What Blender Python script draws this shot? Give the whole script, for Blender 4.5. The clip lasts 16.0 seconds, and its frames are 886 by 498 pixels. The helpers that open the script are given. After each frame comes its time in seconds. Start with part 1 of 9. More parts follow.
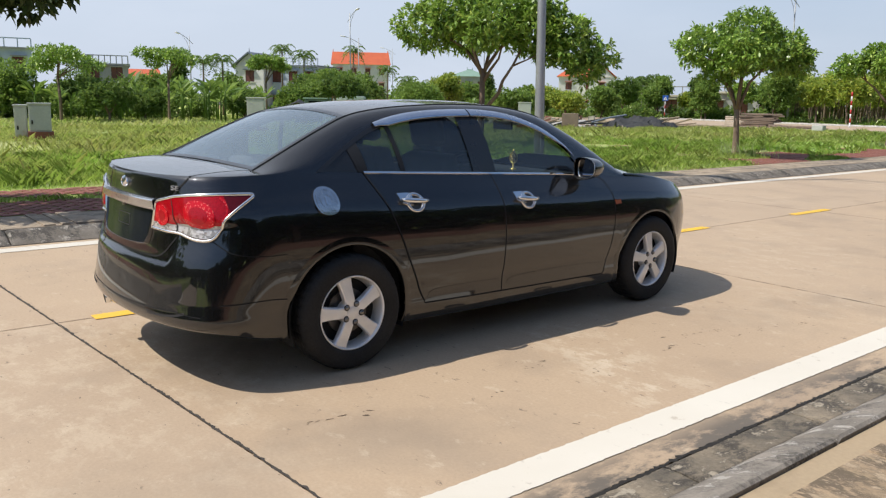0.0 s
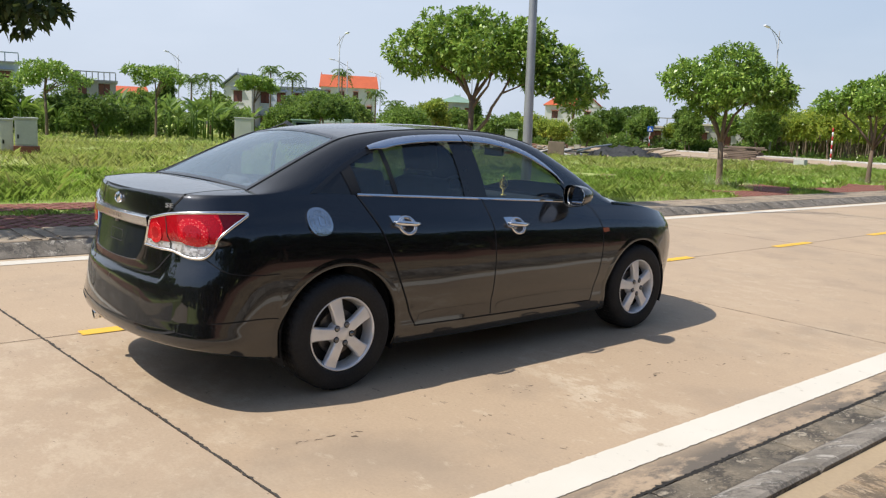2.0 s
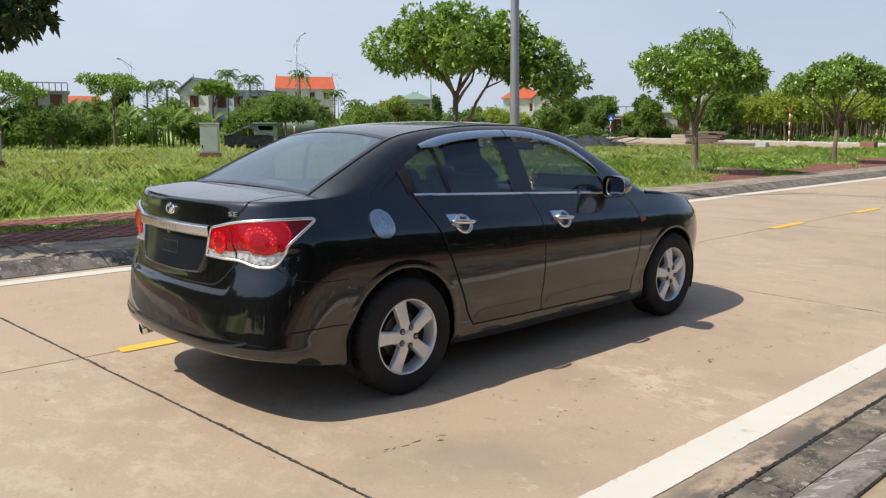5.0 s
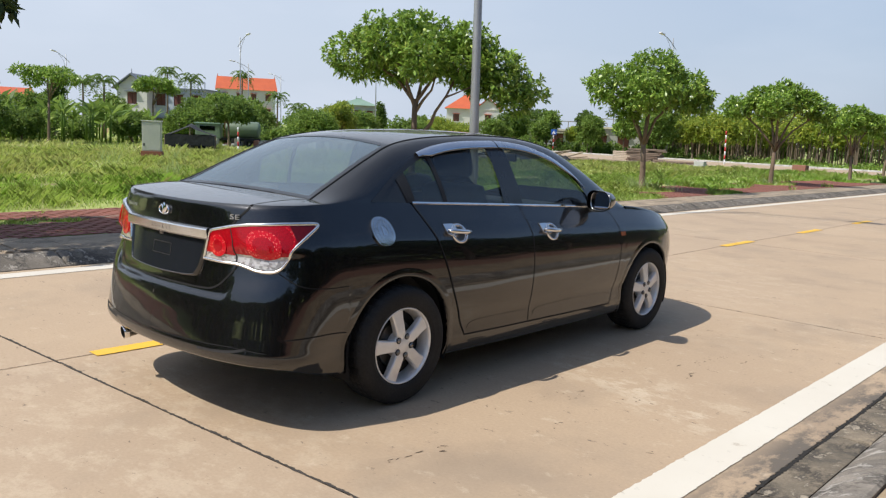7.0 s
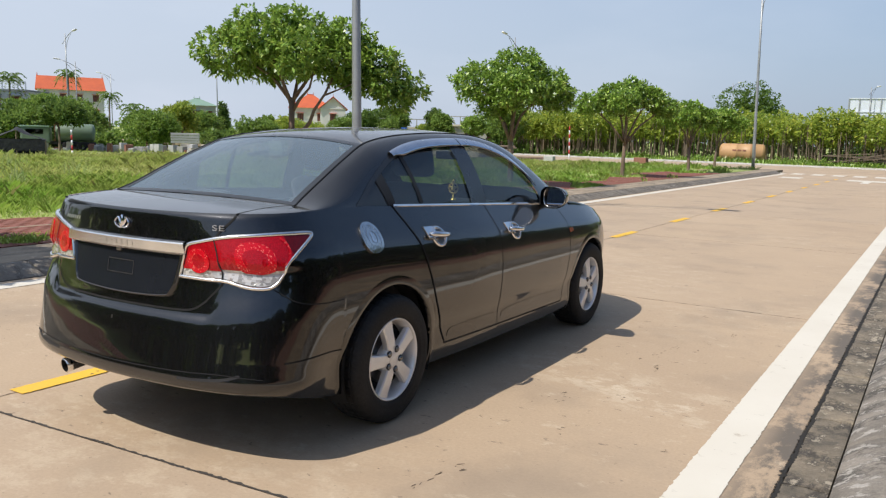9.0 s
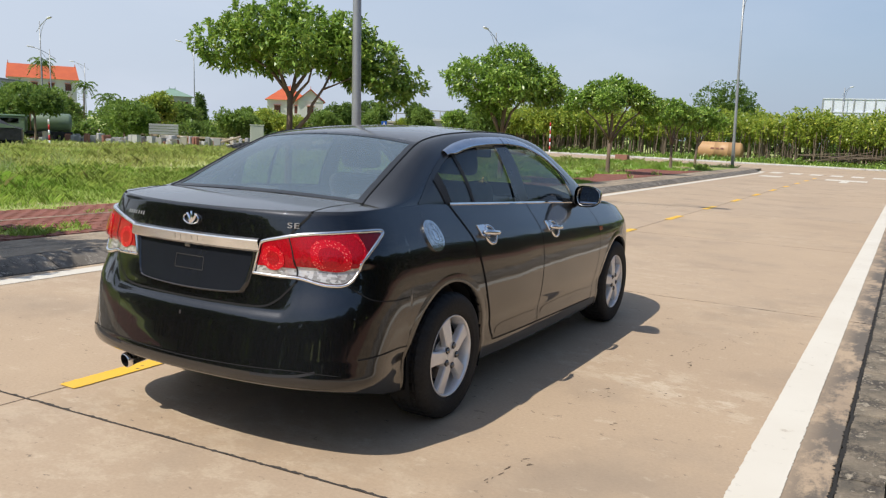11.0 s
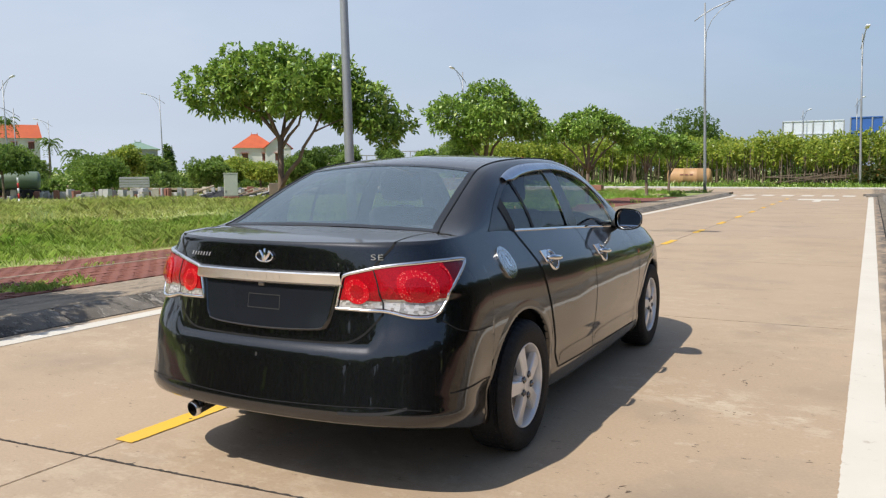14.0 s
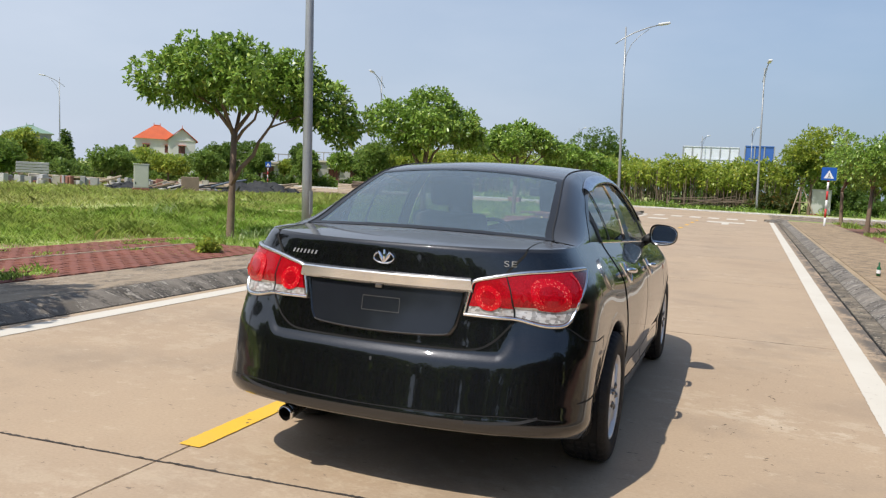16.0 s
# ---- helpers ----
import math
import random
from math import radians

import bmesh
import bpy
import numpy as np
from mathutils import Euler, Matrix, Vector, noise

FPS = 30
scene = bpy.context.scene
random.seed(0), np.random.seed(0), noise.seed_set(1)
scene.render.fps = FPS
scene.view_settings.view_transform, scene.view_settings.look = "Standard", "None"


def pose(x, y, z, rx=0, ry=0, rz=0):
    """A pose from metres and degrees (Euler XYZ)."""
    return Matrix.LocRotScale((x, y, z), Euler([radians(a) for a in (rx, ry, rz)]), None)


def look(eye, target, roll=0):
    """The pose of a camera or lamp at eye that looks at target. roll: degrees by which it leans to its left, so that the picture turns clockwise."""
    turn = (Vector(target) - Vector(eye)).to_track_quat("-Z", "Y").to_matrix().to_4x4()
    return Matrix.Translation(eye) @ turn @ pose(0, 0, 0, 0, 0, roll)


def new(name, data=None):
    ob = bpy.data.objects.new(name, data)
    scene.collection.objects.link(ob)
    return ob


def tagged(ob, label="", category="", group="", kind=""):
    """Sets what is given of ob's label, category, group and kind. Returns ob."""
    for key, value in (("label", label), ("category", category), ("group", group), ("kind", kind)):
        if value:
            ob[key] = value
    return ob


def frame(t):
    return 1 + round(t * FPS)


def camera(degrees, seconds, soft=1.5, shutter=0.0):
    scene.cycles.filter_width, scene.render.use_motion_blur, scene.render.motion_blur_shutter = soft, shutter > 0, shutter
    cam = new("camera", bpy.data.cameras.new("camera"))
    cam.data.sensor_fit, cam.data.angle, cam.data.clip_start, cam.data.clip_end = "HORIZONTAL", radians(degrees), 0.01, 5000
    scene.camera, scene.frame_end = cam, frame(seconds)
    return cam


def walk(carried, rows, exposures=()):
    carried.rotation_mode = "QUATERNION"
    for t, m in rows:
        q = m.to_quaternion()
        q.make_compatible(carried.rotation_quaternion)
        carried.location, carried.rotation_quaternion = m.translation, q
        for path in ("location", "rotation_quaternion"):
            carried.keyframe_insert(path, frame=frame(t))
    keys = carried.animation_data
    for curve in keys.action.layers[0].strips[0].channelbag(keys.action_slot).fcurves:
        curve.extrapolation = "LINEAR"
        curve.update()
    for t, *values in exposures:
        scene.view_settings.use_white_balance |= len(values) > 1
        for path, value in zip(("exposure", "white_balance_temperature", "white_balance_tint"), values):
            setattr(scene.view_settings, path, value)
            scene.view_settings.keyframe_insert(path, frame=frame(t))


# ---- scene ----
cam = camera(57.6, 16.0, soft=1.25)
PATH = [
    (0, (4.485, -2.306, 1.501), (2.958, -1.069, 1.131), 1.1),
    (0.5, (4.471, -2.296, 1.505), (2.949, -1.041, 1.177), 1.6),
    (1, (4.475, -2.305, 1.506), (2.948, -1.049, 1.206), 1.9),
    (1.5, (4.485, -2.327, 1.506), (2.956, -1.07, 1.22), 2.3),
    (2, (4.491, -2.366, 1.501), (2.98, -1.092, 1.192), 2.6),
    (2.5, (4.544, -2.397, 1.508), (3.064, -1.09, 1.188), 1.7),
    (3, (4.638, -2.451, 1.519), (3.186, -1.109, 1.218), 1.1),
    (3.5, (4.536, -2.586, 1.507), (3.09, -1.23, 1.241), 1.2),
    (4, (4.37, -2.728, 1.493), (2.891, -1.407, 1.23), 1.0),
    (4.2, (4.3, -2.731, 1.483), (2.815, -1.422, 1.198), 0.4),
    (6.3, (3.935, -2.818, 1.491), (2.568, -1.393, 1.168), 1.6),
    (6.5, (3.927, -2.867, 1.489), (2.563, -1.44, 1.171), 2.1),
    (7, (3.841, -2.957, 1.482), (2.499, -1.502, 1.191), 2.6),
    (7.5, (3.635, -2.95, 1.491), (2.358, -1.433, 1.233), 1.8),
    (8, (3.463, -3.014, 1.472), (2.234, -1.456, 1.227), 1.9),
    (8.5, (3.267, -3.133, 1.478), (2.148, -1.495, 1.225), 2.0),
    (9, (3.105, -3.202, 1.447), (2.063, -1.518, 1.167), 1.7),
    (9.5, (2.897, -3.277, 1.461), (1.854, -1.594, 1.177), 1.8),
    (9.7, (2.866, -3.336, 1.452), (1.832, -1.648, 1.17), 2.1),
    (11.8, (2.758, -3.474, 1.463), (1.784, -1.752, 1.171), 2.2),
    (12, (2.761, -3.471, 1.463), (1.787, -1.747, 1.185), 2.3),
    (12.5, (2.76, -3.49, 1.464), (1.778, -1.766, 1.211), 2.7),
    (13, (2.71, -3.563, 1.446), (1.713, -1.845, 1.208), 2.9),
    (13.5, (2.575, -3.603, 1.41), (1.595, -1.874, 1.185), 1.6),
    (14, (2.31, -3.633, 1.386), (1.378, -1.874, 1.192), -0.3),
    (14.5, (2.039, -3.752, 1.374), (1.213, -1.937, 1.221), 0.5),
    (15, (1.793, -3.817, 1.363), (1.057, -1.964, 1.208), 0.8),
    (15.5, (1.575, -3.847, 1.367), (0.861, -1.988, 1.188), 1.6),
    (16, (1.417, -3.983, 1.362), (0.708, -2.121, 1.188), 3.0),
]
walk(cam, [(t, look(eye, target, roll)) for t, eye, target, roll in PATH], exposures=[(0.0, 0.06), (1.0, 0.06), (2.0, 0.10), (3.5, 0.06), (4.1, 0.0), (6.5, 0.06), (7.5, 0.03), (9.5, 0.0), (12.5, -0.01), (13.5, 0.05), (14.5, -0.04), (16.0, 0.0)])

# ---------------------------------------------------------------- light
SUN = Vector((-0.28, -0.65, 1.0)).normalized()
world = bpy.data.worlds.new("sky")
scene.world = world
world.use_nodes = True
wn, wl = world.node_tree.nodes, world.node_tree.links
wn.clear()
sky = wn.new("ShaderNodeTexSky")
sky.sky_type = "NISHITA"
sky.sun_disc = False
sky.sun_elevation = math.asin(SUN.z)
sky.sun_rotation = math.atan2(SUN.x, SUN.y)
sky.air_density, sky.dust_density, sky.ozone_density = 1.0, 0.7, 1.6
# thin high cloud, as a veil of white over the blue
coord = wn.new("ShaderNodeTexCoord")
stretch = wn.new("ShaderNodeMapping")
stretch.inputs["Scale"].default_value = (1.6, 1.6, 5.0)
cloud = wn.new("ShaderNodeTexNoise")
cloud.inputs["Scale"].default_value = 1.7
cloud.inputs["Detail"].default_value = 5.0
cloud.inputs["Roughness"].default_value = 0.55
veil = wn.new("ShaderNodeMapRange")
veil.inputs["From Min"].default_value, veil.inputs["From Max"].default_value = 0.45, 0.85
veil.inputs["To Min"].default_value, veil.inputs["To Max"].default_value = 0.0, 0.18
blend = wn.new("ShaderNodeMix")
blend.data_type = "RGBA"
blend.inputs[7].default_value = (5.6, 6.1, 7.0, 1.0)
back = wn.new("ShaderNodeBackground")
back.inputs["Strength"].default_value = 0.132
wout = wn.new("ShaderNodeOutputWorld")
wl.new(coord.outputs["Generated"], stretch.inputs["Vector"])
wl.new(stretch.outputs["Vector"], cloud.inputs["Vector"])
wl.new(cloud.outputs["Fac"], veil.inputs["Value"])
# the veil is thicker in the west, on the sun's side
west = wn.new("ShaderNodeMapRange")
west.inputs["From Min"].default_value, west.inputs["From Max"].default_value = 0.25, -0.85
west.inputs["To Min"].default_value, west.inputs["To Max"].default_value = 0.0, 0.66
thick = wn.new("ShaderNodeMath")
thick.operation = "ADD"
thick.use_clamp = True
wl.new(veil.outputs["Result"], thick.inputs[0])
wl.new(west.outputs["Result"], thick.inputs[1])
wl.new(thick.outputs[0], blend.inputs[0])
# humid haze towards the horizon, all the way round
split = wn.new("ShaderNodeSeparateXYZ")
low = wn.new("ShaderNodeMapRange")
low.interpolation_type = "SMOOTHSTEP"
low.inputs["From Min"].default_value, low.inputs["From Max"].default_value = -0.05, 0.42
low.inputs["To Min"].default_value, low.inputs["To Max"].default_value = 0.88, 0.0
haze = wn.new("ShaderNodeMix")
haze.data_type = "RGBA"
haze.inputs[7].default_value = (1.86, 2.54, 3.82, 1.0)
wl.new(coord.outputs["Generated"], split.inputs["Vector"])
wl.new(split.outputs["Z"], low.inputs["Value"])
wl.new(split.outputs["X"], west.inputs["Value"])
wl.new(low.outputs["Result"], haze.inputs[0])
wl.new(sky.outputs["Color"], haze.inputs[6])
wl.new(haze.outputs[2], blend.inputs[6])
wl.new(blend.outputs[2], back.inputs["Color"])
wl.new(back.outputs["Background"], wout.inputs["Surface"])
sun = new("sun", bpy.data.lights.new("sun", "SUN"))
sun.data.energy, sun.data.angle, sun.data.color = 4.4, radians(0.55), (1.0, 0.955, 0.88)
sun.matrix_world = look((0, 0, 0), -SUN)

# ---------------------------------------------------------------- materials
class Nodes:
    """A node material under construction."""

    def __init__(self, name):
        self.mat = bpy.data.materials.new(name)
        self.mat.use_nodes = True
        self.tree = self.mat.node_tree
        self.bsdf = self.tree.nodes["Principled BSDF"]
        self.out = self.tree.nodes["Material Output"]

    def add(self, kind, **values):
        node = self.tree.nodes.new(kind)
        for key, value in values.items():
            node.inputs[key.replace("_", " ")].default_value = value
        return node

    def link(self, a, b):
        self.tree.links.new(a, b)

    def place(self, world=True):
        if world:
            return self.add("ShaderNodeNewGeometry").outputs["Position"]
        return self.add("ShaderNodeTexCoord").outputs["Object"]

    def noise(self, where, scale, detail=4.0, rough=0.55, stretch=None):
        if stretch:
            m = self.add("ShaderNodeMapping", Scale=stretch)
            self.link(where, m.inputs["Vector"])
            where = m.outputs["Vector"]
        n = self.add("ShaderNodeTexNoise", Scale=scale, Detail=detail, Roughness=rough)
        self.link(where, n.inputs["Vector"])
        return n.outputs["Fac"]

    def ramp(self, fac, lo, hi, a=0.0, b=1.0):
        m = self.add("ShaderNodeMapRange")
        for key, value in (("From Min", lo), ("From Max", hi), ("To Min", a), ("To Max", b)):
            m.inputs[key].default_value = value
        self.link(fac, m.inputs["Value"])
        return m.outputs["Result"]

    def mix(self, fac, a, b, mode="MIX"):
        m = self.add("ShaderNodeMix")
        m.data_type, m.blend_type = "RGBA", mode
        for slot, value in ((0, fac), (6, a), (7, b)):
            if isinstance(value, (int, float, tuple)):
                m.inputs[slot].default_value = value
            else:
                self.link(value, m.inputs[slot])
        return m.outputs[2]

    def base(self, colour, rough=0.6, metal=0.0):
        for key, value in (("Base Color", colour), ("Roughness", rough), ("Metallic", metal)):
            if isinstance(value, (int, float, tuple)):
                self.bsdf.inputs[key].default_value = value
            else:
                self.link(value, self.bsdf.inputs[key])
        return self

    def bump(self, height, strength=0.3, distance=0.01):
        b = self.add("ShaderNodeBump", Strength=strength, Distance=distance)
        self.link(height, b.inputs["Height"])
        self.link(b.outputs["Normal"], self.bsdf.inputs["Normal"])
        return self

    def random(self, island=True):
        if island:
            return self.add("ShaderNodeNewGeometry").outputs["Random Per Island"]
        return self.add("ShaderNodeObjectInfo").outputs["Random"]


def simple(name, a, b, scale, rough=0.6, metal=0.0, fine=None, bump=0.2, distance=0.005, world=True, stretch=None):
    """Two tones mixed by a broad noise, with a finer grain over it."""
    n = Nodes(name)
    p = n.place(world)
    c = n.mix(n.ramp(n.noise(p, scale, 5.0, stretch=stretch), 0.3, 0.7), a, b)
    g = n.noise(p, fine or scale * 14, 3.0)
    c = n.mix(n.ramp(g, 0.25, 0.75, 0.0, 0.35), c, tuple(v * 0.6 for v in a[:3]) + (1,))
    n.base(c, n.ramp(g, 0.2, 0.8, max(0.02, rough - 0.08), min(1.0, rough + 0.08)), metal)
    n.bump(g, bump, distance)
    return n.mat


def plain(name, colour, rough=0.5, metal=0.0, coat=0.0):
    n = Nodes(name)
    p = n.place(False)
    g = n.noise(p, 9.0, 4.0)
    n.base(n.mix(n.ramp(g, 0.3, 0.7, 0.0, 1.0), colour, tuple(v * 0.86 for v in colour[:3]) + (1,)),
           n.ramp(g, 0.3, 0.7, max(0.0, rough - 0.04), min(1.0, rough + 0.05)), metal)
    n.bsdf.inputs["Coat Weight"].default_value = coat
    return n.mat


def concrete_road():
    n = Nodes("road_concrete")
    p = n.place()
    broad = n.noise(p, 0.45, 6.0, 0.6)
    c = n.mix(n.ramp(broad, 0.3, 0.7), (0.506, 0.370, 0.242, 1), (0.418, 0.302, 0.199, 1))
    slab = n.random(False)
    c = n.mix(n.ramp(slab, 0.0, 1.0, 0.0, 0.35), c, (0.44, 0.337, 0.243, 1))
    # pale scoured streaks across the lane, strongest in one worn band beside the centre of the right lane
    streak = n.noise(p, 3.4, 12.0, 0.78, stretch=(1.0, 1.35, 1.0))
    # the worn band runs slantwise from under the car to the white line
    turn = n.add("ShaderNodeMapping", Rotation=(0.0, 0.0, radians(18.5)))
    turn.inputs["Location"].default_value = (-1.143, -1.721, 0.0)
    n.link(p, turn.inputs["Vector"])
    frac = n.add("ShaderNodeSeparateXYZ")
    n.link(turn.outputs["Vector"], frac.inputs[0])
    band = n.add("ShaderNodeMath")
    band.operation = "ABSOLUTE"
    n.link(frac.outputs[1], band.inputs[0])
    worn = n.ramp(band.outputs["Value"], 0.03, 0.42, 0.95, 0.0)
    ends = n.add("ShaderNodeMath")
    ends.operation = "ABSOLUTE"
    n.link(frac.outputs[0], ends.inputs[0])
    fade = n.add("ShaderNodeMath")
    fade.operation = "MULTIPLY"
    n.link(worn, fade.inputs[0]); n.link(n.ramp(ends.outputs[0], 0.45, 1.0, 1.0, 0.0), fade.inputs[1])
    worn = fade.outputs[0]
    gate = n.ramp(n.noise(p, 0.28, 2.0), 0.47, 0.62, 0.0, 0.4)
    both = n.add("ShaderNodeMath")
    both.operation = "MAXIMUM"
    n.link(worn, both.inputs[0]); n.link(gate, both.inputs[1])
    m = n.add("ShaderNodeMath")
    m.operation = "MULTIPLY"
    n.link(n.ramp(streak, 0.49, 0.58, 0.0, 0.85), m.inputs[0]); n.link(both.outputs[0], m.inputs[1])
    c = n.mix(m.outputs[0], c, (0.63, 0.515, 0.375, 1))
    grey = n.noise(p, 0.8, 7.0, 0.62)
    c = n.mix(n.ramp(grey, 0.52, 0.68, 0.0, 0.55), c, (0.335, 0.255, 0.18, 1))
    # dark oily marks and chips
    chip = n.noise(p, 9.0, 6.0, 0.72, stretch=(1.0, 1.9, 1.0))
    c = n.mix(n.ramp(chip, 0.635, 0.665, 0.0, 0.75), c, (0.12, 0.09, 0.065, 1))
    fleck = n.noise(p, 26.0, 5.0, 0.7)
    c = n.mix(n.ramp(fleck, 0.64, 0.70, 0.0, 0.5), c, (0.17, 0.13, 0.095, 1))
    scuff = n.noise(p, 5.5, 9.0, 0.75, stretch=(1.0, 1.3, 1.0))
    c = n.mix(n.ramp(scuff, 0.58, 0.66, 0.0, 0.45), c, (0.63, 0.515, 0.375, 1))
    stain = n.noise(p, 0.9, 5.0, 0.6)
    c = n.mix(n.ramp(stain, 0.56, 0.75, 0.0, 0.45), c, (0.27, 0.205, 0.145, 1))
    # washed-in dirt along the margin beside the gutter
    axis = n.add("ShaderNodeSeparateXYZ")
    n.link(p, axis.inputs[0])
    dirt = n.add("ShaderNodeMath")
    dirt.operation = "MULTIPLY"
    n.link(n.ramp(axis.outputs[0], 2.36, 2.54), dirt.inputs[0])
    n.link(n.ramp(n.noise(p, 3.6, 14.0, 0.76, stretch=(1.0, 0.45, 1.0)), 0.44, 0.53, 0.10, 0.97), dirt.inputs[1])
    c = n.mix(dirt.outputs[0], c, (0.115, 0.097, 0.078, 1))
    grain = n.noise(p, 60.0, 4.0, 0.6)
    c = n.mix(n.ramp(grain, 0.3, 0.7, 0.0, 0.2), c, (0.25, 0.20, 0.15, 1))
    n.base(c, n.ramp(grain, 0.2, 0.8, 0.62, 0.85))
    n.bump(grain, 0.22, 0.004)
    return n.mat


def streaked(name, a, b, dark, pale, stretch):
    """Weathered concrete: two tones, black mould and pale scratches drawn out one way."""
    n = Nodes(name)
    p = n.place()
    c = n.mix(n.ramp(n.noise(p, 2.4, 7.0, 0.68), 0.36, 0.62), a, b)
    c = n.mix(n.ramp(n.noise(p, 5.0, 14.0, 0.74, stretch=stretch), 0.485, 0.55, 0.0, 0.88), c, dark)
    c = n.mix(n.ramp(n.noise(p, 10.0, 14.0, 0.76, stretch=stretch), 0.545, 0.59, 0.0, 0.8), c, pale)
    grain = n.noise(p, 70.0, 4.0, 0.65)
    c = n.mix(n.ramp(grain, 0.35, 0.65, 0.0, 0.3), c, dark)
    n.base(c, 0.85)
    n.bump(n.noise(p, 22.0, 8.0, 0.75, stretch=stretch), 0.8, 0.014)
    return n.mat


def pavement_concrete(name, a, b, dark):
    n = Nodes(name)
    p = n.place()
    c = n.mix(n.ramp(n.noise(p, 0.9, 6.0, 0.6), 0.35, 0.65), a, b)
    c = n.mix(n.ramp(n.noise(p, 1.7, 8.0, 0.7, stretch=(1.4, 0.6, 1.0)), 0.5, 0.66, 0.0, 0.6), c, dark)
    grain = n.noise(p, 50.0, 4.0)
    c = n.mix(n.ramp(grain, 0.3, 0.7, 0.0, 0.25), c, dark)
    n.base(c, 0.88)
    n.bump(grain, 0.35, 0.006)
    return n.mat


def ground_mat():
    n = Nodes("field_ground")
    p = n.place()
    soil = n.mix(n.ramp(n.noise(p, 3.0, 6.0), 0.3, 0.7), (0.20, 0.115, 0.07, 1), (0.28, 0.17, 0.10, 1))
    grass = n.mix(n.ramp(n.noise(p, 0.35, 6.0, 0.65), 0.3, 0.7), (0.30, 0.38, 0.10, 1), (0.40, 0.43, 0.15, 1))
    grass = n.mix(n.ramp(n.noise(p, 6.0, 5.0, 0.7), 0.35, 0.7, 0.0, 0.8), grass, (0.27, 0.35, 0.07, 1))
    dry = n.ramp(n.noise(p, 0.12, 5.0, 0.6), 0.52, 0.70, 0.0, 0.6)
    grass = n.mix(dry, grass, (0.52, 0.46, 0.22, 1))
    n.base(n.mix(n.ramp(n.noise(p, 0.5, 7.0, 0.7), 0.54, 0.62), grass, soil), 0.95)
    n.bump(n.noise(p, 20.0, 4.0), 0.6, 0.03)
    return n.mat


def leaf_mat(name, a, b, c, glow=0.45, patch=None, shine=0.45):
    n = Nodes(name)
    r = n.random(True)
    col = n.mix(n.ramp(r, 0.0, 0.6), a, b)
    col = n.mix(n.ramp(r, 0.82, 1.0, 0.0, 0.9), col, c)
    if patch:
        # drier and lusher patches across the field
        p = n.place()
        col = n.mix(n.ramp(n.noise(p, 0.22, 5.0, 0.65), 0.38, 0.60, 0.0, 0.75), col, patch)
        col = n.mix(n.ramp(n.noise(p, 0.9, 5.0, 0.65), 0.50, 0.66, 0.0, 0.42), col, tuple(v * 0.66 for v in a[:3]) + (1,))
        col = n.mix(n.ramp(n.noise(p, 4.2, 4.0, 0.65), 0.46, 0.62, 0.0, 0.30), col, tuple(v * 0.55 for v in a[:3]) + (1,))
        col = n.mix(n.ramp(n.noise(p, 2.3, 4.0, 0.6), 0.56, 0.70, 0.0, 0.5), col, tuple(min(1.0, v * 1.25) for v in b[:3]) + (1,))
    n.base(col, 0.36)
    n.bsdf.inputs["Specular IOR Level"].default_value = shine
    t = n.add("ShaderNodeBsdfTranslucent")
    n.link(n.mix(0.5, col, (0.30, 0.40, 0.08, 1)), t.inputs["Color"])
    m = n.add("ShaderNodeMixShader", Fac=glow)
    n.link(n.bsdf.outputs[0], m.inputs[1]); n.link(t.outputs[0], m.inputs[2])
    n.link(m.outputs[0], n.out.inputs["Surface"])
    return n.mat


def glass_mat(name, tint, gloss=0.015, ior=1.52, dust_sheen=0.0):
    n = Nodes(name)
    see = n.add("ShaderNodeBsdfTransparent", Color=tint)
    shine = n.add("ShaderNodeBsdfGlossy", Roughness=gloss)
    # gloss that rises towards grazing, the same from both sides of the pane
    f = n.add("ShaderNodeLayerWeight", Blend=0.5)
    f5 = n.add("ShaderNodeMath")
    f5.operation = "POWER"
    f5.inputs[1].default_value = 5.0
    n.link(f.outputs["Facing"], f5.inputs[0])
    r0 = 2.0 * ((ior - 1) / (ior + 1)) ** 2
    m = n.add("ShaderNodeMixShader")
    n.link(n.ramp(f5.outputs[0], 0.0, 1.0, r0, 1.0), m.inputs[0]); n.link(see.outputs[0], m.inputs[1]); n.link(shine.outputs[0], m.inputs[2])
    last = m.outputs[0]
    if dust_sheen:
        # a thin even film: road dust, with the sky's reflection put into its blue colour
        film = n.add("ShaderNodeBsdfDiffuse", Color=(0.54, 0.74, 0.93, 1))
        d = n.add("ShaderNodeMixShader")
        n.link(n.ramp(n.noise(n.place(False), 1.6, 5.0), 0.3, 0.7, dust_sheen * 0.88, dust_sheen * 1.12), d.inputs[0])
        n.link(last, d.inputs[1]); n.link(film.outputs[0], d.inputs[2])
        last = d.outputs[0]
    n.link(last, n.out.inputs["Surface"])
    return n.mat


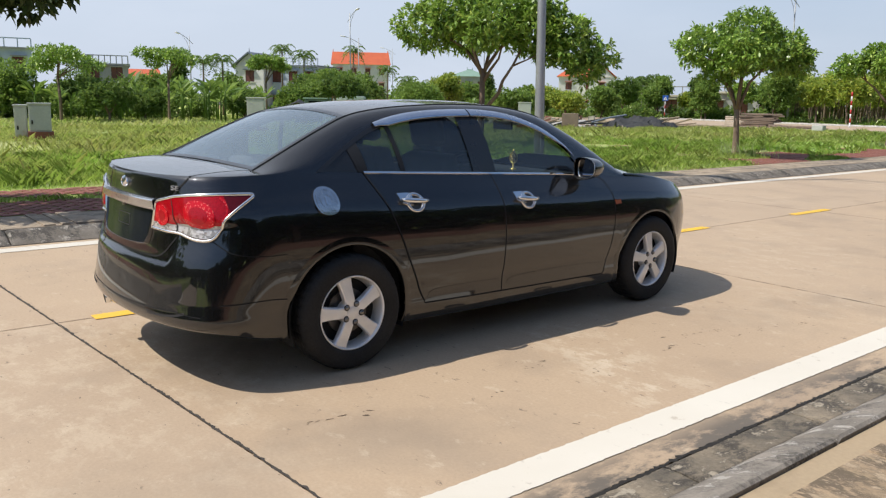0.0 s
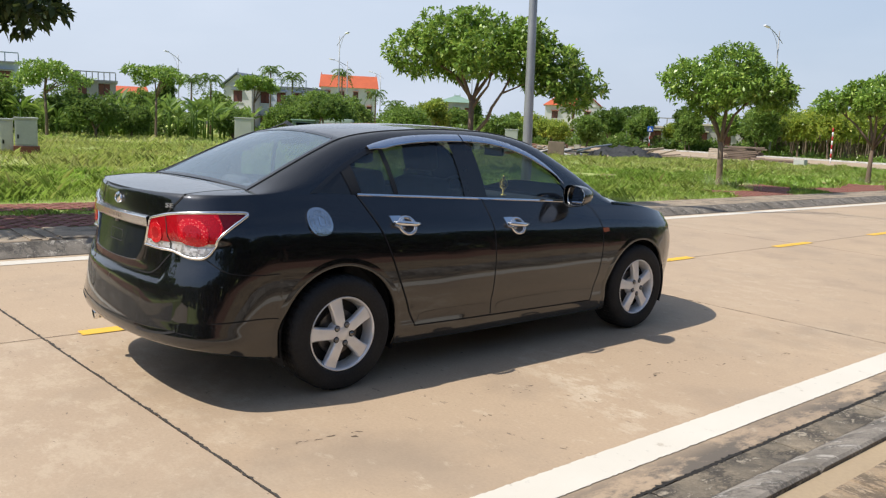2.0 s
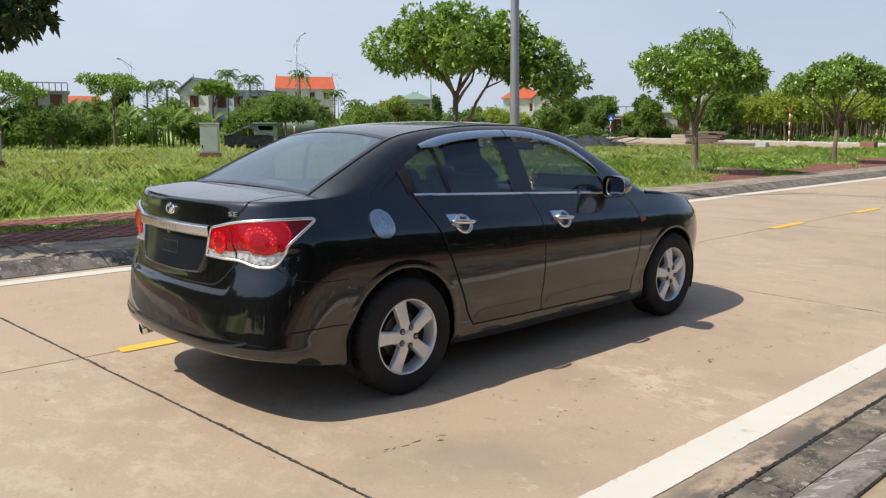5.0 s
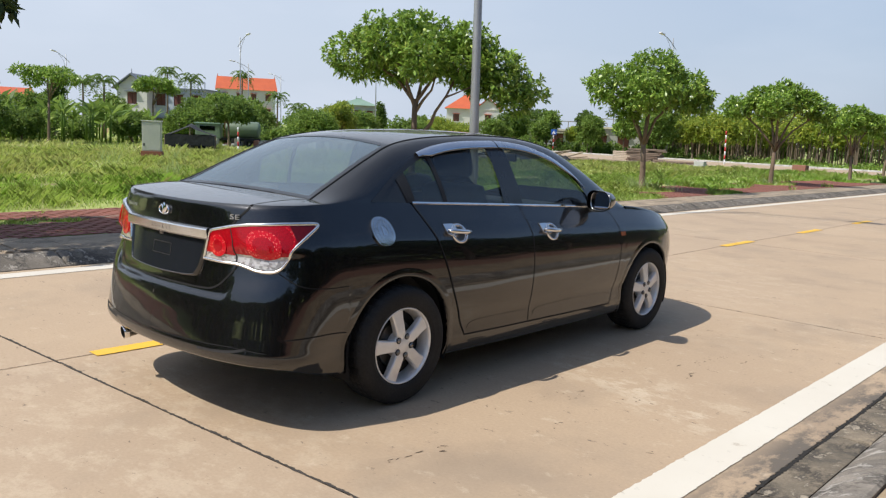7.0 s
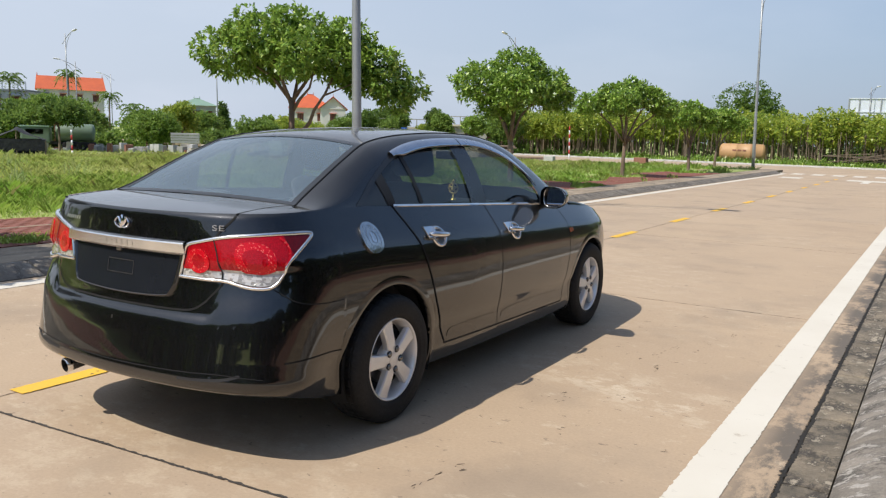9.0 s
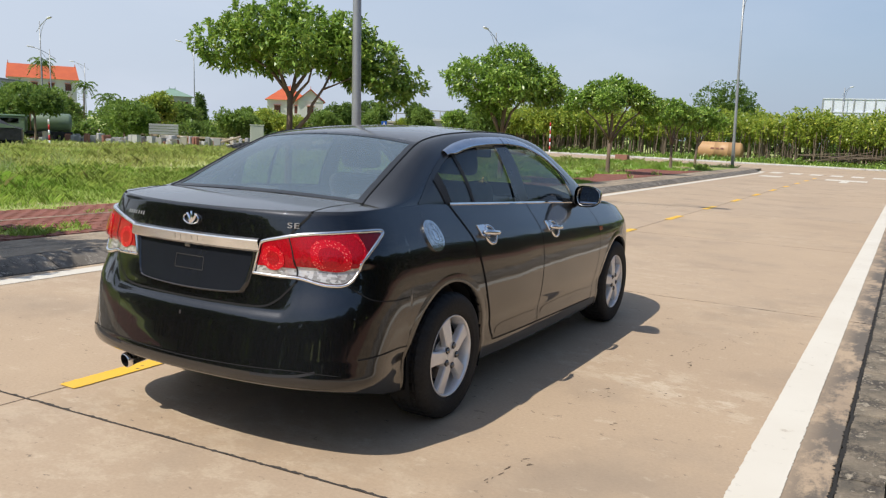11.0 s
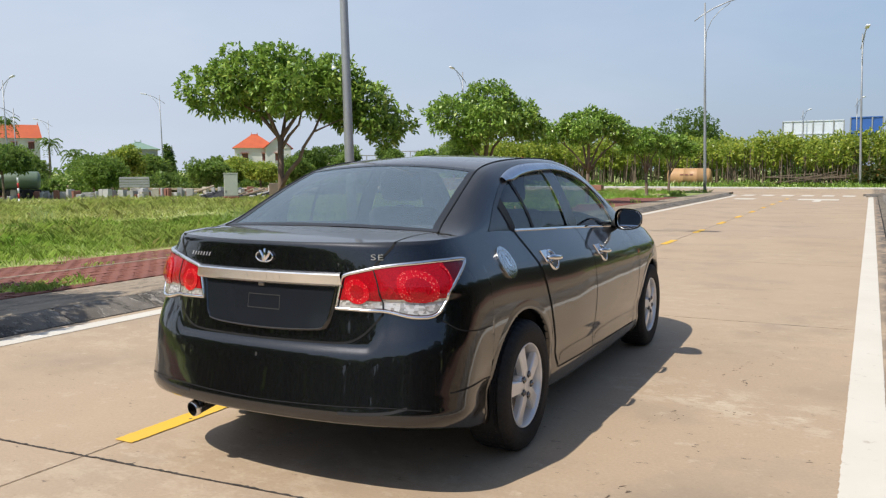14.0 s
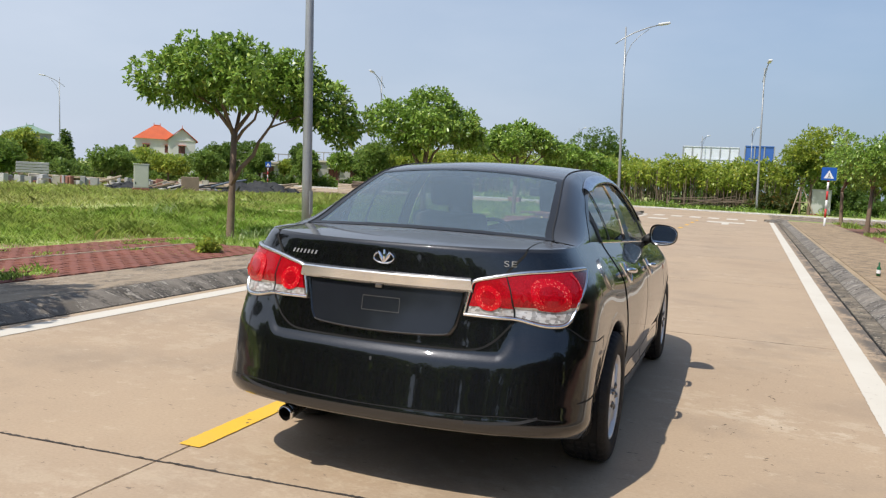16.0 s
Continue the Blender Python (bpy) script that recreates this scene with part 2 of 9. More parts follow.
def paint_mat():
    n = Nodes("black_paint")
    p = n.place(False)
    fleck = n.noise(p, 900.0, 2.0)
    n.base(n.mix(n.ramp(fleck, 0.5, 0.8), (0.0125, 0.013, 0.0148, 1), (0.052, 0.054, 0.059, 1)), 0.40, 1.0)
    dust_sheen = n.noise(p, 2.0, 7.0, 0.65)
    n.bsdf.inputs["Coat Weight"].default_value = 1.0
    n.link(n.ramp(dust_sheen, 0.35, 0.8, 0.008, 0.04), n.bsdf.inputs["Coat Roughness"])
    n.bsdf.inputs["Coat IOR"].default_value = 1.70
    # a thin pale film on what lies flat: settled road dust, plus sky sheen put into the colour
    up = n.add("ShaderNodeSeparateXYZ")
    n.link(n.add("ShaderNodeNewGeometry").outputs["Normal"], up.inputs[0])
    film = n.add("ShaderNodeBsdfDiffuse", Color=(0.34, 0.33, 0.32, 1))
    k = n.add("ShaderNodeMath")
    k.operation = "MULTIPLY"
    n.link(n.ramp(up.outputs[2], 0.55, 1.0, 0.0, 0.135), k.inputs[0]); n.link(n.ramp(dust_sheen, 0.3, 0.7, 0.75, 1.2), k.inputs[1])
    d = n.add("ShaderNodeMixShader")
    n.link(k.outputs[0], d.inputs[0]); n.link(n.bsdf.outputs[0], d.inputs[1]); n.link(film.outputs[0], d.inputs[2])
    n.link(d.outputs[0], n.out.inputs["Surface"])
    return n.mat


def line_paint(name, colour, under, chips=0.85):
    n = Nodes(name)
    p = n.place()
    w = n.noise(p, 7.0, 8.0, 0.75)
    c = n.mix(n.ramp(w, 0.60, 0.70, 0.0, 0.8), colour, under)
    c = n.mix(n.ramp(n.noise(p, 1.2, 5.0), 0.35, 0.75, 0.0, 0.22), c, under)
    c = n.mix(n.ramp(n.noise(p, 14.0, 5.0, 0.65), 0.63, 0.66, 0.0, chips), c, (0.05, 0.042, 0.034, 1))
    n.base(c, 0.7)
    n.bump(n.noise(p, 60.0, 3.0), 0.2, 0.003)
    return n.mat


def lens_mat(name, colour, rough=0.06, studs=False):
    n = Nodes(name)
    p = n.place(False)
    cells = n.add("ShaderNodeTexVoronoi", Scale=210.0 if studs else 130.0)
    n.link(p, cells.inputs["Vector"])
    c = n.mix(n.ramp(cells.outputs["Distance"], 0.1, 0.7), colour, tuple(v * 0.74 for v in colour[:3]) + (1,))
    if studs:
        # reflector studs that shine through the dome here and there
        tone = n.add("ShaderNodeSeparateColor")
        n.link(cells.outputs["Color"], tone.inputs["Color"])
        c = n.mix(n.ramp(tone.outputs[0], 0.88, 0.93, 0.0, 0.75), c, (0.95, 0.20, 0.16, 1))
    n.base(c, rough + 0.2, 0.18)
    n.bump(cells.outputs["Distance"], 0.5, 0.003)
    n.bsdf.inputs["Coat IOR"].default_value = 1.36
    n.bsdf.inputs["Specular IOR Level"].default_value = 0.2
    n.bsdf.inputs["Coat Weight"].default_value = 1.0
    n.bsdf.inputs["Coat Roughness"].default_value = 0.03
    return n.mat


def facet_mat(name):
    """Clear lens over a faceted reflector: bright and dark cells."""
    n = Nodes(name)
    p = n.place(False)
    squash = n.add("ShaderNodeMapping", Scale=(55.0, 55.0, 95.0))
    n.link(p, squash.inputs["Vector"])
    ribs = n.add("ShaderNodeTexVoronoi", Scale=1.0, Randomness=0.45)
    ribs.distance = "CHEBYCHEV"
    n.link(squash.outputs["Vector"], ribs.inputs["Vector"])
    tone = n.add("ShaderNodeSeparateColor")
    n.link(ribs.outputs["Color"], tone.inputs["Color"])
    c = n.mix(n.ramp(tone.outputs[0], 0.1, 0.75), (0.30, 0.28, 0.26, 1), (0.66, 0.63, 0.60, 1))
    c = n.mix(n.ramp(n.noise(p, 22.0, 3.0), 0.55, 0.75, 0.0, 0.6), c, (0.36, 0.19, 0.13, 1))
    n.base(c, 0.16, 0.25)
    n.bsdf.inputs["Coat Weight"].default_value = 1.0
    n.bsdf.inputs["Coat Roughness"].default_value = 0.03
    n.bump(ribs.outputs["Distance"], 0.5, 0.003)
    return n.mat


M = {
    "road": concrete_road(),
    "kerb": streaked("kerb_concrete", (0.34, 0.295, 0.245, 1), (0.18, 0.157, 0.13, 1), (0.055, 0.048, 0.041, 1), (0.56, 0.51, 0.45, 1), (0.5, 1.0, 1.0)),
    "pave": streaked("path_concrete", (0.43, 0.335, 0.235, 1), (0.32, 0.25, 0.175, 1), (0.165, 0.13, 0.095, 1), (0.52, 0.43, 0.32, 1), (1.2, 0.5, 1.0)),
    "sand": pavement_concrete("sandy_edge", (0.44, 0.33, 0.205, 1), (0.37, 0.28, 0.18, 1), (0.24, 0.175, 0.11, 1)),
    "ripple": streaked("rippled_path", (0.50, 0.36, 0.225, 1), (0.36, 0.26, 0.16, 1), (0.13, 0.098, 0.066, 1), (0.57, 0.43, 0.285, 1), (0.9, 1.7, 1.0)),
    "gutter": streaked("gutter_concrete", (0.33, 0.265, 0.185, 1), (0.125, 0.105, 0.08, 1), (0.045, 0.038, 0.031, 1), (0.52, 0.44, 0.33, 1), (1.0, 0.7, 1.0)),
    "kerb_pale": streaked("pale_kerb", (0.56, 0.53, 0.48, 1), (0.46, 0.43, 0.38, 1), (0.28, 0.25, 0.21, 1), (0.66, 0.63, 0.58, 1), (0.5, 1.6, 1.0)),
    "kerb_l": streaked("mouldy_kerb", (0.26, 0.225, 0.185, 1), (0.155, 0.132, 0.105, 1), (0.05, 0.043, 0.036, 1), (0.48, 0.43, 0.36, 1), (0.6, 1.2, 1.0)),
    "seal": plain("joint_filler", (0.062, 0.052, 0.044, 1), 0.95),
    "seal_dark": plain("black_joint_filler", (0.022, 0.019, 0.016, 1), 0.95),
    "base": plain("road_base", (0.06, 0.05, 0.04, 1), 0.95),
    "white": line_paint("white_line_paint", (0.68, 0.63, 0.54, 1), (0.44, 0.36, 0.27, 1), 0.12),
    "yellow": line_paint("yellow_line_paint", (0.80, 0.47, 0.035, 1), (0.42, 0.32, 0.2, 1)),
    "paver": simple("red_paver", (0.29, 0.105, 0.072, 1), (0.20, 0.082, 0.06, 1), 1.6, 0.9, fine=40.0, bump=0.4),
    "ground": ground_mat(),
    "grass": leaf_mat("grass_blade", (0.43, 0.60, 0.115, 1), (0.62, 0.70, 0.20, 1), (0.78, 0.68, 0.38, 1), 0.42, (0.62, 0.55, 0.25, 1)),
    "verge": leaf_mat("verge_grass_blade", (0.28, 0.55, 0.06, 1), (0.46, 0.70, 0.12, 1), (0.68, 0.68, 0.27, 1), 0.42, (0.60, 0.64, 0.20, 1)),
    "weed": leaf_mat("weed_stalk", (0.44, 0.54, 0.13, 1), (0.60, 0.60, 0.22, 1), (0.62, 0.48, 0.28, 1), 0.42),
    "reed": leaf_mat("tall_grass_blade", (0.34, 0.45, 0.18, 1), (0.46, 0.54, 0.25, 1), (0.6, 0.56, 0.32, 1), 0.4),
    "leaf": leaf_mat("street_tree_leaf", (0.095, 0.185, 0.030, 1), (0.29, 0.45, 0.07, 1), (0.66, 0.76, 0.19, 1), 0.3, shine=0.7),
    "leaf_dark": leaf_mat("garden_tree_leaf", (0.055, 0.11, 0.032, 1), (0.115, 0.195, 0.05, 1), (0.24, 0.33, 0.09, 1), shine=0.15),
    "leaf_mid": leaf_mat("roadside_tree_leaf", (0.09, 0.17, 0.036, 1), (0.20, 0.31, 0.065, 1), (0.38, 0.48, 0.12, 1), shine=0.25),
    # the street tree's leaf again, with shade put into its colours
    "leaf_shade": leaf_mat("shaded_leaf", (0.030, 0.055, 0.022, 1), (0.055, 0.085, 0.034, 1), (0.10, 0.13, 0.05, 1), 0.12, shine=0.15),
    "leaf_light": leaf_mat("sapling_leaf", (0.19, 0.29, 0.042, 1), (0.40, 0.47, 0.07, 1), (0.72, 0.66, 0.115, 1)),
    "bark": simple("bark", (0.155, 0.105, 0.072, 1), (0.27, 0.195, 0.135, 1), 5.0, 0.9, fine=30.0, bump=0.7, distance=0.01, stretch=(1, 1, 0.25)),
    "stem": simple("sapling_stem", (0.15, 0.11, 0.075, 1), (0.24, 0.185, 0.13, 1), 4.0, 0.9, bump=0.4),
    "galv": simple("galvanised_steel", (0.42, 0.43, 0.43, 1), (0.34, 0.35, 0.355, 1), 2.5, 0.5, 0.55, bump=0.05),
    "cpole": simple("concrete_pole_grey", (0.36, 0.35, 0.33, 1), (0.28, 0.275, 0.265, 1), 2.0, 0.85, bump=0.3),
    "wall": simple("plaster_white", (0.72, 0.70, 0.66, 1), (0.60, 0.58, 0.54, 1), 0.4, 0.85, bump=0.1),
    "wall_cream": simple("plaster_cream", (0.62, 0.55, 0.43, 1), (0.50, 0.45, 0.36, 1), 0.4, 0.85, bump=0.1),
    "wall_blue": simple("plaster_blue_grey", (0.50, 0.56, 0.64, 1), (0.42, 0.47, 0.55, 1), 0.4, 0.85, bump=0.1),
    "wall_grey": simple("plaster_grey", (0.42, 0.41, 0.39, 1), (0.30, 0.29, 0.275, 1), 0.5, 0.9, bump=0.1),
    "tiles": simple("red_roof_tile", (0.62, 0.13, 0.045, 1), (0.50, 0.10, 0.04, 1), 0.6, 0.75, fine=6.0, bump=0.5, distance=0.03),
    "roof_grey": simple("grey_roof", (0.20, 0.23, 0.27, 1), (0.15, 0.17, 0.20, 1), 0.6, 0.6, bump=0.2),
    "roof_green": simple("green_roof_sheet", (0.24, 0.36, 0.27, 1), (0.20, 0.31, 0.24, 1), 0.5, 0.55, bump=0.2),
    "shutter": simple("brown_shutter", (0.16, 0.05, 0.035, 1), (0.11, 0.04, 0.03, 1), 1.0, 0.6),
    "dark": plain("dark_opening", (0.02, 0.021, 0.023, 1), 0.4),
    "box": simple("painted_cabinet", (0.55, 0.55, 0.50, 1), (0.46, 0.47, 0.43, 1), 1.5, 0.5, bump=0.05),
    "brick": simple("brick_plinth", (0.32, 0.12, 0.07, 1), (0.24, 0.10, 0.07, 1), 3.0, 0.9, bump=0.5),
    "tank": simple("ochre_tank_paint", (0.55, 0.33, 0.15, 1), (0.46, 0.26, 0.12, 1), 1.0, 0.5, bump=0.1),
    "tanker": simple("green_truck_paint", (0.15, 0.21, 0.15, 1), (0.19, 0.25, 0.18, 1), 1.0, 0.45, bump=0.05),
    "tarp": simple("black_tarpaulin", (0.014, 0.015, 0.017, 1), (0.028, 0.030, 0.033, 1), 2.0, 0.75, bump=0.8, distance=0.06, fine=5.0),
    "timber": simple("weathered_timber", (0.30, 0.22, 0.16, 1), (0.22, 0.165, 0.125, 1), 2.0, 0.9, bump=0.4),
    "stone_w": simple("white_stone", (0.55, 0.54, 0.52, 1), (0.42, 0.41, 0.39, 1), 1.0, 0.85, bump=0.3),
    "stone_r": simple("red_stone", (0.36, 0.16, 0.11, 1), (0.28, 0.13, 0.095, 1), 1.0, 0.85, bump=0.3),
    "sign_blue": plain("blue_sign", (0.012, 0.10, 0.42, 1), 0.4),
    "sign_white": plain("sign_white", (0.80, 0.80, 0.80, 1), 0.5),
    "sign_red": plain("sign_red", (0.55, 0.03, 0.03, 1), 0.5),
    "hall_white": simple("white_hoarding", (0.70, 0.74, 0.82, 1), (0.60, 0.64, 0.72, 1), 0.5, 0.5, bump=0.05),
    "hall_blue": simple("blue_hoarding", (0.035, 0.12, 0.42, 1), (0.05, 0.15, 0.46, 1), 0.5, 0.5, bump=0.05),
    "bottle": plain("green_glass_bottle", (0.02, 0.12, 0.045, 1), 0.1),
    "paint": paint_mat(),
    "glass": glass_mat("tinted_glass", (0.33, 0.39, 0.37, 1), dust_sheen=0.03),
    "glass_rear": glass_mat("rear_glass", (0.56, 0.63, 0.62, 1), 0.02, 1.55, dust_sheen=0.125),
    "pane": glass_mat("house_pane", (0.08, 0.09, 0.10, 1)),
    "chrome": plain("chrome", (0.86, 0.86, 0.87, 1), 0.06, 1.0),
    "satin": plain("satin_chrome", (0.94, 0.93, 0.91, 1), 0.2, 1.0),
    "visor": plain("brushed_visor", (0.62, 0.66, 0.74, 1), 0.24, 1.0),
    "alloy": plain("silver_alloy", (0.86, 0.86, 0.86, 1), 0.34, 0.4, 0.4),
    "rubber": simple("tyre_rubber", (0.016, 0.0155, 0.015, 1), (0.027, 0.026, 0.025, 1), 6.0, 0.75, bump=0.2, distance=0.002, world=False),
    "trim": plain("black_trim", (0.012, 0.012, 0.013, 1), 0.3, 0.0, 0.4),
    "plastic": plain("black_plastic", (0.018, 0.018, 0.019, 1), 0.6),
    "well": plain("wheel_well", (0.008, 0.008, 0.008, 1), 0.9),
    "seat": simple("dark_upholstery", (0.032, 0.033, 0.036, 1), (0.05, 0.05, 0.053, 1), 8.0, 0.85, bump=0.3, world=False),
    "liner": plain("grey_headliner", (0.20, 0.20, 0.19, 1), 0.9),
    "red": lens_mat("red_lens", (0.78, 0.0015, 0.014, 1), studs=True),
    "red_mid": lens_mat("wine_red_lens", (0.52, 0.001, 0.010, 1)),
    "red_dark": lens_mat("dark_red_lens", (0.13, 0.001, 0.005, 1)),
    "clear": facet_mat("clear_lens"),
    "amber": lens_mat("amber_lens", (0.55, 0.16, 0.08, 1)),
    "mirror": plain("mirror_glass", (0.48, 0.50, 0.53, 1), 0.02, 1.0),
    "exhaust": plain("exhaust_steel", (0.30, 0.285, 0.27, 1), 0.28, 1.0),
}

# ---------------------------------------------------------------- mesh tools
def obj(name, verts, faces, material, parent=None, label="", smooth=False):
    """One mesh object from plain lists."""
    me = bpy.data.meshes.new(name)
    me.from_pydata([tuple(map(float, v)) for v in verts], [], faces)
    me.materials.append(M[material])
    if smooth:
        me.polygons.foreach_set("use_smooth", [True] * len(me.polygons))
    me.update()
    ob = new(name, me)
    ob.parent = parent
    return tagged(ob, label)


def part(name, bm, material, parent=None, label="", smooth=False):
    """Links a bmesh as one mesh object under a thing or under a part."""
    bmesh.ops.recalc_face_normals(bm, faces=bm.faces)
    me = bpy.data.meshes.new(name)
    bm.to_mesh(me)
    bm.free()
    me.materials.append(M[material])
    if smooth:
        me.polygons.foreach_set("use_smooth", [True] * len(me.polygons))
    ob = new(name, me)
    ob.parent = parent
    return tagged(ob, label)


def thing(name, label, category, m=None, group="", kind=""):
    ob = tagged(new(name), label, category, group, kind)
    if m is not None:
        ob.matrix_basis = m
    return ob


def add_box(bm, x0, x1, y0, y1, z0, z1, bevel=0.0, m=None):
    got = bmesh.ops.create_cube(bm, size=1.0)["verts"]
    for v in got:
        v.co = Vector(((x0 + x1) / 2 + v.co.x * (x1 - x0), (y0 + y1) / 2 + v.co.y * (y1 - y0), (z0 + z1) / 2 + v.co.z * (z1 - z0)))
    if bevel:
        edges = list({e for v in got for e in v.link_edges})
        got = bmesh.ops.bevel(bm, geom=edges, offset=bevel, segments=2, profile=0.6, affect="EDGES")["verts"]
    if m is not None:
        bmesh.ops.transform(bm, matrix=m, verts=list(got))
    return bm


def box(x0, x1, y0, y1, z0, z1, bevel=0.0):
    return add_box(bmesh.new(), x0, x1, y0, y1, z0, z1, bevel)


def add_tube(bm, path, radii, n=8, cap=True):
    """A round bar along a path of points, with a radius at each."""
    path = [Vector(p) for p in path]
    rings = []
    side = None
    for i, p in enumerate(path):
        ahead = (path[min(i + 1, len(path) - 1)] - path[max(i - 1, 0)]).normalized()
        if side is None:
            side = ahead.orthogonal().normalized()
        side = (side - ahead * side.dot(ahead)).normalized()
        up = ahead.cross(side)
        r = radii[i] if isinstance(radii, (list, tuple)) else radii
        rings.append([bm.verts.new(p + r * (math.cos(a) * side + math.sin(a) * up)) for a in (2 * math.pi * k / n for k in range(n))])
    for a, b in zip(rings, rings[1:]):
        for k in range(n):
            bm.faces.new((a[k], a[(k + 1) % n], b[(k + 1) % n], b[k]))
    if cap:
        bm.faces.new(rings[0][::-1])
        bm.faces.new(rings[-1])
    return bm


def tube(path, radii, n=8, cap=True):
    return add_tube(bmesh.new(), path, radii, n, cap)


def add_lathe(bm, profile, n=32, axis="x", close=False):
    """Turns a profile of (along, radius) about the axis."""
    rings = []
    for along, r in profile:
        ring = []
        for k in range(n):
            a = 2 * math.pi * k / n
            c, s = r * math.cos(a), r * math.sin(a)
            ring.append(bm.verts.new({"x": (along, c, s), "y": (s, along, c), "z": (c, s, along)}[axis]))
        rings.append(ring)
    pairs = list(zip(rings, rings[1:])) + ([(rings[-1], rings[0])] if close else [])
    for a, b in pairs:
        for k in range(n):
            bm.faces.new((a[k], a[(k + 1) % n], b[(k + 1) % n], b[k]))
    return bm


def curve(xs, ys):
    """A smooth monotone-limited function through the given values."""
    xs, ys = np.array(xs, float), np.array(ys, float)
    h = np.diff(xs)
    d = np.diff(ys) / h
    m = np.zeros(len(xs))
    m[0], m[-1] = d[0], d[-1]
    for i in range(1, len(xs) - 1):
        m[i] = 0.0 if d[i - 1] * d[i] <= 0 else 2 * d[i - 1] * d[i] / (d[i - 1] + d[i]) * 0.55 + 0.45 * min((d[i - 1] + d[i]) / 2, 3 * min(abs(d[i - 1]), abs(d[i])) * (1 if d[i] > 0 else -1), key=abs)

    def value(x):
        x = min(max(x, xs[0]), xs[-1])
        i = min(max(int(np.searchsorted(xs, x)) - 1, 0), len(h) - 1)
        t = (x - xs[i]) / h[i]
        return float((2 * t**3 - 3 * t**2 + 1) * ys[i] + (t**3 - 2 * t**2 + t) * h[i] * m[i] + (3 * t**2 - 2 * t**3) * ys[i + 1] + (t**3 - t**2) * h[i] * m[i + 1])

    return value


def grid_faces(rows, cols, flip=False):
    f = []
    for i in range(rows - 1):
        for j in range(cols - 1):
            q = (i * cols + j, i * cols + j + 1, (i + 1) * cols + j + 1, (i + 1) * cols + j)
            f.append(q[::-1] if flip else q)
    return f


def sheet(name, points, material, parent=None, label="", mirror=False, smooth=True, merge=True, thick=0.0):
    """A smooth sheet from rows of points; mirror: also its twin across x = 0, in the same mesh."""
    rows, cols = len(points), len(points[0])
    bm = bmesh.new()
    for sign in ((1, -1) if mirror else (1,)):
        vs = [[bm.verts.new((p[0] * sign, p[1], p[2])) for p in row] for row in points]
        for i in range(rows - 1):
            for j in range(cols - 1):
                q = [vs[i][j], vs[i][j + 1], vs[i + 1][j + 1], vs[i + 1][j]]
                bm.faces.new(q if sign > 0 else q[::-1])
    if merge:
        bmesh.ops.remove_doubles(bm, verts=bm.verts, dist=0.0004)
        bmesh.ops.dissolve_degenerate(bm, dist=0.0002, edges=bm.edges)
    if thick:
        bmesh.ops.solidify(bm, geom=bm.faces[:], thickness=thick)
    return part(name, bm, material, parent, label, smooth)


def smooth01(t):
    t = min(max(t, 0.0), 1.0)
    return t * t * (3 - 2 * t)


def lerp(a, b, t):
    return a + (b - a) * t


def mesh_of(name, verts, faces, material, smooth=False):
    me = bpy.data.meshes.new(name)
    me.from_pydata(verts, [], faces)
    me.materials.append(M[material])
    if smooth:
        me.polygons.foreach_set("use_smooth", [True] * len(me.polygons))
    me.update()
    return me


# ---------------------------------------------------------------- ground, road, kerbs
def field_height(x, y):
    """Level of the open ground: it falls away gently towards the houses."""
    if x < -8:
        level = float(np.interp(x, (-118, -48, -30, -27, -22, -16, -8), (-1.12, -0.47, -0.28, -0.20, -0.01, 0.06, 0.10)))
        return level + 0.025 * noise.noise((x * 0.15, y * 0.15, 0))
    return 0.10


def build_ground():
    xs = [-1500, -800, -400, -250, -180, -140] + [-120 + 4 * i for i in range(25)] + [-22, -20, -18, -16, -14, -12, -10, -8, -6.5, -5.44, -5.40]
    xs += [3.22, 3.26, 6, 9, 14, 20, 40, 80, 160, 400, 1500]
    ys = [-1500, -500, -150, -60, -30, -15] + [-10 + 3 * i for i in range(18)] + [43.30, 43.34, 57.6, 57.64] + [60 + 6 * i for i in range(16)] + [170, 220, 320, 600, 1500]
    verts, faces = [], []
    for y in ys:
        for x in xs:
            on_road = (-5.42 < x < 3.24 and y < 43.32) or (43.32 < y < 57.62)
            edge = x in (-5.40, 3.22) and y < 43.32
            z = -0.12 if on_road or edge else field_height(x, y) - 0.004
            verts.append((x, y, z))
    return tagged(obj("ground", verts, grid_faces(len(ys), len(xs)), "ground", smooth=True),
                  "flat green field of mown weeds and bare red soil", "ground", kind="structure")


build_ground()

road = tagged(new("road"), "two-lane pale concrete road with jointed slabs", "road", kind="structure")
obj("road_bed", [(-4.16, -40, -0.03), (2.66, -40, -0.03), (2.66, 46, -0.03), (-4.16, 46, -0.03),
                 (-260, 43.6, -0.034), (260, 43.6, -0.034), (260, 57.4, -0.034), (-260, 57.4, -0.034)],
    [(0, 1, 2, 3), (4, 5, 6, 7)], "base", road)

GAP = 0.006
JOINT_X = -1.05
JOINTS = [(-36.2, 0), (-31.2, 0), (-26.2, 0), (-21.15, 0), (-16.1, 0), (-11.1, 0), (-6.05, 0.0), (-1.0, 0.062), (4.03, 0.012), (9.05, 0.02), (14.1, 0), (19.1, 0), (24.15, 0), (29.2, 0), (34.2, 0), (39.2, 0), (43.4, 0)]


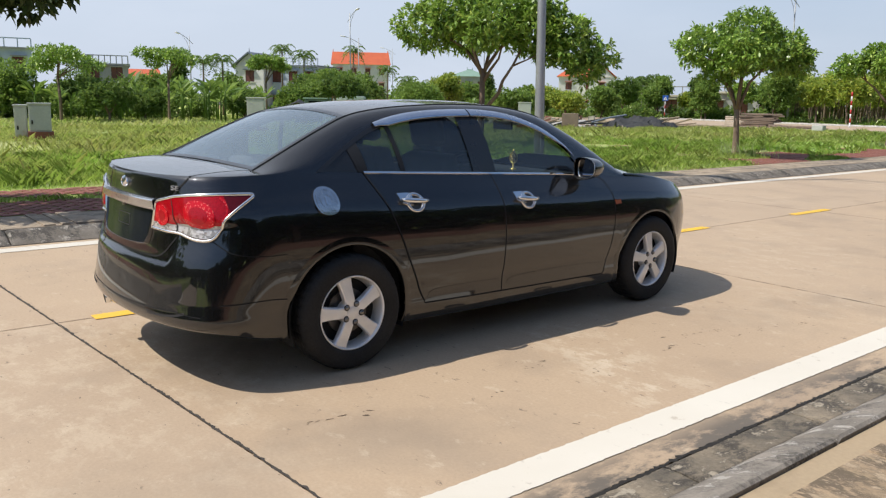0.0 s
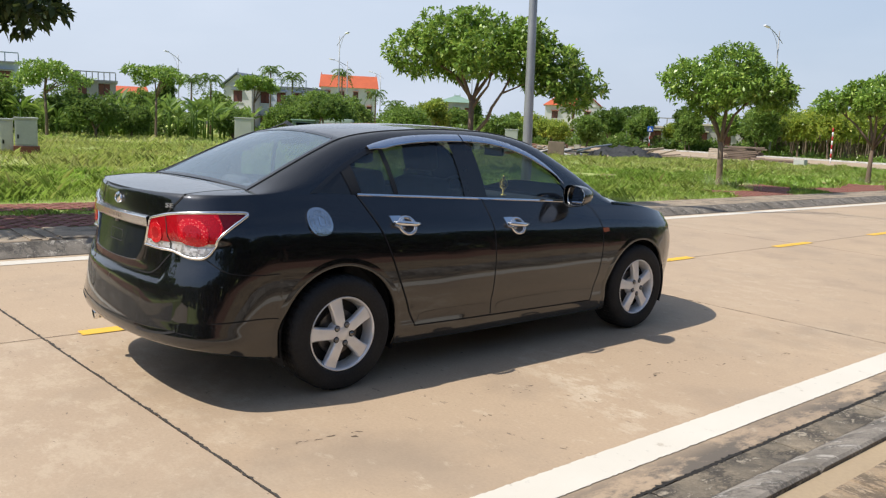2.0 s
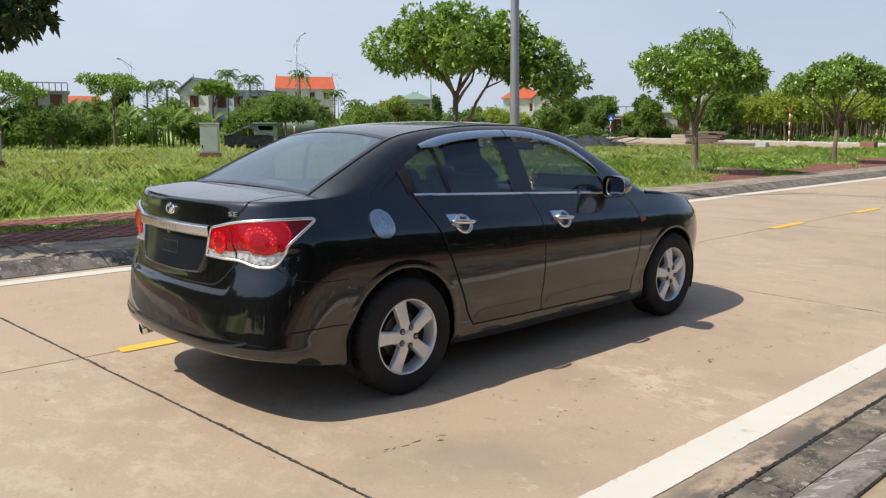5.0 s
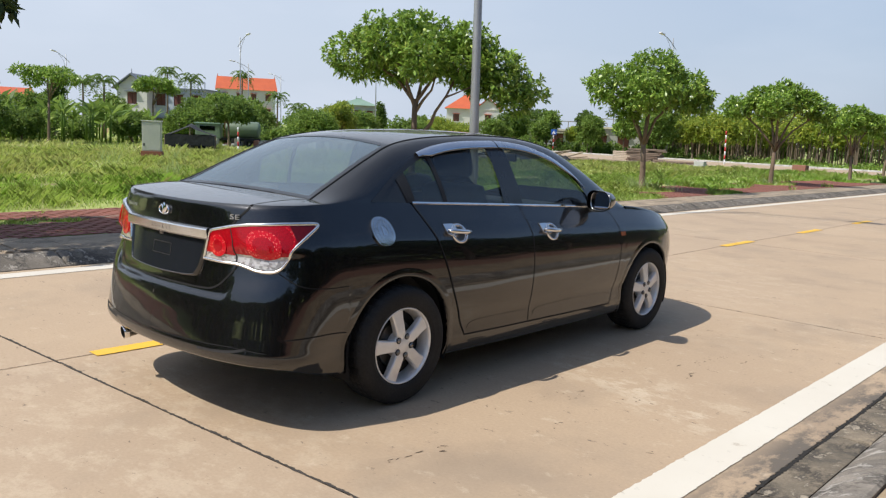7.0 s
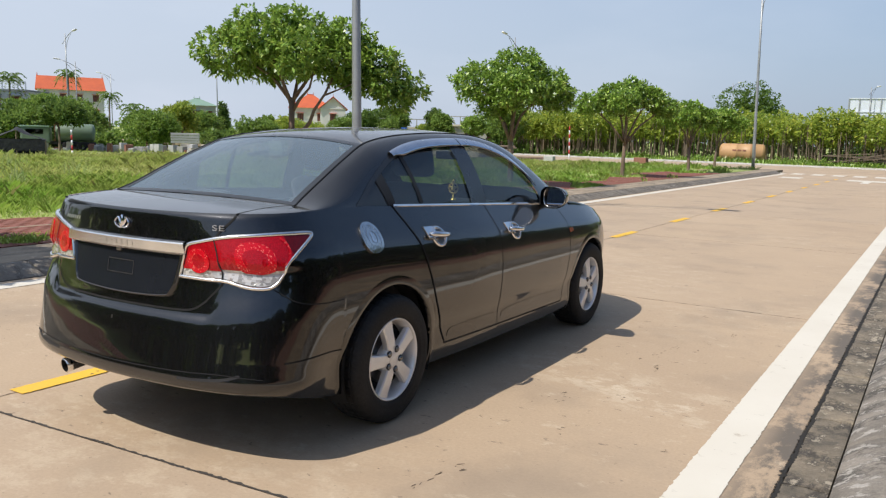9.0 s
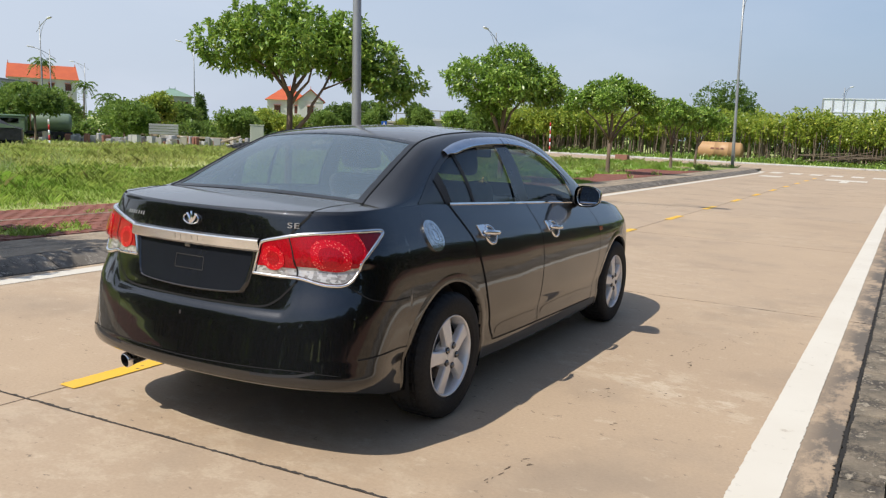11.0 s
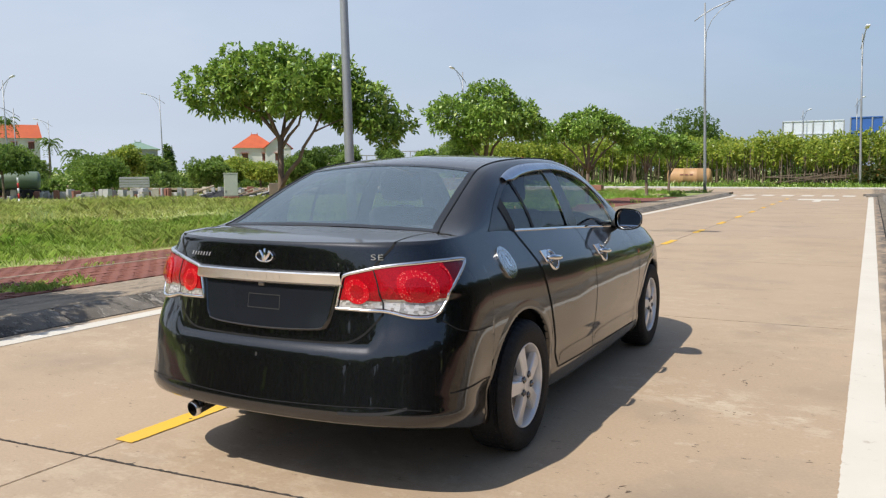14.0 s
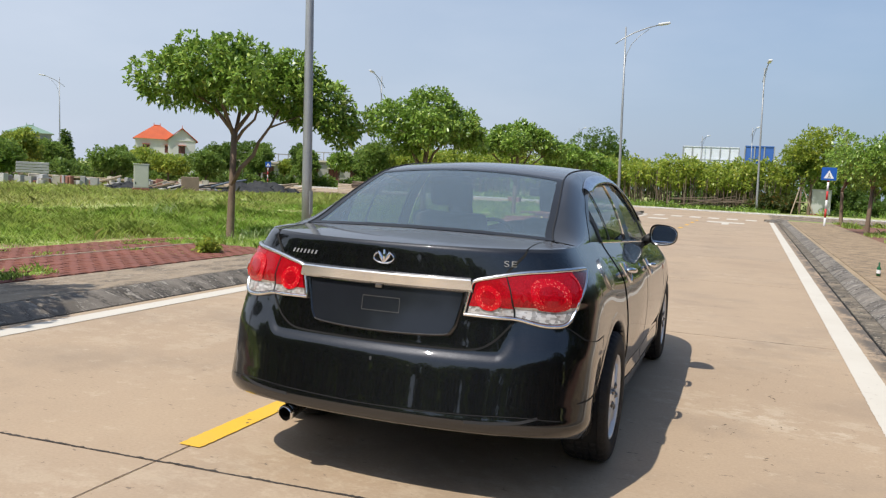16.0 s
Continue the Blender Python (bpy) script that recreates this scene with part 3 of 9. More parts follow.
def slab(corners, gaps, z1=0.0, z0=-0.05, mat="road"):
    """A slab with a narrow chamfer round its top; corners run anticlockwise."""
    c = np.array(corners, float)
    mid = c.mean(0)
    top = []
    for p, g in zip(c, gaps):
        top.append(p)
    verts, faces = [], []
    inner = [(p[0] - math.copysign(0.004, p[0] - mid[0]), p[1] - math.copysign(0.004, p[1] - mid[1])) for p in top]
    for p in top:
        verts.append((p[0] - mid[0], p[1] - mid[1], z0))
    for p in top:
        verts.append((p[0] - mid[0], p[1] - mid[1], z1 - 0.005))
    for p in inner:
        verts.append((p[0] - mid[0], p[1] - mid[1], z1))
    for k in range(4):
        n = (k + 1) % 4
        faces += [(k, n, 4 + n, 4 + k), (4 + k, 4 + n, 8 + n, 8 + k)]
    faces.append((8, 9, 10, 11))
    ob = new("slab", mesh_of("slab", verts, faces, mat))
    ob.location = (mid[0], mid[1], 0)
    return ob


def road_slabs():
    for (ya, ka), (yb, kb) in zip(JOINTS, JOINTS[1:]):
        for x0, x1 in ((-4.12, JOINT_X - GAP / 2), (JOINT_X + GAP / 2, 2.615)):
            ga = 0.004 if ya == -1.0 else GAP / 2
            gb = 0.004 if yb == -1.0 else GAP / 2
            ob = slab([(x0, ya + ka * x0 + ga), (x1, ya + ka * x1 + ga), (x1, yb + kb * x1 - gb), (x0, yb + kb * x0 - gb)], (0,) * 4)
            ob.parent = road
    for x in range(-90, 60, 5):
        for y0, y1 in ((43.62, 50.5), (50.5, 57.36)):
            ob = slab([(x + 0.005, y0), (x + 4.995, y0), (x + 4.995, y1 - 0.01), (x + 0.005, y1 - 0.01)], (0,) * 4, -0.004)
            ob.parent = road


def ragged_strip(name, pts, width, mat, z, seed, parent, label=""):
    """A thin uneven strip of filler along a line."""
    rng = random.Random(seed)
    verts, faces = [], []
    (xa, ya), (xb, yb) = pts
    n = max(8, int(math.hypot(xb - xa, yb - ya) / 0.016))
    nx, ny = -(yb - ya), xb - xa
    l = math.hypot(nx, ny)
    nx, ny = nx / l, ny / l
    for i in range(n + 1):
        t = i / n
        wob = 0.009 * noise.noise((t * n * 0.06, seed, 0.0)) + 0.004 * noise.noise((t * n * 0.3, seed, 3.0))
        a, b = width * (0.25 + 0.9 * rng.random() ** 2), width * (0.25 + 0.9 * rng.random() ** 2)
        x, y = lerp(xa, xb, t), lerp(ya, yb, t)
        verts += [(x + nx * (wob + a), y + ny * (wob + a), z), (x + nx * (wob - b), y + ny * (wob - b), z)]
    for i in range(n):
        faces.append((2 * i, 2 * i + 1, 2 * i + 3, 2 * i + 2))
    return obj(name, verts, faces, mat, parent, label)


def joint_fillers():
    for i, (y, k) in enumerate(JOINTS[5:]):
        w = 0.012 if y == -1.0 else 0.0055
        for x0, x1 in ((-4.1, JOINT_X), (JOINT_X, 2.6)):
            ragged_strip("joint_filler", ((x0, y + k * x0), (x1, y + k * x1)), w, "seal", 0.0022, 11 + i, road, "black ragged joint filler")
    ragged_strip("joint_filler", ((JOINT_X, -14), (JOINT_X, 43.4)), 0.0045, "seal", 0.0024, 5, road, "black ragged joint filler")
    ragged_strip("joint_filler", ((2.625, -10), (2.625, 43)), 0.019, "seal_dark", 0.003, 7, road, "black ragged joint filler")
    ragged_strip("joint_filler", ((-4.135, -14), (-4.135, 43)), 0.016, "seal", 0.003, 8, road, "black ragged joint filler")


def marking(name, x0, x1, y0, y1, mat, seed, label, z=0.004):
    """A painted line with slightly uneven edges, a few millimetres thick."""
    rng = random.Random(seed)
    along = (y1 - y0) > (x1 - x0)
    n = max(2, int(max(y1 - y0, x1 - x0) / 0.02))
    verts, faces = [], []
    for i in range(n + 1):
        t = i / n
        a, b = rng.gauss(0, 0.0018), rng.gauss(0, 0.0018)
        if along:
            y = lerp(y0, y1, t)
            verts += [(x0 + a, y, z), (x1 + b, y, z)]
        else:
            x = lerp(x0, x1, t)
            verts += [(x, y1 + a, z), (x, y0 + b, z)]
    for i in range(n):
        faces.append((2 * i, 2 * i + 1, 2 * i + 3, 2 * i + 2))
    return obj(name, verts, faces, mat, road, label)


def markings():
    marking("edge_line", 2.24, 2.44, -14, 40.5, "white", 1, "worn white edge line")
    marking("edge_line", -4.0, -3.79, -14, 40.5, "white", 2, "worn white edge line")
    for k in range(-3, 13):
        y = -0.835 + 3.06 * k
        marking("centre_dash", -1.112, -0.985, y, y + 1.02, "yellow", 20 + k, "worn yellow centre dash", 0.0055)
    for i in range(8):
        x = -4.6 + i * 0.95
        marking("crossing_bar", x, x + 0.56, 40.7, 42.5, "white", 60 + i, "white crossing bar")
    marking("stop_mark", -0.55, 1.1, 35.3, 36.7, "white", 80, "white lane mark")
    marking("stop_mark", 0.15, 0.45, 33.4, 35.28, "white", 81, "white lane mark")
    marking("stop_mark", -3.3, -2.4, 35.4, 36.8, "white", 82, "white lane mark")
    marking("cross_line", -60, 60, 57.0, 57.2, "white", 83, "white edge line of the cross road")


def kerb_mesh(length, profile):
    """One kerb stone: the profile (across, up) drawn along y, with a little wear at its ends."""
    verts, faces = [], []
    ends = (0.006, 0.03, length - 0.03, length - 0.006)
    n = len(profile)
    for i, y in enumerate(ends):
        drop = 0.013 if i in (0, 3) else 0.0
        for x, z in profile:
            verts.append((x, y, z - (drop if z > 0.01 else 0)))
    for i in range(3):
        for k in range(n - 1):
            faces.append((i * n + k, i * n + k + 1, (i + 1) * n + k + 1, (i + 1) * n + k))
    faces += [tuple(range(n))[::-1], tuple(range(3 * n, 4 * n))]
    return faces, verts


KERB_R = [(0.185, -0.06), (0.19, 0.014), (0.205, 0.030), (0.27, 0.075), (0.34, 0.106), (0.39, 0.122), (0.415, 0.127), (0.432, 0.118), (0.435, -0.06)]
GUTTER_R = [(0.0, -0.06), (0.0, 0.001), (0.012, 0.004), (0.09, 0.007), (0.17, 0.013), (0.182, 0.011), (0.183, -0.06)]
KERB_L = [(0.0, -0.06), (0.0, 0.004), (-0.045, 0.022), (-0.15, 0.066), (-0.25, 0.098), (-0.30, 0.108), (-0.33, 0.108), (-0.34, 0.10), (-0.34, -0.06)]


def kerbs():
    left = tagged(new("kerb_left"), "sloping grey concrete kerb stones stained with black mould", "kerb", kind="structure")
    right = tagged(new("kerb_right"), "low rolled concrete kerb with gutter, stained dark", "kerb", kind="structure")
    f, v = kerb_mesh(1.0, KERB_R)
    me_r = mesh_of("kerb_stone", v, f, "kerb")
    f, v = kerb_mesh(1.0, KERB_L)
    me_l = mesh_of("kerb_stone", v, [q[::-1] for q in f], "kerb_l")
    f, v = kerb_mesh(1.0, GUTTER_R)
    me_g = mesh_of("gutter_stone", v, f, "gutter")
    for i in range(-14, 41):
        ob = new("kerb_stone", me_r)
        ob.parent, ob.location = right, (2.635, i, 0)
        ob = new("gutter_stone", me_g)
        ob.parent, ob.location = right, (2.635, i + 0.4, 0)
        ob = new("kerb_stone", me_l)
        ob.parent, ob.location = left, (-4.145, i + 0.28, 0)
    # round the corner and along the cross road
    for k in range(4):
        a = radians(22.5 * k)
        ob = new("kerb_stone", me_l)
        ob.parent = left
        ob.matrix_basis = Matrix.Translation((-6.7 + 2.555 * math.cos(a), 41.28 + 2.555 * math.sin(a), 0)) @ Matrix.Rotation(a + 0.19, 4, "Z")
    f, v = kerb_mesh(1.0, KERB_L)
    me_c = mesh_of("kerb_stone", v, [q[::-1] for q in f], "kerb_pale")
    for i in range(60):
        ob = new("kerb_stone", me_c)
        ob.parent = left
        ob.matrix_basis = Matrix.Translation((-6.8 - i, 43.55, 0)) @ Matrix.Rotation(radians(90), 4, "Z")
    for k in range(4):
        a = radians(180 - 22.5 * k)
        ob = new("kerb_stone", me_l)
        ob.parent = right
        ob.matrix_basis = Matrix.Translation((5.2 + 2.565 * math.cos(a), 41.0 + 2.565 * math.sin(a), 0)) @ Matrix.Rotation(a - 0.19, 4, "Z") @ Matrix.Diagonal((-1, 1, 1, 1))
    far = tagged(new("kerb_far"), "pale concrete kerb along the far side of the cross road", "kerb", kind="structure")
    for i in range(-70, 50):
        ob = new("kerb_stone", me_c)
        ob.parent = far
        ob.matrix_basis = Matrix.Translation((i, 57.42, 0)) @ Matrix.Rotation(radians(-90), 4, "Z")


def pavements():
    left = tagged(new("pavement_left"), "narrow grey concrete path behind the kerb", "pavement", kind="structure")
    y, rng = -14.0, random.Random(3)
    while y < 42.6:
        ln = 2.9
        ob = slab([(-5.40, y), (-4.49, y), (-4.49, y + ln - 0.012), (-5.40, y + ln - 0.012)], (0,) * 4, 0.112 + rng.uniform(-0.003, 0.003), -0.02, "pave")
        ob.parent = left
        y += ln
    obj("path_bed", [(-5.42, -14, 0.085), (-4.48, -14, 0.085), (-4.48, 43.4, 0.085), (-5.42, 43.4, 0.085)], [(0, 1, 2, 3)], "base", left)
    ob = slab([(-66, 43.35 - 0.9), (-5.41, 43.35 - 0.9), (-6.8, 43.2), (-66, 43.2)], (0,) * 4, 0.11, -0.02, "pave")
    ob.parent = left
    right = tagged(new("pavement_right"), "dusty concrete path with drifts of sand", "pavement", kind="structure")
    y = -14.0
    while y < 39.5:
        ob = slab([(3.185, y), (5.15, y), (5.15, y + 2.988), (3.185, y + 2.988)], (0,) * 4, 0.118, -0.02, "ripple")
        ob.parent = right
        y += 3.0
    obj("path_bed", [(3.07, -14, 0.100), (5.2, -14, 0.100), (5.2, 41.4, 0.100), (3.07, 41.4, 0.100)], [(0, 1, 2, 3)], "sand", right)


markings()

# ---------------------------------------------------------------- the car
# Its own axes: x to its right, y forward from the rear axle, z up.
WIDTH = curve([0.15, 0.20, 0.25, 0.30, 0.345, 0.39, 0.45, 0.55, 0.66, 0.76, 0.84, 0.885, 0.92, 0.96, 1.0, 1.04, 1.076, 1.10],
              [0.79, 0.846, 0.862, 0.869, 0.867, 0.868, 0.880, 0.890, 0.894, 0.890, 0.881, 0.871, 0.856, 0.832, 0.806, 0.779, 0.756, 0.738])
BELT = curve([-0.95, -0.74, -0.13, 0.16, 1.11, 2.03, 2.3, 2.7, 3.1, 3.4, 3.62], [1.080, 1.090, 1.092, 1.078, 1.033, 0.985, 0.965, 0.935, 0.88, 0.80, 0.70])
TAPER = curve([-1.0, -0.5, -0.13, 0.4, 1.0, 2.0, 2.7, 3.3, 3.6], [0.965, 0.967, 0.968, 0.985, 1.002, 1.004, 1.0, 0.985, 0.97])
REAR_MID = curve([0.20, 0.24, 0.28, 0.32, 0.35, 0.38, 0.41, 0.46, 0.50, 0.56, 0.60, 0.618, 0.630, 0.640, 0.648, 0.655, 0.664, 0.70, 0.80, 0.88, 0.95, 1.0, 1.03, 1.055, 1.068, 1.076, 1.083, 1.10],
                 [-0.86, -0.90, -0.935, -0.966, -0.984, -0.9895, -0.984, -0.975, -0.968, -0.958, -0.951, -0.947, -0.942, -0.935, -0.929, -0.925, -0.923, -0.918, -0.906, -0.901, -0.899, -0.896, -0.894, -0.892, -0.890, -0.887, -0.881, -0.864])
REAR_SIDE = curve([0.20, 0.24, 0.28, 0.34, 0.385, 0.44, 0.52, 0.62, 0.69, 0.74, 0.79, 0.86, 0.95, 1.0, 1.04, 1.062, 1.074, 1.083, 1.10],
                  [-0.86, -0.90, -0.938, -0.975, -0.988, -0.980, -0.964, -0.944, -0.932, -0.927, -0.918, -0.906, -0.900, -0.899, -0.896, -0.894, -0.890, -0.882, -0.862])
FRONT = curve([0.18, 0.28, 0.45, 0.6, 0.72, 0.82, 0.92, 1.0], [3.46, 3.55, 3.60, 3.60, 3.58, 3.54, 3.47, 3.40])
RAIL_X = curve([-0.45, -0.4, -0.2, 0.0, 0.2, 0.5, 1.0, 1.4, 1.75, 2.0, 2.2, 2.45], [0.622, 0.605, 0.575, 0.545, 0.515, 0.50, 0.50, 0.505, 0.535, 0.585, 0.635, 0.70])
RAIL_Z = curve([-0.45, -0.40, -0.2, 0.0, 0.2, 0.35, 0.6, 1.0, 1.3, 1.55, 1.75, 2.0, 2.2, 2.45], [1.108, 1.128, 1.222, 1.312, 1.388, 1.417, 1.442, 1.457, 1.452, 1.425, 1.378, 1.265, 1.152, 0.995])
CROWN = curve([-0.45, 0.0, 0.2, 1.0, 1.75, 2.45], [0.012, 0.042, 0.036, 0.024, 0.036, 0.062])
DLO = curve([-0.135, 0.11, 0.319, 0.6, 0.85, 1.06, 1.3, 1.6, 1.85, 2.03], [1.092, 1.236, 1.330, 1.388, 1.406, 1.410, 1.396, 1.325, 1.185, 0.987])
ARCH_R = 0.376
AXLES = ((0.005, 0.327), (2.685, 0.315))


def side_x(u, z):
    """Half width of the body at a place along it and a height."""
    if z > BELT(u) + 0.001 and -0.45 <= u <= 2.45:
        return cabin_side(u, z)
    k = (BELT(u) - 1.078) * min(max((z - 0.45) / 0.6, 0.0), 1.0)
    x = WIDTH(z - k) * TAPER(u)
    if u < 0:
        rear = lerp(-0.905, REAR_SIDE(z), smooth01((-u / 0.905 - 0.45) / 0.35))
        x *= math.sqrt(max(0.0, 1 - min(1.0, u / rear) ** 8))
    if u > 2.2:
        front = FRONT(z)
        x *= math.sqrt(max(0.0, 1 - min(1.0, (u - 2.2) / (front - 2.2)) ** 5))
    return x


def cabin_curve(u, t):
    e = (side_x(u, BELT(u)), BELT(u))
    r = (RAIL_X(u), RAIL_Z(u))
    h = max(r[1] - e[1], 0.0)
    c1 = (e[0] - 0.107 * h, e[1] + 0.40 * h)
    c2 = (min(r[0] + 0.24 * h, e[0]), r[1] - 0.03 * h)
    a, b, c, d = (1 - t) ** 3, 3 * t * (1 - t) ** 2, 3 * t * t * (1 - t), t**3
    return tuple(a * e[i] + b * c1[i] + c * c2[i] + d * r[i] for i in (0, 1))


def cabin_side(u, z):
    lo, hi = 0.0, 1.0
    for _ in range(22):
        mid = (lo + hi) / 2
        if cabin_curve(u, mid)[1] < z:
            lo = mid
        else:
            hi = mid
    return cabin_curve(u, lo)[0]


def rear_line(a, z):
    """How far back the tail reaches: a narrow ledge under the trunk lid, a broad sloping shoulder under each lamp."""
    edge = 0.618 + 0.034 * smooth01((a - 0.50) / 0.40)
    top = 0.664 + 0.118 * smooth01((a - 0.585) / 0.085)
    if 0.46 < z <= edge:
        low = lerp(0.46, 0.618, (z - 0.46) / (edge - 0.46))
    elif edge < z < top:
        low = lerp(0.618, 0.664, (z - edge) / (top - edge))
    elif top <= z < 1.0:
        low = lerp(0.664, 1.0, (z - top) / (1.0 - top))
    else:
        low = z
    corner = smooth01((a - 0.42) / 0.36)
    side = corner * max(smooth01((z - 0.84) / 0.06), smooth01((a - 0.95) / 0.35))
    tuck = 0.030 * smooth01((a - 0.585) / 0.10) * min(1.0, max(0.0, (z - edge) / (top - edge))) * (1 - smooth01((z - 0.84) / 0.06))
    return lerp(REAR_MID(low) + tuck, REAR_SIDE(z), side)


def tail(a, z):
    """The body's skin by a run from the middle of the tail (0) round the corner (0.8) to the rear axle (2)."""
    if a <= 0.8:
        x, d = a, (1 - a * a) ** 0.125
    else:
        d = 0.8801 * (2 - a) / 1.2
        x = math.sqrt(max(0.0, 1 - d**8))
    rear = rear_line(a, z)
    if a > 0.8:
        rear = lerp(-0.905, rear, smooth01((d - 0.45) / 0.35))
    u = rear * d
    k = (BELT(u) - 1.078) * min(max((z - 0.45) / 0.6, 0.0), 1.0)
    out = smooth01((-u - 0.385) / 0.33) * smooth01((z - 0.25) / 0.12)
    flare = 1 + 0.036 * out * min(1.0, max(0.0, (0.86 - z) / 0.48))
    wide = WIDTH(z - k) if z > 0.66 else lerp(WIDTH(z - k), 0.894, out)
    return wide * TAPER(u) * x * flare, u


def nose(d, z):
    u = 2.2 + (lerp(3.58, FRONT(z), smooth01((d - 0.5) / 0.4)) - 2.2) * d
    k = (BELT(u) - 1.078) * min(max((z - 0.45) / 0.6, 0.0), 1.0)
    return WIDTH(z - k) * TAPER(u) * math.sqrt(max(0.0, 1 - d**5)), u


def arch_z(u):
    for c, z in AXLES:
        if abs(u - c) < ARCH_R:
            return z + math.sqrt(ARCH_R**2 - (u - c) ** 2)
    return 0.0


def columns():
    """Columns of the lower body from the middle of the tail to the middle of the nose: each gives (x, u) at a height."""
    cols = []
    for i in range(8):
        cols.append((tail, 0.05 * i))
    for i in range(33):
        cols.append((tail, 0.40 + 0.0125 * i))
    side = [-0.78, -0.75, -0.72, -0.68, -0.64, -0.6, -0.55, -0.5, -0.46, -0.42, -0.39]
    side += [0.005 - ARCH_R * math.cos(radians(a)) for a in (0.0, 4, 9, 15, 22, 30, 38, 46, 54, 62, 70, 78, 86)]
    for u in side:
        cols.append((tail, 2 - 1.2 * (-u / 0.905) / 0.8801))
    flat = [0.005 + ARCH_R * math.sin(radians(a)) for a in (0, 8, 16, 24, 32, 40, 48, 56, 64, 71, 77, 82, 86, 90)]
    flat += [0.40, 0.45, 0.55, 0.7, 0.85, 1.0, 1.15, 1.3, 1.45, 1.6, 1.75, 1.9, 2.05, 2.15]
    for u in flat:
        cols.append((lambda d, z, u=u: (side_x(u, z), u), 0))
    for u in [2.2, 2.26, 2.30] + [2.685 - ARCH_R * math.cos(radians(a)) for a in (0, 4, 9, 15, 22, 30, 38, 46, 54, 62, 70, 78, 86)] + [2.685 + ARCH_R * math.sin(radians(a)) for a in (2, 8, 16, 24, 32, 40, 48, 56, 64, 71, 77, 82, 86, 90)] + [3.08, 3.14, 3.2]:
        cols.append((nose, (u - 2.2) / 1.38))
    for d in (0.76, 0.8, 0.84, 0.88, 0.91, 0.935, 0.955, 0.97, 0.98, 0.988, 0.994, 0.998, 1.0):
        cols.append((nose, d))
    return cols


SILL = curve([-1.0, -0.90, -0.80, -0.69, -0.54, -0.36, 0.4, 2.3, 3.05, 3.6], [0.338, 0.336, 0.326, 0.302, 0.262, 0.236, 0.205, 0.190, 0.205, 0.20])


def lower_body(car):
    rows = 104
    points = []
    for f, a in columns():
        x, u = f(a, 0.5)
        bottom = SILL(u)
        for _ in range(6):
            x, u = f(a, max(bottom, 0.2))
            bottom = max(SILL(u), arch_z(u))
        x, u = f(a, 1.05)
        top = BELT(u)
        for _ in range(3):
            x, u = f(a, top)
            top = BELT(u)
        col = []
        # a flange turned inwards along the lower edge
        xb, ub = f(a, bottom)
        k = 0.0 if xb < 0.02 else 0.05 / max(xb, 0.1)
        col.append((xb * (1 - k), ub + (0.03 if ub < -0.7 else -0.03 if ub > 3.3 else 0.0), bottom + 0.004))
        for i in range(rows):
            t = i / (rows - 1)
            z = lerp(bottom, top, 1 - (1 - t) ** 1.12)
            x, u = f(a, z)
            col.append((x, u, z))
        points.append(col)
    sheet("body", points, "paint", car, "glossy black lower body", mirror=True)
    return [c[-1] for c in points]


def fan(edge, inner, steps, crown):
    """A deck between an edge line and an inner line of as many points."""
    rows = []
    for p, q in zip(edge, inner):
        row = []
        for i in range(steps + 1):
            t = i / steps
            row.append((lerp(p[0], q[0], t), lerp(p[1], q[1], t), lerp(p[2], q[2], t) + crown * math.sin(math.pi * t) ** 0.8))
        rows.append(row)
    return rows


def roof_z(u, x):
    r = max(RAIL_X(u), 0.01)
    t = min(abs(x) / r, 1.0)
    return RAIL_Z(u) + CROWN(u) * (1 - t * t)


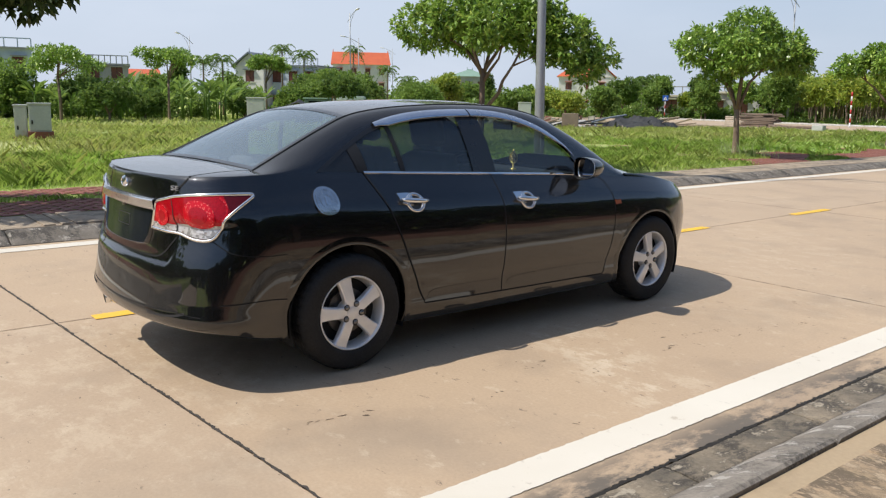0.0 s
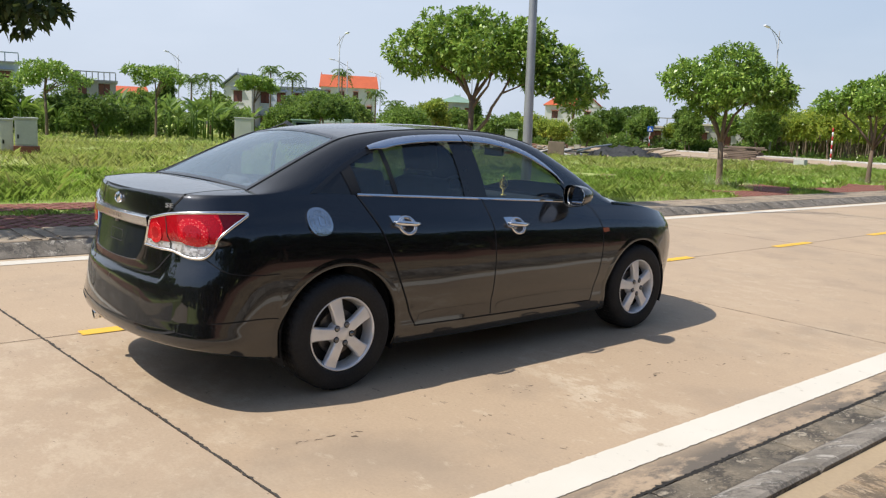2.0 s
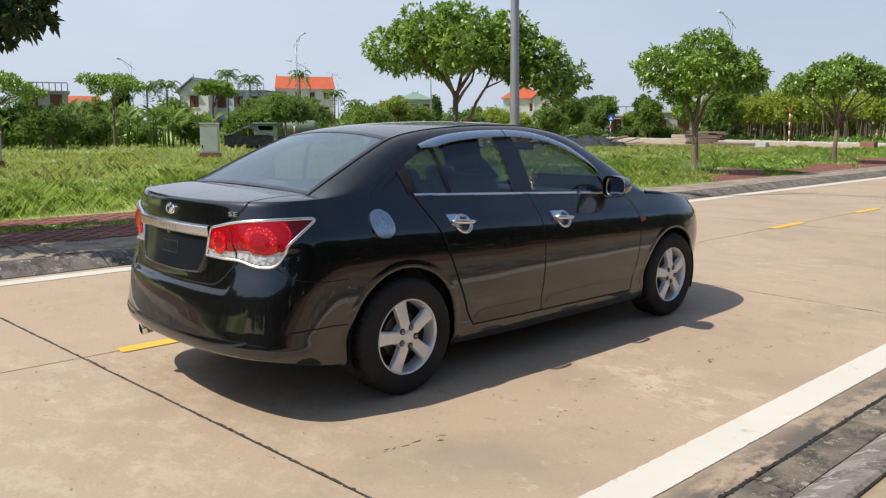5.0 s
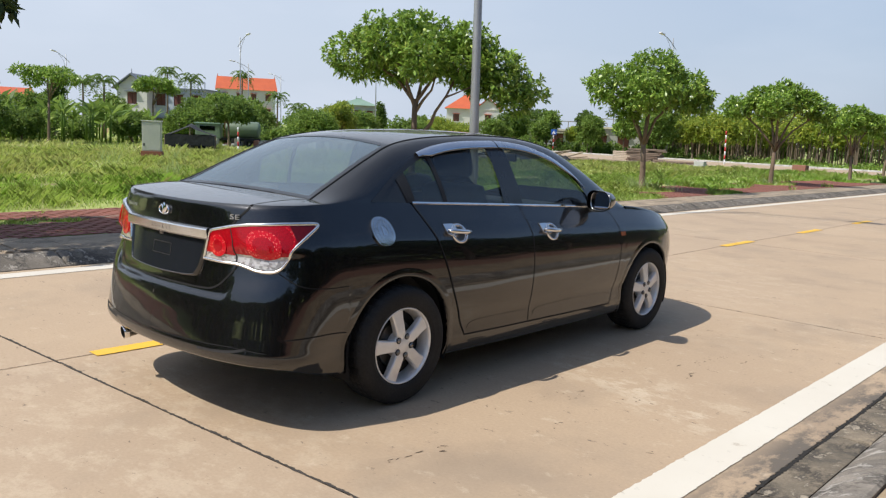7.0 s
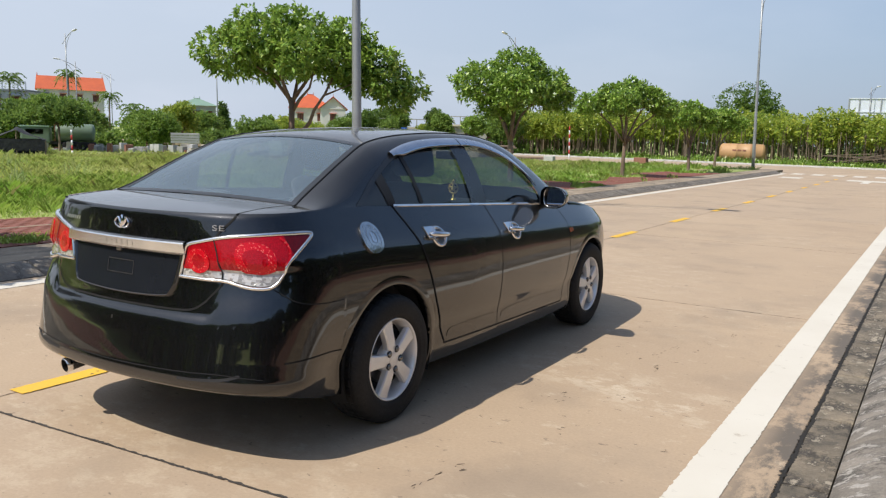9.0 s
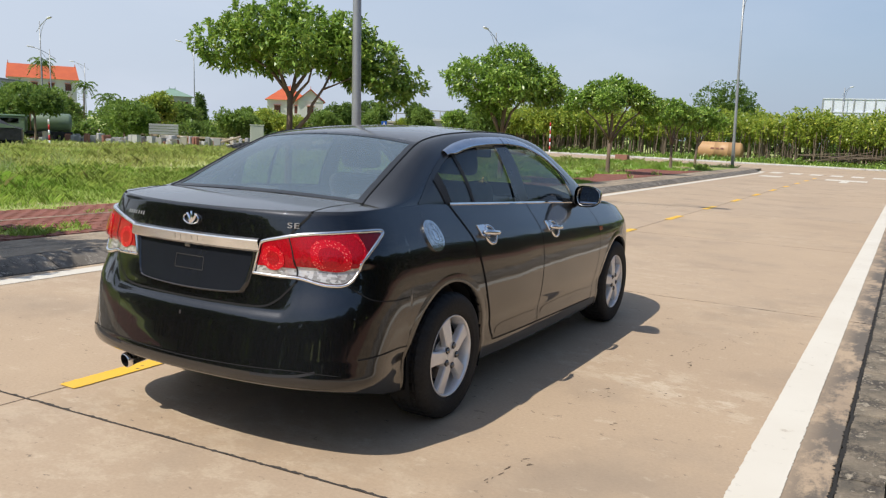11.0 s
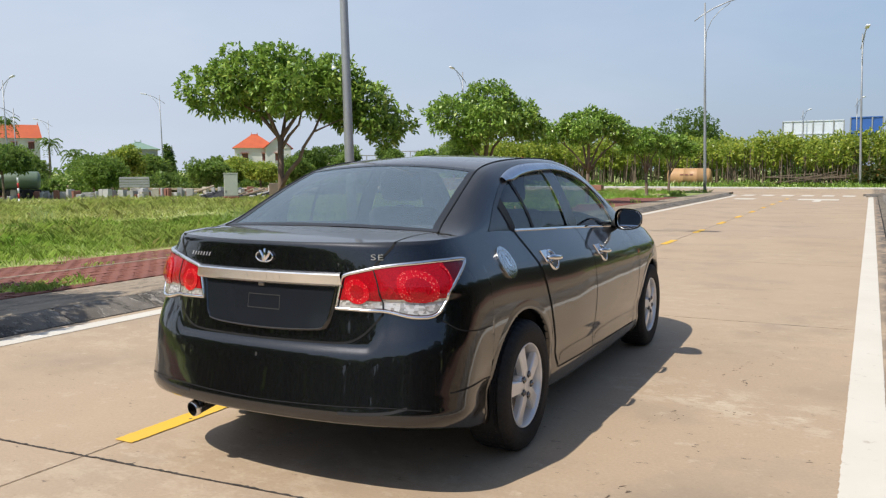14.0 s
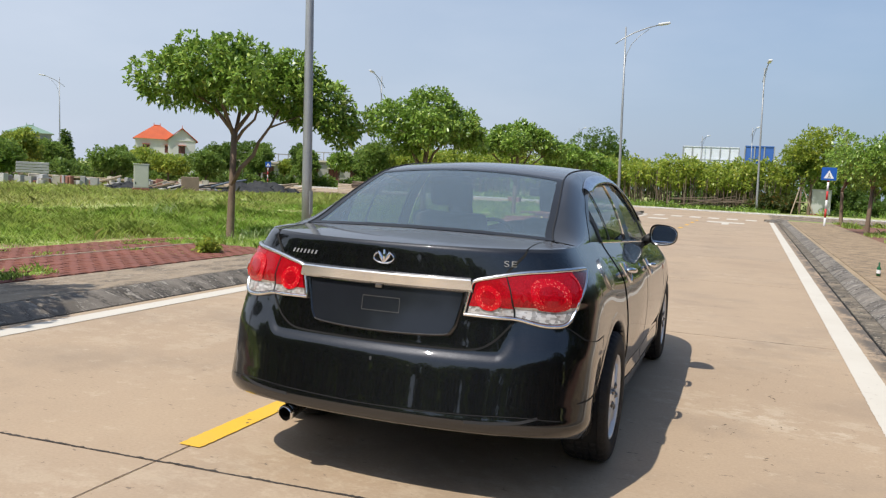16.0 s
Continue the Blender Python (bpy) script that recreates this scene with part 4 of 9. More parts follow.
def cabin(car, edge):
    # trunk lid and the tops of the rear wings
    tailing = [p for p in edge if p[1] < -0.45]
    n = len(tailing)
    inner = []
    for i, p in enumerate(tailing):
        x = min(p[0] * 0.92, 0.64) if p[1] < -0.6 else lerp(0.60, side_x(-0.45, BELT(-0.45)), smooth01((p[1] + 0.62) / 0.17))
        inner.append((x, -0.45 - 0.03 * (1 - (x / 0.7) ** 2), lerp(roof_z(-0.45, min(x, 0.62)), BELT(-0.45), smooth01((x - 0.6) / 0.11))))
    deck = fan(tailing, inner, 10, 0.004)
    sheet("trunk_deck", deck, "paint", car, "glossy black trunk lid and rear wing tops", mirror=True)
    flat = np.array([p for row in deck for p in row])

    def deck_z(x, y):
        d = np.hypot(flat[:, 0] - x, flat[:, 1] - y) + 1e-4
        near = np.argsort(d)[:5]
        return float((flat[near, 2] / d[near] ** 2).sum() / (1 / d[near] ** 2).sum())

    x1, u1 = tail(0.80, 1.080)
    for sx in (1, -1):
        line = []
        for i in range(17):
            t = i / 16
            x, y = lerp(0.612, x1, t) - 0.012 * math.sin(math.pi * t), lerp(-0.462, u1, t)
            line.append((sx * x, y, deck_z(x, y) - 0.0022))
        part("lid_gap", tube(line, 0.004, 6), "well", car, "dark gap beside the trunk lid")
    # bonnet
    heading = [p for p in edge if p[1] > 2.44]
    inner = []
    x0 = heading[0][0]
    for p in heading:
        t = 1 - (p[0] / x0)
        inner.append((p[0] * 0.98, 2.45 + 0.10 * smooth01(t) * 1.0, lerp(heading[0][2] + 0.004, 1.055, smooth01(min(1.0, t * 1.6)))))
    sheet("bonnet", fan(heading, inner, 10, 0.022), "paint", car, "glossy black bonnet", mirror=True)
    # roof panel
    us = [0.19 + 1.57 * i / 40 for i in range(41)]
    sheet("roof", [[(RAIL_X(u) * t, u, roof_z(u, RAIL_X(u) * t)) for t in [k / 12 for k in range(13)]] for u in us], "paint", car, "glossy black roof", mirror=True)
    # body colour round the side windows: from the window edge up to the roof rail
    rows = []
    for i in range(91):
        s = i / 90
        ui = lerp(-0.45, -0.135, s / 0.1) if s < 0.1 else lerp(-0.135, 2.03, (s - 0.1) / 0.8) if s < 0.9 else lerp(2.03, 2.45, (s - 0.9) / 0.1)
        uo = lerp(-0.45, 2.45, s)
        a, b = (ui, DLO(ui) if 0.1 <= s <= 0.9 else BELT(ui)), (uo, RAIL_Z(uo))
        row = []
        for k in range(13):
            t = k / 12
            u, z = lerp(a[0], b[0], t), lerp(a[1], b[1], t)
            z = min(z, RAIL_Z(u))
            row.append((cabin_side(u, z) if z > BELT(u) else side_x(u, z), u, z))
        rows.append(row)
    sheet("pillar_frame", rows, "paint", car, "glossy black pillars and roof rail", mirror=True)
    # front and rear screens
    us = [-0.448 + 0.636 * i / 24 for i in range(25)]
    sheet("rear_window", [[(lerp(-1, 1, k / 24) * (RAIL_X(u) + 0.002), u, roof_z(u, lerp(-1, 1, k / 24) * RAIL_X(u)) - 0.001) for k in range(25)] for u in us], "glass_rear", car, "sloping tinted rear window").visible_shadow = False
    us = [1.77 + 0.66 * i / 20 for i in range(21)]
    sheet("windscreen", [[(lerp(-1, 1, k / 20) * RAIL_X(u), u, roof_z(u, lerp(-1, 1, k / 20) * RAIL_X(u))) for k in range(21)] for u in us], "screen", car, "clear windscreen").visible_shadow = False
    # dark printed border of the rear screen
    def border(t0, t1, u0, u1):
        return [[(lerp(t0, t1, k / 16) * RAIL_X(u), u, roof_z(u, lerp(t0, t1, k / 16) * RAIL_X(u)) + 0.002) for k in range(17)] for u in [lerp(u0, u1, i / 16) for i in range(17)]]
    for args in ((-1.0, 1.0, -0.45, -0.425), (-1.0, 1.0, 0.155, 0.192), (0.945, 1.0, -0.425, 0.155), (-1.0, -0.945, -0.425, 0.155)):
        sheet("screen_border", border(*args), "trim", car, "black printed border of the rear window")
    for sx in (1, -1):
        edge_line = [(sx * RAIL_X(u) * 1.004, u, RAIL_Z(u) + 0.001) for u in [-0.45 + 0.64 * i / 20 for i in range(21)]]
        part("screen_seal", tube(edge_line, 0.005, 6), "plastic", car)
        edge_line = [(sx * RAIL_X(u) * 1.003, u, RAIL_Z(u) + 0.0015) for u in [0.19 + 1.57 * i / 30 for i in range(31)]]
        part("roof_seam", tube(edge_line, 0.0035, 6), "plastic", car)


def on_side(points, off=0.0):
    """Lays side-view places (u, z) on the right flank, off metres proud of it."""
    out = []
    for u, z in points:
        e = 0.004
        gz = (side_x(u, z + e) - side_x(u, z - e)) / (2 * e)
        gu = (side_x(u + e, z) - side_x(u - e, z)) / (2 * e)
        n = Vector((1, -gu, -gz)).normalized()
        p = Vector((side_x(u, z), u, z)) + n * off
        out.append(tuple(p))
    return out


def on_tail(points, off=0.0, sx=1):
    out = []
    for a, z in points:
        e = 0.004
        s = -1 if a < 0 else 1
        def at(a, z):
            x, u = tail(abs(a), z)
            return Vector((x * (-1 if a < 0 else 1), u, z))
        n = (at(a + e, z) - at(a - e, z)).cross(at(a, z + e) - at(a, z - e)).normalized()
        p = at(a, z) + n * off
        out.append((p.x * sx, p.y, p.z))
    return out


def ribbon(name, pts2, where, width, mat, car, off=0.0015, label="", sx=1):
    """A flat ribbon that follows the skin along a line of places."""
    rows = []
    n = len(pts2)
    for i in range(n):
        a, b = pts2[max(i - 1, 0)], pts2[min(i + 1, n - 1)]
        d = math.hypot(b[0] - a[0], b[1] - a[1]) or 1.0
        nx, nz = -(b[1] - a[1]) / d * width / 2, (b[0] - a[0]) / d * width / 2
        p = pts2[i]
        q = where([(p[0] + nx, p[1] + nz), (p[0], p[1]), (p[0] - nx, p[1] - nz)], off)
        rows.append([(v[0] * sx, v[1], v[2]) for v in q])
    return sheet(name, rows, mat, car, label, merge=False)


def spline(points, n=24):
    """A smooth run through points of the plane."""
    out = []
    p = [points[0]] + list(points) + [points[-1]]
    for i in range(1, len(p) - 2):
        for k in range(n):
            t = k / n
            out.append(tuple(0.5 * (2 * p[i][j] + (p[i + 1][j] - p[i - 1][j]) * t + (2 * p[i - 1][j] - 5 * p[i][j] + 4 * p[i + 1][j] - p[i + 2][j]) * t * t + (3 * p[i][j] - p[i - 1][j] - 3 * p[i + 1][j] + p[i + 2][j]) * t**3) for j in (0, 1)))
    out.append(points[-1])
    return out


def fill(name, outline, where, mat, car, off, label="", sx=1, cuts=3, wall=0.0):
    """A panel inside a closed outline of places on the skin, with its edge turned down by wall."""
    bm = bmesh.new()
    vs = [bm.verts.new((a, b, 0)) for a, b in outline]
    bm.faces.new(vs)
    bmesh.ops.triangulate(bm, faces=bm.faces[:], quad_method="BEAUTY", ngon_method="BEAUTY")
    for _ in range(cuts):
        long = [e for e in bm.edges if e.calc_length() > 0.03]
        if long:
            bmesh.ops.subdivide_edges(bm, edges=long, cuts=1)
            bmesh.ops.triangulate(bm, faces=bm.faces[:])
    rim = [e for e in bm.edges if e.is_boundary]
    if wall:
        got = bmesh.ops.extrude_edge_only(bm, edges=rim)["geom"]
        for v in (g for g in got if isinstance(g, bmesh.types.BMVert)):
            v.co.z = -1.0
    for v in bm.verts:
        o = off - (wall if v.co.z < -0.5 else 0.0)
        p = where([(v.co.x, v.co.y)], o)[0]
        v.co = Vector((p[0] * sx, p[1], p[2]))
    return part(name, bm, mat, car, label, smooth=not wall)


def doors(car):
    rear_edge = spline([(0.165, 1.074), (0.21, 0.99), (0.275, 0.86), (0.335, 0.72), (0.385, 0.60), (0.44, 0.48), (0.49, 0.37), (0.52, 0.315)])
    mid_edge = spline([(1.112, 1.030), (1.128, 0.9), (1.138, 0.7), (1.138, 0.5), (1.136, 0.36), (1.134, 0.305)])
    front_edge = spline([(2.10, 0.976), (2.185, 0.93), (2.215, 0.80), (2.215, 0.65), (2.19, 0.48), (2.155, 0.34), (2.135, 0.285)])

    def at(edge, z):
        for a, b in zip(edge, edge[1:]):
            if a[1] >= z >= b[1]:
                return lerp(a[0], b[0], (a[1] - z) / max(a[1] - b[1], 1e-6))
        return edge[0][0] if z > edge[0][1] else edge[-1][0]

    for sx in (1, -1):
        made = []
        for name, l, r, zb in (("rear_door", rear_edge, mid_edge, 0.305), ("front_door", mid_edge, front_edge, 0.292)):
            rows = []
            for i in range(31):
                t = i / 30
                row = []
                for k in range(25):
                    s = k / 24
                    zz = lerp(zb, 1.06, t)
                    u = lerp(at(l, zz) + 0.003, at(r, zz) - 0.003, s)
                    top = BELT(u) - 0.006
                    z = lerp(zb - 0.012 * (u - 0.5) / 1.6, top, t)
                    u = lerp(at(l, z) + 0.003, at(r, z) - 0.003, s)
                    p = on_side([(u, z)], 0.0028 + 0.0011 * noise.noise((u * 3.1 + sx, z * 5.0, 2.0)) * math.sin(math.pi * t) * math.sin(math.pi * s))[0]
                    row.append((p[0] * sx, p[1], p[2]))
                rows.append(row)
            made.append(sheet(name, rows, "paint", car, "glossy black " + name.replace("_", " ")))
            # pressed crease low on the door
            crease = spline([(at(l, 0.36) + 0.05, 0.335), (at(l, 0.4) + 0.12, 0.372), (lerp(at(l, 0.4), at(r, 0.4), 0.6), 0.378), (at(r, 0.4) - 0.03, 0.372 if name == "rear_door" else 0.36)], 10)
            ribbon("crease", crease, on_side, 0.010, "paint", made[-1], 0.005, "pressed crease", sx)
        for edge in (rear_edge, mid_edge, front_edge):
            ribbon("door_gap", edge, on_side, 0.008, "well", car, 0.0034, "dark door gap", sx)
        bottom = [(lerp(0.52, 2.135, i / 40), lerp(0.303, 0.281, i / 40)) for i in range(41)]
        ribbon("door_gap", bottom, on_side, 0.009, "well", car, 0.0034, "dark door gap", sx)
        handles(car, made, sx)
        mirror_set(made[1], sx)
        # fuel flap is on the right only
        if sx > 0:
            fuel_flap(car)
        strip = [(lerp(0.165, 2.06, i / 60), BELT(lerp(0.165, 2.06, i / 60)) + 0.002) for i in range(61)]
        rows = [[tuple(np.array(p) * (sx, 1, 1)) for p in (on_side([(u, z - 0.008)], 0.003)[0], on_side([(u, z - 0.006)], 0.009)[0], on_side([(u, z + 0.005)], 0.009)[0], on_side([(u, z + 0.007)], 0.002)[0])] for u, z in strip]
        sheet("belt_moulding", rows, "chrome", car, "thin bright chrome strip below the side windows", smooth=False, merge=False)


def handles(car, made, sx):
    for door, u0, z0, tilt in ((made[0], 0.335, 0.902, -0.045), (made[1], 1.235, 0.859, -0.04)):
        def at(s, t, off):
            u = u0 + s
            p = on_side([(u, z0 + t + tilt * s)], off)[0]
            return (p[0] * sx, p[1], p[2])

        # a square-ended chrome tab, an oval chrome ring round the hand recess, and the grip across both
        tab = [(0.0, 0.056), (0.075, 0.058), (0.10, 0.050), (0.10, -0.008), (0.06, -0.012), (0.02, 0.0)]
        bm = bmesh.new()
        vs = [bm.verts.new(at(s, t, 0.009)) for s, t in tab]
        ws = [bm.verts.new(at(s * 1.02 - 0.002, t * 1.04, 0.001)) for s, t in tab]
        bm.faces.new(vs)
        for i in range(len(vs)):
            j = (i + 1) % len(vs)
            bm.faces.new((ws[i], ws[j], vs[j], vs[i]))
        h = part("door_handle", bm, "chrome", door, "chrome door handle with bowl")
        turn = [2 * math.pi * i / 28 for i in range(29)]
        oval = lambda a, k: (0.115 + 0.066 * k * math.cos(a), 0.006 + 0.055 * k * math.sin(a))  # noqa: E731
        rows = [[at(*oval(a, k), off) for k, off in ((1.0, 0.001), (0.97, 0.010), (0.86, 0.013), (0.74, 0.010), (0.68, 0.003))] for a in turn]
        sheet("bowl_ring", rows, "chrome", h, "chrome ring round the hand recess", merge=False)
        rows = [[at(*oval(a, 0.70 * k), 0.0035 + 0.001 * k) for k in (1.0, 0.5, 0.02)] for a in turn]
        sheet("handle_bowl", rows, "trim", h, "dark hand recess", merge=False)
        path = [at(0.012, 0.016, 0.016), at(0.03, 0.012, 0.034), at(0.08, 0.006, 0.040), at(0.14, 0.004, 0.038), at(0.185, 0.008, 0.026), at(0.197, 0.010, 0.012)]
        bm = tube(path, [0.010, 0.014, 0.015, 0.0145, 0.012, 0.008], 10)
        part("handle_grip", bm, "chrome", h, "chrome grip", smooth=True)


def fuel_flap(car):
    c = (-0.128, 0.946)
    ring = []
    for i in range(40):
        a = 2 * math.pi * i / 40
        ca, sa = math.cos(a), math.sin(a)
        ring.append((c[0] + 0.075 * math.copysign(abs(ca) ** 0.9, ca) - 0.006 * sa, c[1] + 0.072 * math.copysign(abs(sa) ** 0.9, sa)))
    flap = fill("fuel_flap", ring, on_side, "flap", car, 0.010, "chrome-plated round fuel flap", wall=0.009)
    for k, w in ((0.80, 0.005), (0.46, 0.008)):
        line = [(c[0] + (p[0] - c[0]) * k, c[1] + (p[1] - c[1]) * k) for p in ring + ring[:2]]
        ribbon("flap_ring", line, on_side, w, "flap", flap, 0.0125, "raised chrome ring")
    for i in range(24):
        a = 2 * math.pi * (i + 0.5) / 24
        ribbon("flap_rib", [(c[0] + r * math.cos(a), c[1] + r * math.sin(a)) for r in (0.040, 0.048, 0.056)], on_side, 0.004, "flap", flap, 0.0122)
    ribbon("flap_mark", [(c[0] - 0.004, c[1] + 0.022), (c[0] - 0.004, c[1] - 0.018), (c[0] + 0.018, c[1] - 0.018)], on_side, 0.009, "chrome", flap, 0.014)


def mirror_set(door, sx):
    """A door mirror: a rounded shell open to the rear, its glass and a foot."""
    cx, cy, cz = 0.905, 1.90, 1.045
    rows = []
    for i in range(13):
        t = i / 12
        y = cy - 0.055 + 0.20 * t
        s = math.sqrt(max(0.0, 1 - t**2.4))
        row = []
        for k in range(24):
            a = 2 * math.pi * k / 24
            ca, sa = math.cos(a), math.sin(a)
            wx = 0.097 * s * math.copysign(abs(ca) ** 0.72, ca)
            wz = 0.074 * s * math.copysign(abs(sa) ** 0.72, sa) * (1.0 - 0.16 * ca)
            row.append(((cx + wx - 0.03 * t) * sx, y, cz + wz))
        row.append(row[0])
        rows.append(row)
    m = sheet("door_mirror", rows, "paint", door, "black door mirror shell")
    bm = bmesh.new()
    ring = []
    for k in range(24):
        a = 2 * math.pi * k / 24
        ca, sa = math.cos(a), math.sin(a)
        gx, gz = 0.086 * math.copysign(abs(ca) ** 0.72, ca), 0.064 * math.copysign(abs(sa) ** 0.72, sa) * (1 - 0.16 * ca)
        ring.append(bm.verts.new(((cx + gx) * sx, cy - 0.032 - 0.20 * gx + 0.06 * gz, cz + gz)))
    bm.faces.new(ring)
    part("mirror_glass", bm, "mirror", m, "silvered mirror glass")
    rim = []
    for k in range(25):
        a = 2 * math.pi * k / 24
        ca, sa = math.cos(a), math.sin(a)
        gx, gz = 0.087 * math.copysign(abs(ca) ** 0.72, ca), 0.065 * math.copysign(abs(sa) ** 0.72, sa) * (1 - 0.16 * ca)
        rim.append(((cx + gx) * sx, cy - 0.034 - 0.20 * gx + 0.06 * gz, cz + gz))
    part("mirror_rim", tube(rim, 0.0032, 6, False), "satin", m, "thin bright rim round the glass", smooth=True)
    a = Vector(((cx - 0.10) * sx, cy + 0.03, cz - 0.03))
    b = Vector((0.775 * sx, cy + 0.085, 0.995))
    part("mirror_foot", tube([a, a.lerp(b, 0.5), b], [0.035, 0.030, 0.034], 10), "plastic", m, "black mirror foot", smooth=True)


def side_windows(car):
    """Quarter pane, door panes, black frames and the bright rain visors."""
    for sx in (1, -1):
        def put(name, pts, mat, label, off=0.0, nu=16, nz=10):
            """pts gives (u, z) for s, t in 0..1."""
            rows = []
            for i in range(nz + 1):
                row = []
                for k in range(nu + 1):
                    u, z = pts(k / nu, i / nz)
                    z = max(z, BELT(u) + 0.0005)
                    p = on_side([(u, z)], off)[0] if off else (cabin_side(u, z), u, z)
                    row.append((p[0] * sx, p[1], p[2]))
                rows.append(row)
            return sheet(name, rows, mat, car, label, merge=False)

        top = lambda u: DLO(u) + 0.001  # noqa: E731
        # edges of the panes at the belt and at the top of the opening
        def pane(ub0, ub1, ut0, ut1, drop=0.012):
            def pts(s, t):
                ub, ut = lerp(ub0, ub1, s), lerp(ut0, ut1, s)
                u = lerp(ub, ut, t)
                return u, lerp(BELT(ub), top(ut) - drop, t)
            return pts

        put("quarter_pane", pane(-0.10, 0.145, 0.02, 0.10), "trim", "black quarter panel behind the rear door window", -0.003)
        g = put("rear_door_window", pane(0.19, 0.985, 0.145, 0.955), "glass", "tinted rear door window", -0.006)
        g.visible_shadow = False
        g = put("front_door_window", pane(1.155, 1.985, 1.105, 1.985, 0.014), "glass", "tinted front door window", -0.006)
        g.visible_shadow = False
        put("window_frame", pane(-0.135, -0.09, -0.135, 0.03, 0.0), "trim", "black window frame", 0.001, 4)
        put("window_frame", pane(0.135, 0.200, 0.085, 0.160, 0.0), "plastic", "black window frame", 0.001, 6)
        put("window_frame", pane(0.43, 0.462, 0.385, 0.418, 0.01), "plastic", "black divider bar", -0.002, 3)
        put("window_frame", pane(0.975, 1.165, 0.935, 1.115, 0.0), "trim", "black centre pillar cover", 0.002, 8)
        put("window_frame", pane(1.965, 2.05, 1.93, 2.02, 0.0), "plastic", "black window frame", 0.001, 6)
        # frame band along the top of the opening
        rows = []
        for i in range(81):
            u = lerp(-0.13, 2.02, i / 80)
            row = []
            for dz in (0.004, -0.010, -0.022):
                z = max(DLO(u) + dz, BELT(u) + 0.0005)
                p = on_side([(u, z)], 0.002)[0]
                row.append((p[0] * sx, p[1], p[2]))
            rows.append(row)
        sheet("window_frame", rows, "trim", car, "black window frame", merge=False)
        # rain visors, in two lengths with a joint over the centre pillar
        for u0, u1, taper0, taper1 in ((0.315, 1.052, 0.35, 1.0), (1.062, 1.92, 1.0, 0.25)):
            rows = []
            for i in range(37):
                s = i / 36
                u = lerp(u0, u1, s)
                w = lerp(taper0, 1.0, smooth01(s * 6)) * lerp(taper1, 1.0, smooth01((1 - s) * 4))
                zt, zb = DLO(u) + 0.018, DLO(u) - 0.034 * w
                row = []
                for t, off in ((0.0, 0.003), (0.08, 0.009), (0.35, 0.014), (0.7, 0.018), (1.0, 0.019), (1.0, 0.015), (0.9, 0.012)):
                    z = lerp(zt, zb, t)
                    p = on_side([(u, max(z, BELT(u) + 0.002))], off)[0]
                    row.append((p[0] * sx, p[1], p[2]))
                rows.append(row)
            sheet("rain_visor", rows, "visor", car, "bright chrome rain visor above the door window", merge=False)


